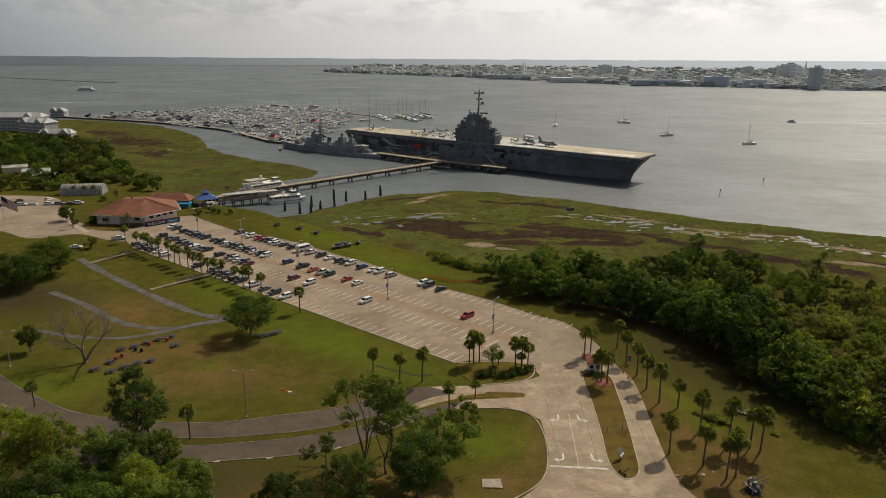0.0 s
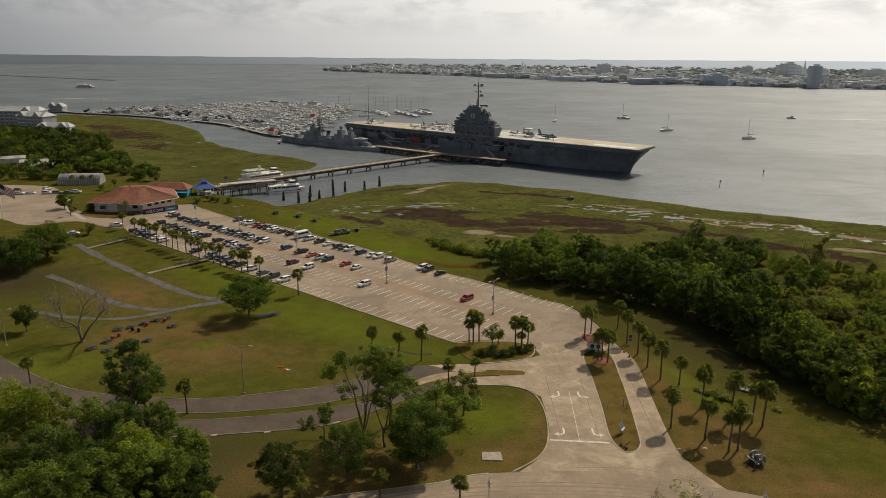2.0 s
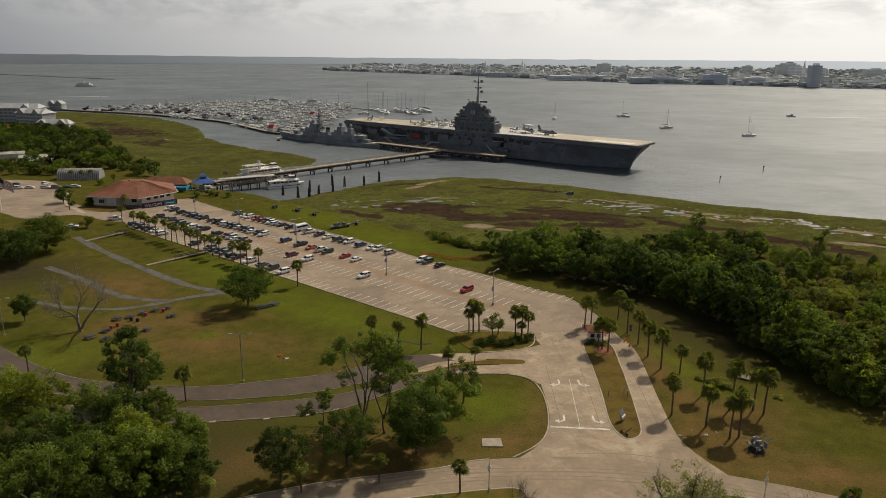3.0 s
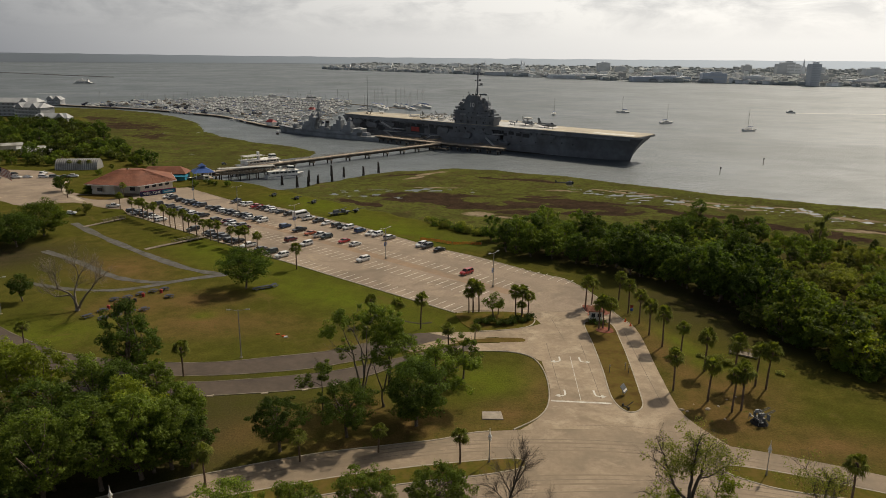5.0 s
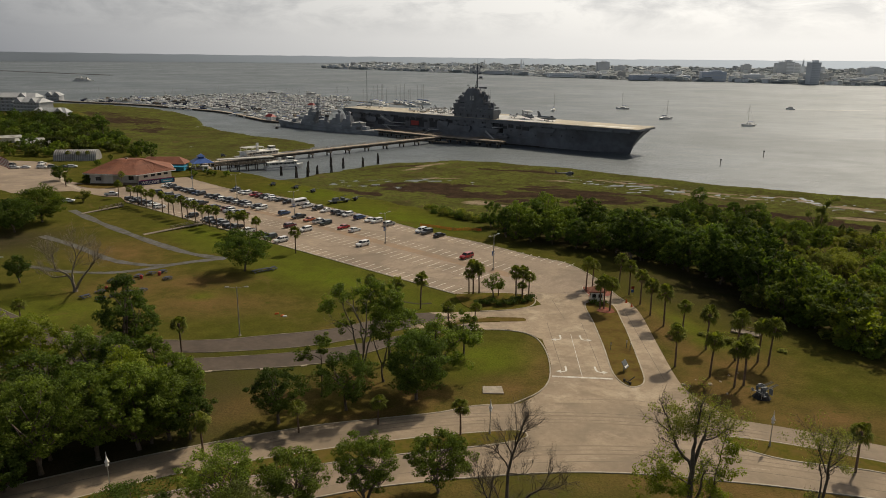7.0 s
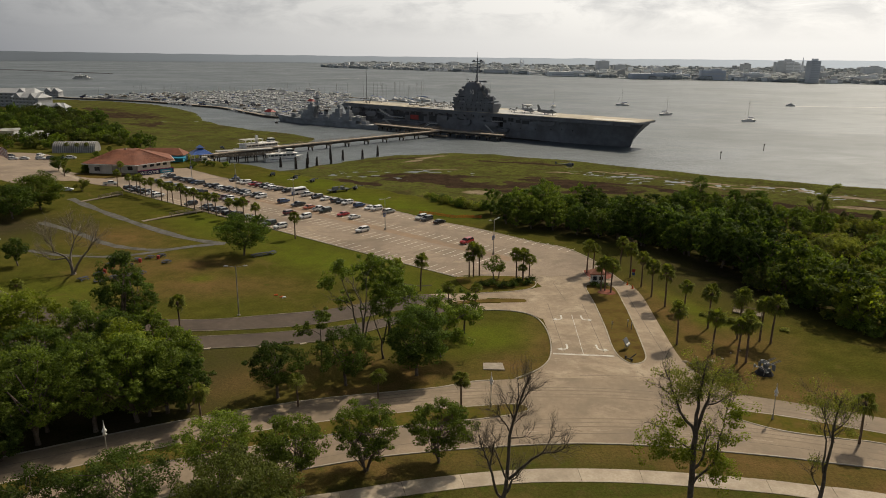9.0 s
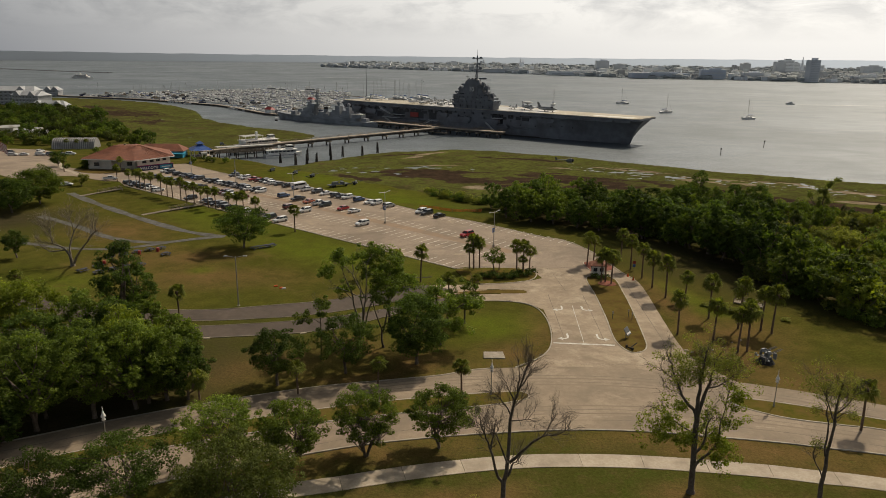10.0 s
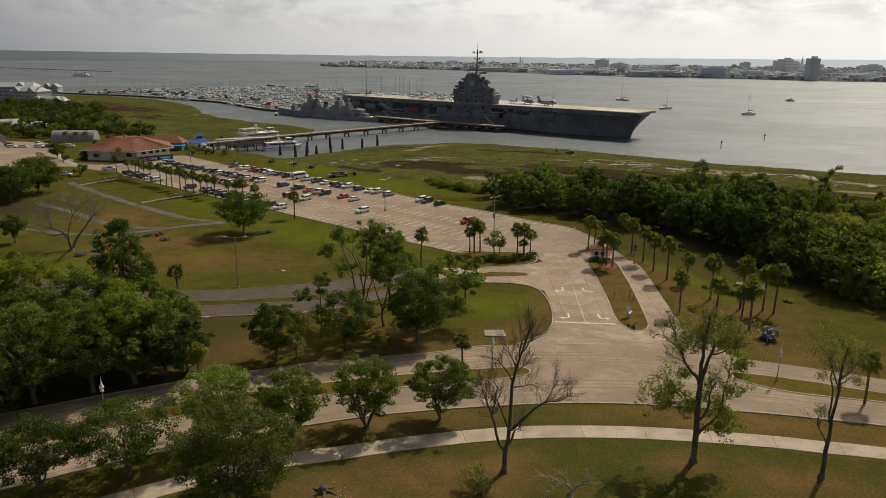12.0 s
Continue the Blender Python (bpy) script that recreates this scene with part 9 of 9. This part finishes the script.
# ---- visitor building ----
vb = thing("visitor_building", pose(0, 0, 0), "cream visitor building with a terracotta hipped roof and welcome banner", "building")
FOOT = [(-162, 320), (-151, 319), (-149, 322), (-141, 321), (-138, 316.4), (-129.0, 331.6), (-138, 349), (-160, 348)]
part("wall", Build().slab(FOOT, -0.3, 4.6), M["stucco"], vb)
EAVE = [(-164, 318.0), (-138.2, 314.0), (-126.8, 331.4), (-137, 352), (-162.5, 350.5)]
RIDGE = [(-155.5, 333), (-147.5, 333.6), (-144.6, 336), (-147, 339.5), (-155, 338)]
roof = part("roof", Build().loft([[(x, y, 4.5) for x, y in EAVE], [(x, y, 4.8) for x, y in EAVE], [(x, y, 9.0) for x, y in RIDGE]]), M["terracotta"], vb, "terracotta tile hipped roof")
part("eave_board", Build().band(EAVE, 0.35, 4.35, 4.7, True), M["white"], vb)
part("roof_vent", Build().box(-151, 335, 8.4, 0.9, 0.9, 1.2), M["wood"], roof)
for i in range(26):
    t0 = i / 26
    a, b = Vector(EAVE[0]).lerp(Vector(EAVE[1]), t0), Vector(RIDGE[0]).lerp(Vector(RIDGE[1]), t0)
    part("tile_rib", Build().tube((*a, 4.83), (*b, 9.03), 0.09, n=4), M["terracotta"], roof)
    a, b = Vector(EAVE[1]).lerp(Vector(EAVE[2]), t0), Vector(RIDGE[1]).lerp(Vector(RIDGE[2]), t0)
    part("tile_rib", Build().tube((*a, 4.83), (*b, 9.03), 0.09, n=4), M["terracotta"], roof)
for x in (-157.5, -143.6):
    wn_ = part("window", Build().box(x, 318.6 if x < -150 else 321.1, 1.3, 2.2, 0.3, 1.9), M["glass"], vb)
    for z in (1.2, 3.16):
        part("window_frame", Build().box(x, 318.52 if x < -150 else 321.0, z, 2.5, 0.2, 0.14), M["white"], wn_)
f0, f1 = Vector((-138, 316.4)), Vector((-129.0, 331.6))
fd_, fn_ = (f1 - f0).normalized(), Vector(((f1 - f0).y, -(f1 - f0).x)).normalized()
fr = math.degrees(math.atan2(fd_.y, fd_.x))
for k in (0.2, 0.42, 0.62, 0.82):
    q = f0.lerp(f1, k) + fn_ * 0.05
    part("window", Build().box(q.x, q.y, 2.9, 2.0, 0.3, 1.1, fr), M["glass"], vb)
f0, f1 = Vector((-137.0, 313.6)), Vector((-125.4, 325.4))
fd_, fn_ = (f1 - f0).normalized(), Vector(((f1 - f0).y, -(f1 - f0).x)).normalized()
fr = math.degrees(math.atan2(fd_.y, fd_.x))
q = f0.lerp(f1, 0.5)
ban = part("banner", Build().box(q.x, q.y, 0.0, 16.6, 0.25, 2.3, fr), M["navy"], vb, "navy welcome banner with a magenta edge")
part("banner_edge", Build().box(q.x + fn_.x * 0.02, q.y + fn_.y * 0.02, 2.1, 16.7, 0.32, 0.28, fr), M["magenta"], ban)
q2 = f0.lerp(f1, 0.79) + fn_ * 0.16
part("banner_panel", Build().box(q2.x, q2.y, 0.3, 5.6, 0.06, 1.6, fr), M["cyan"], ban, "blue pictorial panel with pale bars")
part("banner_bar", Build().box(q2.x + fn_.x * 0.05, q2.y + fn_.y * 0.05, 0.9, 4.0, 0.06, 0.35, fr), M["white"], ban)
q3 = f0.lerp(f1, 0.32) + fn_ * 0.18
letters("banner_letters", "WELCOME", 1.7, M["white"], ban, pose(q3.x, q3.y, 1.05, 90, 0, fr))
an = thing("annex_building", pose(-143.5, 360.5, 0, 0, 0, 4), "blue-walled annex with a terracotta roof beside the gazebo", "building")
part("wall", Build().box(0, 0, 0, 22, 9, 3.6), M["cyan"], an)
part("roof", Build().loft([[(-12, -5.6, 3.5), (12, -5.6, 3.5), (12, 5.6, 3.5), (-12, 5.6, 3.5)], [(-8, -0.3, 6.6), (8, -0.3, 6.6), (8, 0.3, 6.6), (-8, 0.3, 6.6)]]), M["terracotta"], an)
part("awning", Build().add([(4, -4.6, 3.2), (13, -4.6, 3.2), (13, -7.6, 2.4), (4, -7.6, 2.4), (4, -4.6, 3.05), (13, -4.6, 3.05), (13, -7.6, 2.25), (4, -7.6, 2.25)], [(3, 2, 1, 0), (4, 5, 6, 7), (0, 1, 5, 4), (1, 2, 6, 5), (2, 3, 7, 6), (3, 0, 4, 7)]), M["cyan"], an, "turquoise awning")
for x in (-8, -4, 0, 3):
    part("window", Build().box(x, -4.52, 1.1, 2.0, 0.1, 1.4), M["glass"], an)
gz_ = thing("gazebo", pose(-126, 365.5, 0, 0, 0, 30), "open gazebo with a bright blue two-tier roof at the pier", "gazebo")
part("floor", Build().box(0, 0, 0, 9, 9, 0.3), M["pier_top"], gz_)
for x in (-3.8, 0, 3.8):
    for y in (-3.8, 3.8):
        part("post", Build().box(x, y, 0.2, 0.3, 0.3, 3.2), M["white"], gz_)
part("roof", Build().loft([[(-5.4, -5.4, 3.3), (5.4, -5.4, 3.3), (5.4, 5.4, 3.3), (-5.4, 5.4, 3.3)], [(-1.6, -1.6, 5.6), (1.6, -1.6, 5.6), (1.6, 1.6, 5.6), (-1.6, 1.6, 5.6)]]), M["blue"], gz_)
part("cupola", Build().box(0, 0, 5.5, 2.4, 2.4, 0.8).loft([[(-2, -2, 6.3), (2, -2, 6.3), (2, 2, 6.3), (-2, 2, 6.3)], [(-0.1, -0.1, 7.7), (0.1, -0.1, 7.7), (0.1, 0.1, 7.7), (-0.1, 0.1, 7.7)]]), M["blue"], gz_)
kiosk = thing("ticket_kiosk", pose(-121.5, 357.5, 0, 0, 0, 30), "small white ticket kiosk in front of the gazebo", "kiosk")
part("wall", Build().box(0, 0, 0, 2.6, 2.2, 2.5), M["white"], kiosk)
part("roof", Build().box(0, 0, 2.5, 3.2, 2.8, 0.2), M["corrugated"], kiosk)
part("window", Build().box(0, -1.12, 1.2, 1.6, 0.06, 0.8), M["glass"], kiosk)
ld = thing("ferry_landing", pose(-104, 380, 0, 0, 0, 30), "long timber ferry landing with a pale canopy roof", "landing stage")
part("deck", Build().box(0, 0, 0.7, 38, 5, 0.5), M["wood"], ld)
part("canopy_roof", Build().box(-3, 0, 3.6, 30, 4.8, 0.3), M["corrugated"], ld, "long pale metal roof")
for k in range(14):
    part("screen_panel", Build().box(-17 + k * 2.1, -2.3, 1.2, 1.7, 0.12, 1.2), M["wood"], ld)
for k in range(8):
    for y in (-2.2, 2.2):
        part("pier_post", Build().tube((-17 + k * 4.9, y, -6), (-17 + k * 4.9, y, 0.8), 0.3, n=7), M["pile"], ld)
    part("canopy_post", Build().box(-16.5 + k * 3.9, 0, 1.1, 0.16, 0.16, 2.6), M["wood"], ld)
part("ramp", Build().box(20, -3, -0.6, 6, 3, 0.3), M["wood"], ld)
single("forecourt_path", Build().band(curve([(-158, 303), (-172, 318), (-184, 336), (-190, 352)], 4), 2.2, -0.1, 0.10), M["walk"], "pale concrete footway beside the forecourt", "footpath", kind="structure")
single("building_lawn", Build().slab(curve([(-166, 314), (-152, 306), (-140, 313), (-150, 317), (-163, 317)], 4, True), -0.1, 0.12), M["turf_dry"], "dry strip of lawn in front of the building", "lawn", kind="structure")

# ---- quonset hut, sheds, flag ----
qh = thing("quonset_hut", pose(-203, 391, 0, 0, 0, 8), "pale corrugated half-round hut with ribbed shell", "hut")
arc = [(5.4 * math.cos(math.pi * i / 14), 5.6 * math.sin(math.pi * i / 14)) for i in range(15)]
# shell coloured darker than the ribs so the gaps look shaded
part("shell", Build().loft([[(x, y, z) for y, z in arc] for x in (-11, 11)], caps=True, closed=False), M["rib_gap_shade"], qh, "metal between the ribs, shade painted dark")
for k in range(20):
    x = -10.5 + k * 1.1
    part("rib", Build().loft([[(x + d, y * 1.012, z * 1.012) for y, z in arc] for d in (-0.16, 0.16)], caps=False, closed=False), M["corrugated"], qh)
part("door", Build().box(-11.06, 0, 0, 0.1, 2.6, 2.8), M["gun"], qh)
for x, y, r, l in ((-262, 449, 20, 15), (-247, 436, 18, 16), (-284, 463, 25, 14), (-296, 452, 20, 10)):
    t = thing("shed", pose(x, y, 0, 0, 0, r), "low shed with a pale metal roof among the trees", "shed", "sheds")
    part("wall", Build().box(0, 0, 0, l, 6, 3.4), M["stucco"], t)
    part("roof", Build().loft([[(-l / 2 - 0.5, -3.6, 3.4), (l / 2 + 0.5, -3.6, 3.4), (l / 2 + 0.5, 3.6, 3.4), (-l / 2 - 0.5, 3.6, 3.4)], [(-l / 2 - 0.5, -0.1, 4.8), (l / 2 + 0.5, -0.1, 4.8), (l / 2 + 0.5, 0.1, 4.8), (-l / 2 - 0.5, 0.1, 4.8)]]), M["corrugated"], t)
fp = thing("flag_pole", pose(-196, 306, 0, 0, 0, 12), "white flag pole with a large striped flag", "flag pole")
part("pole", Build().tube((0, 0, 0), (0, 0, 16), 0.16, 0.08, 8), M["white"], fp)
flag = part("flag", Build().box(2.6, 0, 11.4, 0.02, 0.02, 0.02), M["white"], fp)
for k in range(13):
    z0 = 15.4 - k * 0.31
    pts_ = [(0.1 + u * 0.6, 0.35 * math.sin(u * 1.1), z0 - 0.34 * u) for u in range(11)]
    part("stripe", Build().loft([[(x, y, z), (x, y + 0.02, z), (x, y + 0.02, z - 0.31), (x, y, z - 0.31)] for x, y, z in pts_]), M["red"] if k % 2 == 0 else M["white"], flag)
part("canton", Build().loft([[(x, y - 0.03, z), (x, y + 0.05, z), (x, y + 0.05, z - 2.17), (x, y - 0.03, z - 2.17)] for x, y, z in [(0.1 + u * 0.6, 0.35 * math.sin(u * 1.1), 15.41 - 0.34 * u) for u in range(5)]]), M["navy"], flag)

# ---- waterfront hotel ----
def hotel_wing(m, l, d, floors, label):
    t = thing("hotel_wing", m, label, "hotel", "hotel buildings")
    h = floors * 3.3
    part("wall", Build().box(0, 0, -0.5, l, d, h + 0.5), M["hotel_wall"], t)
    part("roof", Build().loft([[(-l / 2 - 0.8, -d / 2 - 0.8, h), (l / 2 + 0.8, -d / 2 - 0.8, h), (l / 2 + 0.8, d / 2 + 0.8, h), (-l / 2 - 0.8, d / 2 + 0.8, h)], [(-l / 2 + 3, -0.4, h + 4.0), (l / 2 - 3, -0.4, h + 4.0), (l / 2 - 3, 0.4, h + 4.0), (-l / 2 + 3, 0.4, h + 4.0)]]), M["hotel_roof"], t)
    for f in range(floors):
        for k in range(int(l / 4.4)):
            w_ = part("window", Build().box(-l / 2 + 2.6 + k * 4.4, -d / 2 - 0.03, 0.9 + f * 3.3, 1.7, 0.12, 1.6), M["granite"], t)
            part("sill", Build().box(-l / 2 + 2.6 + k * 4.4, -d / 2 - 0.1, 0.75 + f * 3.3, 2.0, 0.25, 0.15), M["white"], w_)
        part("balcony_rail", Build().box(0, -d / 2 - 0.5, f * 3.3 + 0.2, l * 0.96, 0.9, 0.14), M["white"], t)
    for k in (-0.28, 0.28):
        part("gable", Build().loft([[(k * l - 5, -d / 2 - 1.2, h - 0.5), (k * l + 5, -d / 2 - 1.2, h - 0.5), (k * l + 5, 0, h - 0.5), (k * l - 5, 0, h - 0.5)], [(k * l - 0.2, -d / 2 - 1.2, h + 4.2), (k * l + 0.2, -d / 2 - 1.2, h + 4.2), (k * l + 0.2, 0, h + 4.2), (k * l - 0.2, 0, h + 4.2)]]), M["hotel_wall"], t)
    return t


hotel_wing(pose(-432, 718, 0, 0, 0, 4), 56, 18, 4, "white four-storey waterfront hotel with pale gabled roofs")
hotel_wing(pose(-400, 700, 0, 0, 0, -20), 34, 16, 3, "white three-storey hotel wing with balconies")
hotel_wing(pose(-362, 662, 0, 0, 0, 5), 30, 12, 1, "white single-storey hotel pavilion among trees")
hotel_wing(pose(-480, 890, -1.6, 0, 0, 0), 16, 12, 2, "white pavilion with a pale hipped roof on the marina pier")

# ---- city across the harbour, haze painted into its colours ----
CITY = [(-484, 2985), (-300, 2790), (17, 2525), (336, 2093), (532, 1874), (720, 1839), (871, 1719), (1007, 1686), (1600, 1520), (3600, 1400), (4600, 2400), (4600, 4800), (60, 4800), (-150, 3900), (-520, 3200)]
single("far_shore", Build().slab(CITY, WATER - 1, WATER + 1.6), M["city_green"], "low grey-green city shore across the harbour, haze painted into the colour", "land", kind="structure")
rng = np.random.default_rng(77)
blocks, roofs, woods = Build(), Build(), Build()


def shore_y(x):
    p = np.interp(x, [-484, -300, 17, 336, 532, 720, 871, 1007, 1600, 3600], [2985, 2790, 2525, 2093, 1874, 1839, 1719, 1686, 1520, 1400])
    return float(p)


for i in range(3000):
    x = rng.uniform(-470, 2300)
    back = rng.exponential(420) + 12
    y = shore_y(x) + back
    if x > 0.66 * y + 60 or y > 4300 or (x < -100 and back > 900):
        continue
    l, d, h = rng.uniform(8, 22), rng.uniform(7, 14), rng.uniform(4, 8.5) + (rng.random() < 0.07) * rng.uniform(4, 14)
    r = rng.uniform(-30, 30)
    blocks.box(x, y, WATER + 1.4, l, d, h, r)
    roofs.box(x, y, WATER + 1.4 + h, l + 0.6, d + 0.6, rng.uniform(0.6, 3.0), r, top=rng.uniform(0.3, 0.98))
for i in range(4400):
    x = rng.uniform(-500, 2900)
    y = shore_y(x) + rng.exponential(800) + 8
    if x > 0.66 * y + 60 or y > 4700:
        continue
    s = rng.uniform(4, 8.5)
    woods.ball(x, y, WATER + 1 + s * 0.5, s * rng.uniform(1.2, 3.0), s, s * rng.uniform(0.7, 1.15), 6, 4)
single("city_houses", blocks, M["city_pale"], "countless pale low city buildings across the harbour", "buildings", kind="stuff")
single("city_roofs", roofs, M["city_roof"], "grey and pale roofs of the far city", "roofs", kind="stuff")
single("city_trees", woods, M["city_green"], "grey-green trees among the far city, haze painted into the colour", "trees", kind="stuff")


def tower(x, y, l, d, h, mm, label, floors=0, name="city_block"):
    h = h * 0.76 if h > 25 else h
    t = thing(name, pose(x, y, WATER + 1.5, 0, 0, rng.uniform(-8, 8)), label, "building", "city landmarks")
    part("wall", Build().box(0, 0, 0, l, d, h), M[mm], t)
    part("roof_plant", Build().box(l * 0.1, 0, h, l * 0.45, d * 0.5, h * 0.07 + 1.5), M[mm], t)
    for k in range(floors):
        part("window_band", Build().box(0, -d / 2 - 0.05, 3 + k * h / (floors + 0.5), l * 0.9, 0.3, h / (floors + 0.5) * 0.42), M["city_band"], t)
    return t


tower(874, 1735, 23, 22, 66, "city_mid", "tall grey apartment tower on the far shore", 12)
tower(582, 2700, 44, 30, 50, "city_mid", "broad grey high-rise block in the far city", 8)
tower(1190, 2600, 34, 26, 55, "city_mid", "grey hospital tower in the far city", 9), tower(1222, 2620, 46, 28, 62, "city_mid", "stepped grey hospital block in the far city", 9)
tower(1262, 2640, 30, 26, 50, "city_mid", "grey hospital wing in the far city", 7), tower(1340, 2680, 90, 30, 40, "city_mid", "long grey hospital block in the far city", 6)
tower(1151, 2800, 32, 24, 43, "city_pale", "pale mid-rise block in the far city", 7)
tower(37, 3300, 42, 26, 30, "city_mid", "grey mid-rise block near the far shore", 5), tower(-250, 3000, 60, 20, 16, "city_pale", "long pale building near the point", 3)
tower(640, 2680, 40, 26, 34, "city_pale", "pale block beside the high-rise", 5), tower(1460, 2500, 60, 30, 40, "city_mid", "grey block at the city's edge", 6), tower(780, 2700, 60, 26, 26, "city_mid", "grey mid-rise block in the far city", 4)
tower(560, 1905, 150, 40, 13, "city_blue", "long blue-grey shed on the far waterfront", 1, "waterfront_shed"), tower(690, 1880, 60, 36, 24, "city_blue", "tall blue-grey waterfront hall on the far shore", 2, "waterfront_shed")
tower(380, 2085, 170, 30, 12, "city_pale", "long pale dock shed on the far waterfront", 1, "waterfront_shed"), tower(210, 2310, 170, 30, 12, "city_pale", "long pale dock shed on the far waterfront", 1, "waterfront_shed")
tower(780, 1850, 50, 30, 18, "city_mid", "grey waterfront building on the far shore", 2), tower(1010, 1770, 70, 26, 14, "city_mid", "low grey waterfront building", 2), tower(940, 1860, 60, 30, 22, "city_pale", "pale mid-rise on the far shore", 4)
for x, y, h in ((1222, 2500, 60), (313, 3000, 46), (322, 2990, 38), (165, 3050, 40)):
    sp = thing("church_spire", pose(x, y, WATER + 1.5), "slender church spire above the far roofs", "church", "city landmarks")
    part("tower", Build().box(0, 0, 0, 9, 9, h * 0.55), M["city_mid"], sp)
    part("spire", Build().tube((0, 0, h * 0.55), (0, 0, h), 4.2, 0.2, 8), M["city_mid"], sp)
for k in range(3):
    single("white_tent", Build().loft([[(-58 + k * 26, 2512, WATER + 2), (-38 + k * 26, 2512, WATER + 2), (-38 + k * 26, 2530, WATER + 2), (-58 + k * 26, 2530, WATER + 2)], [(-49 + k * 26, 2520, WATER + 13), (-47 + k * 26, 2520, WATER + 13), (-47 + k * 26, 2522, WATER + 13), (-49 + k * 26, 2522, WATER + 13)]]).box(-48 + k * 26, 2521, WATER + 1, 20, 18, 1.2), M["white"], "white peaked tent roof on the far waterfront", "tent", "white tents")

# ---- far shore on the horizon, its haze painted as emission ----
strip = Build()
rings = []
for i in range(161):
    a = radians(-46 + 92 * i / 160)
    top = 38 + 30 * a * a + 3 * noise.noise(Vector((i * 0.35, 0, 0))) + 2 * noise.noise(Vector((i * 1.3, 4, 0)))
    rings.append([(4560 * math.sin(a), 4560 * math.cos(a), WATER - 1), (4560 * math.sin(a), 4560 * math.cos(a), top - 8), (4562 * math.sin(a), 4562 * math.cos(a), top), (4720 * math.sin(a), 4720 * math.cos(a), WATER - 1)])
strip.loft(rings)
single("backdrop", strip, M["far_land"], "low wooded shore along the horizon, haze painted as glow", "distance", kind="structure")
single("spit", Build().band(curve([(-1500, 2230), (-1313, 2150), (-1080, 2000), (-850, 1860)], 5), 9, WATER - 2, WATER + 1.4), M["granite"], "long low dark stone breakwater in the harbour", "breakwater", kind="structure")


def foam_streak(line, w, label):
    single("wake", Build().band(curve(line, 6), w, WATER - 0.02, WATER + 0.04), M["ship_white"], label, "wake", "boat wakes")


foam_streak([(428, 885), (470, 884), (560, 876), (640, 872)], 4.5, "thin white foam wake behind a motor boat")
foam_streak([(-640, 1130), (-600, 1150), (-545, 1165)], 4, "white foam wake on the harbour")
foam_streak([(-330, 1710), (-260, 1705), (-190, 1700)], 4, "white foam wake on the harbour")
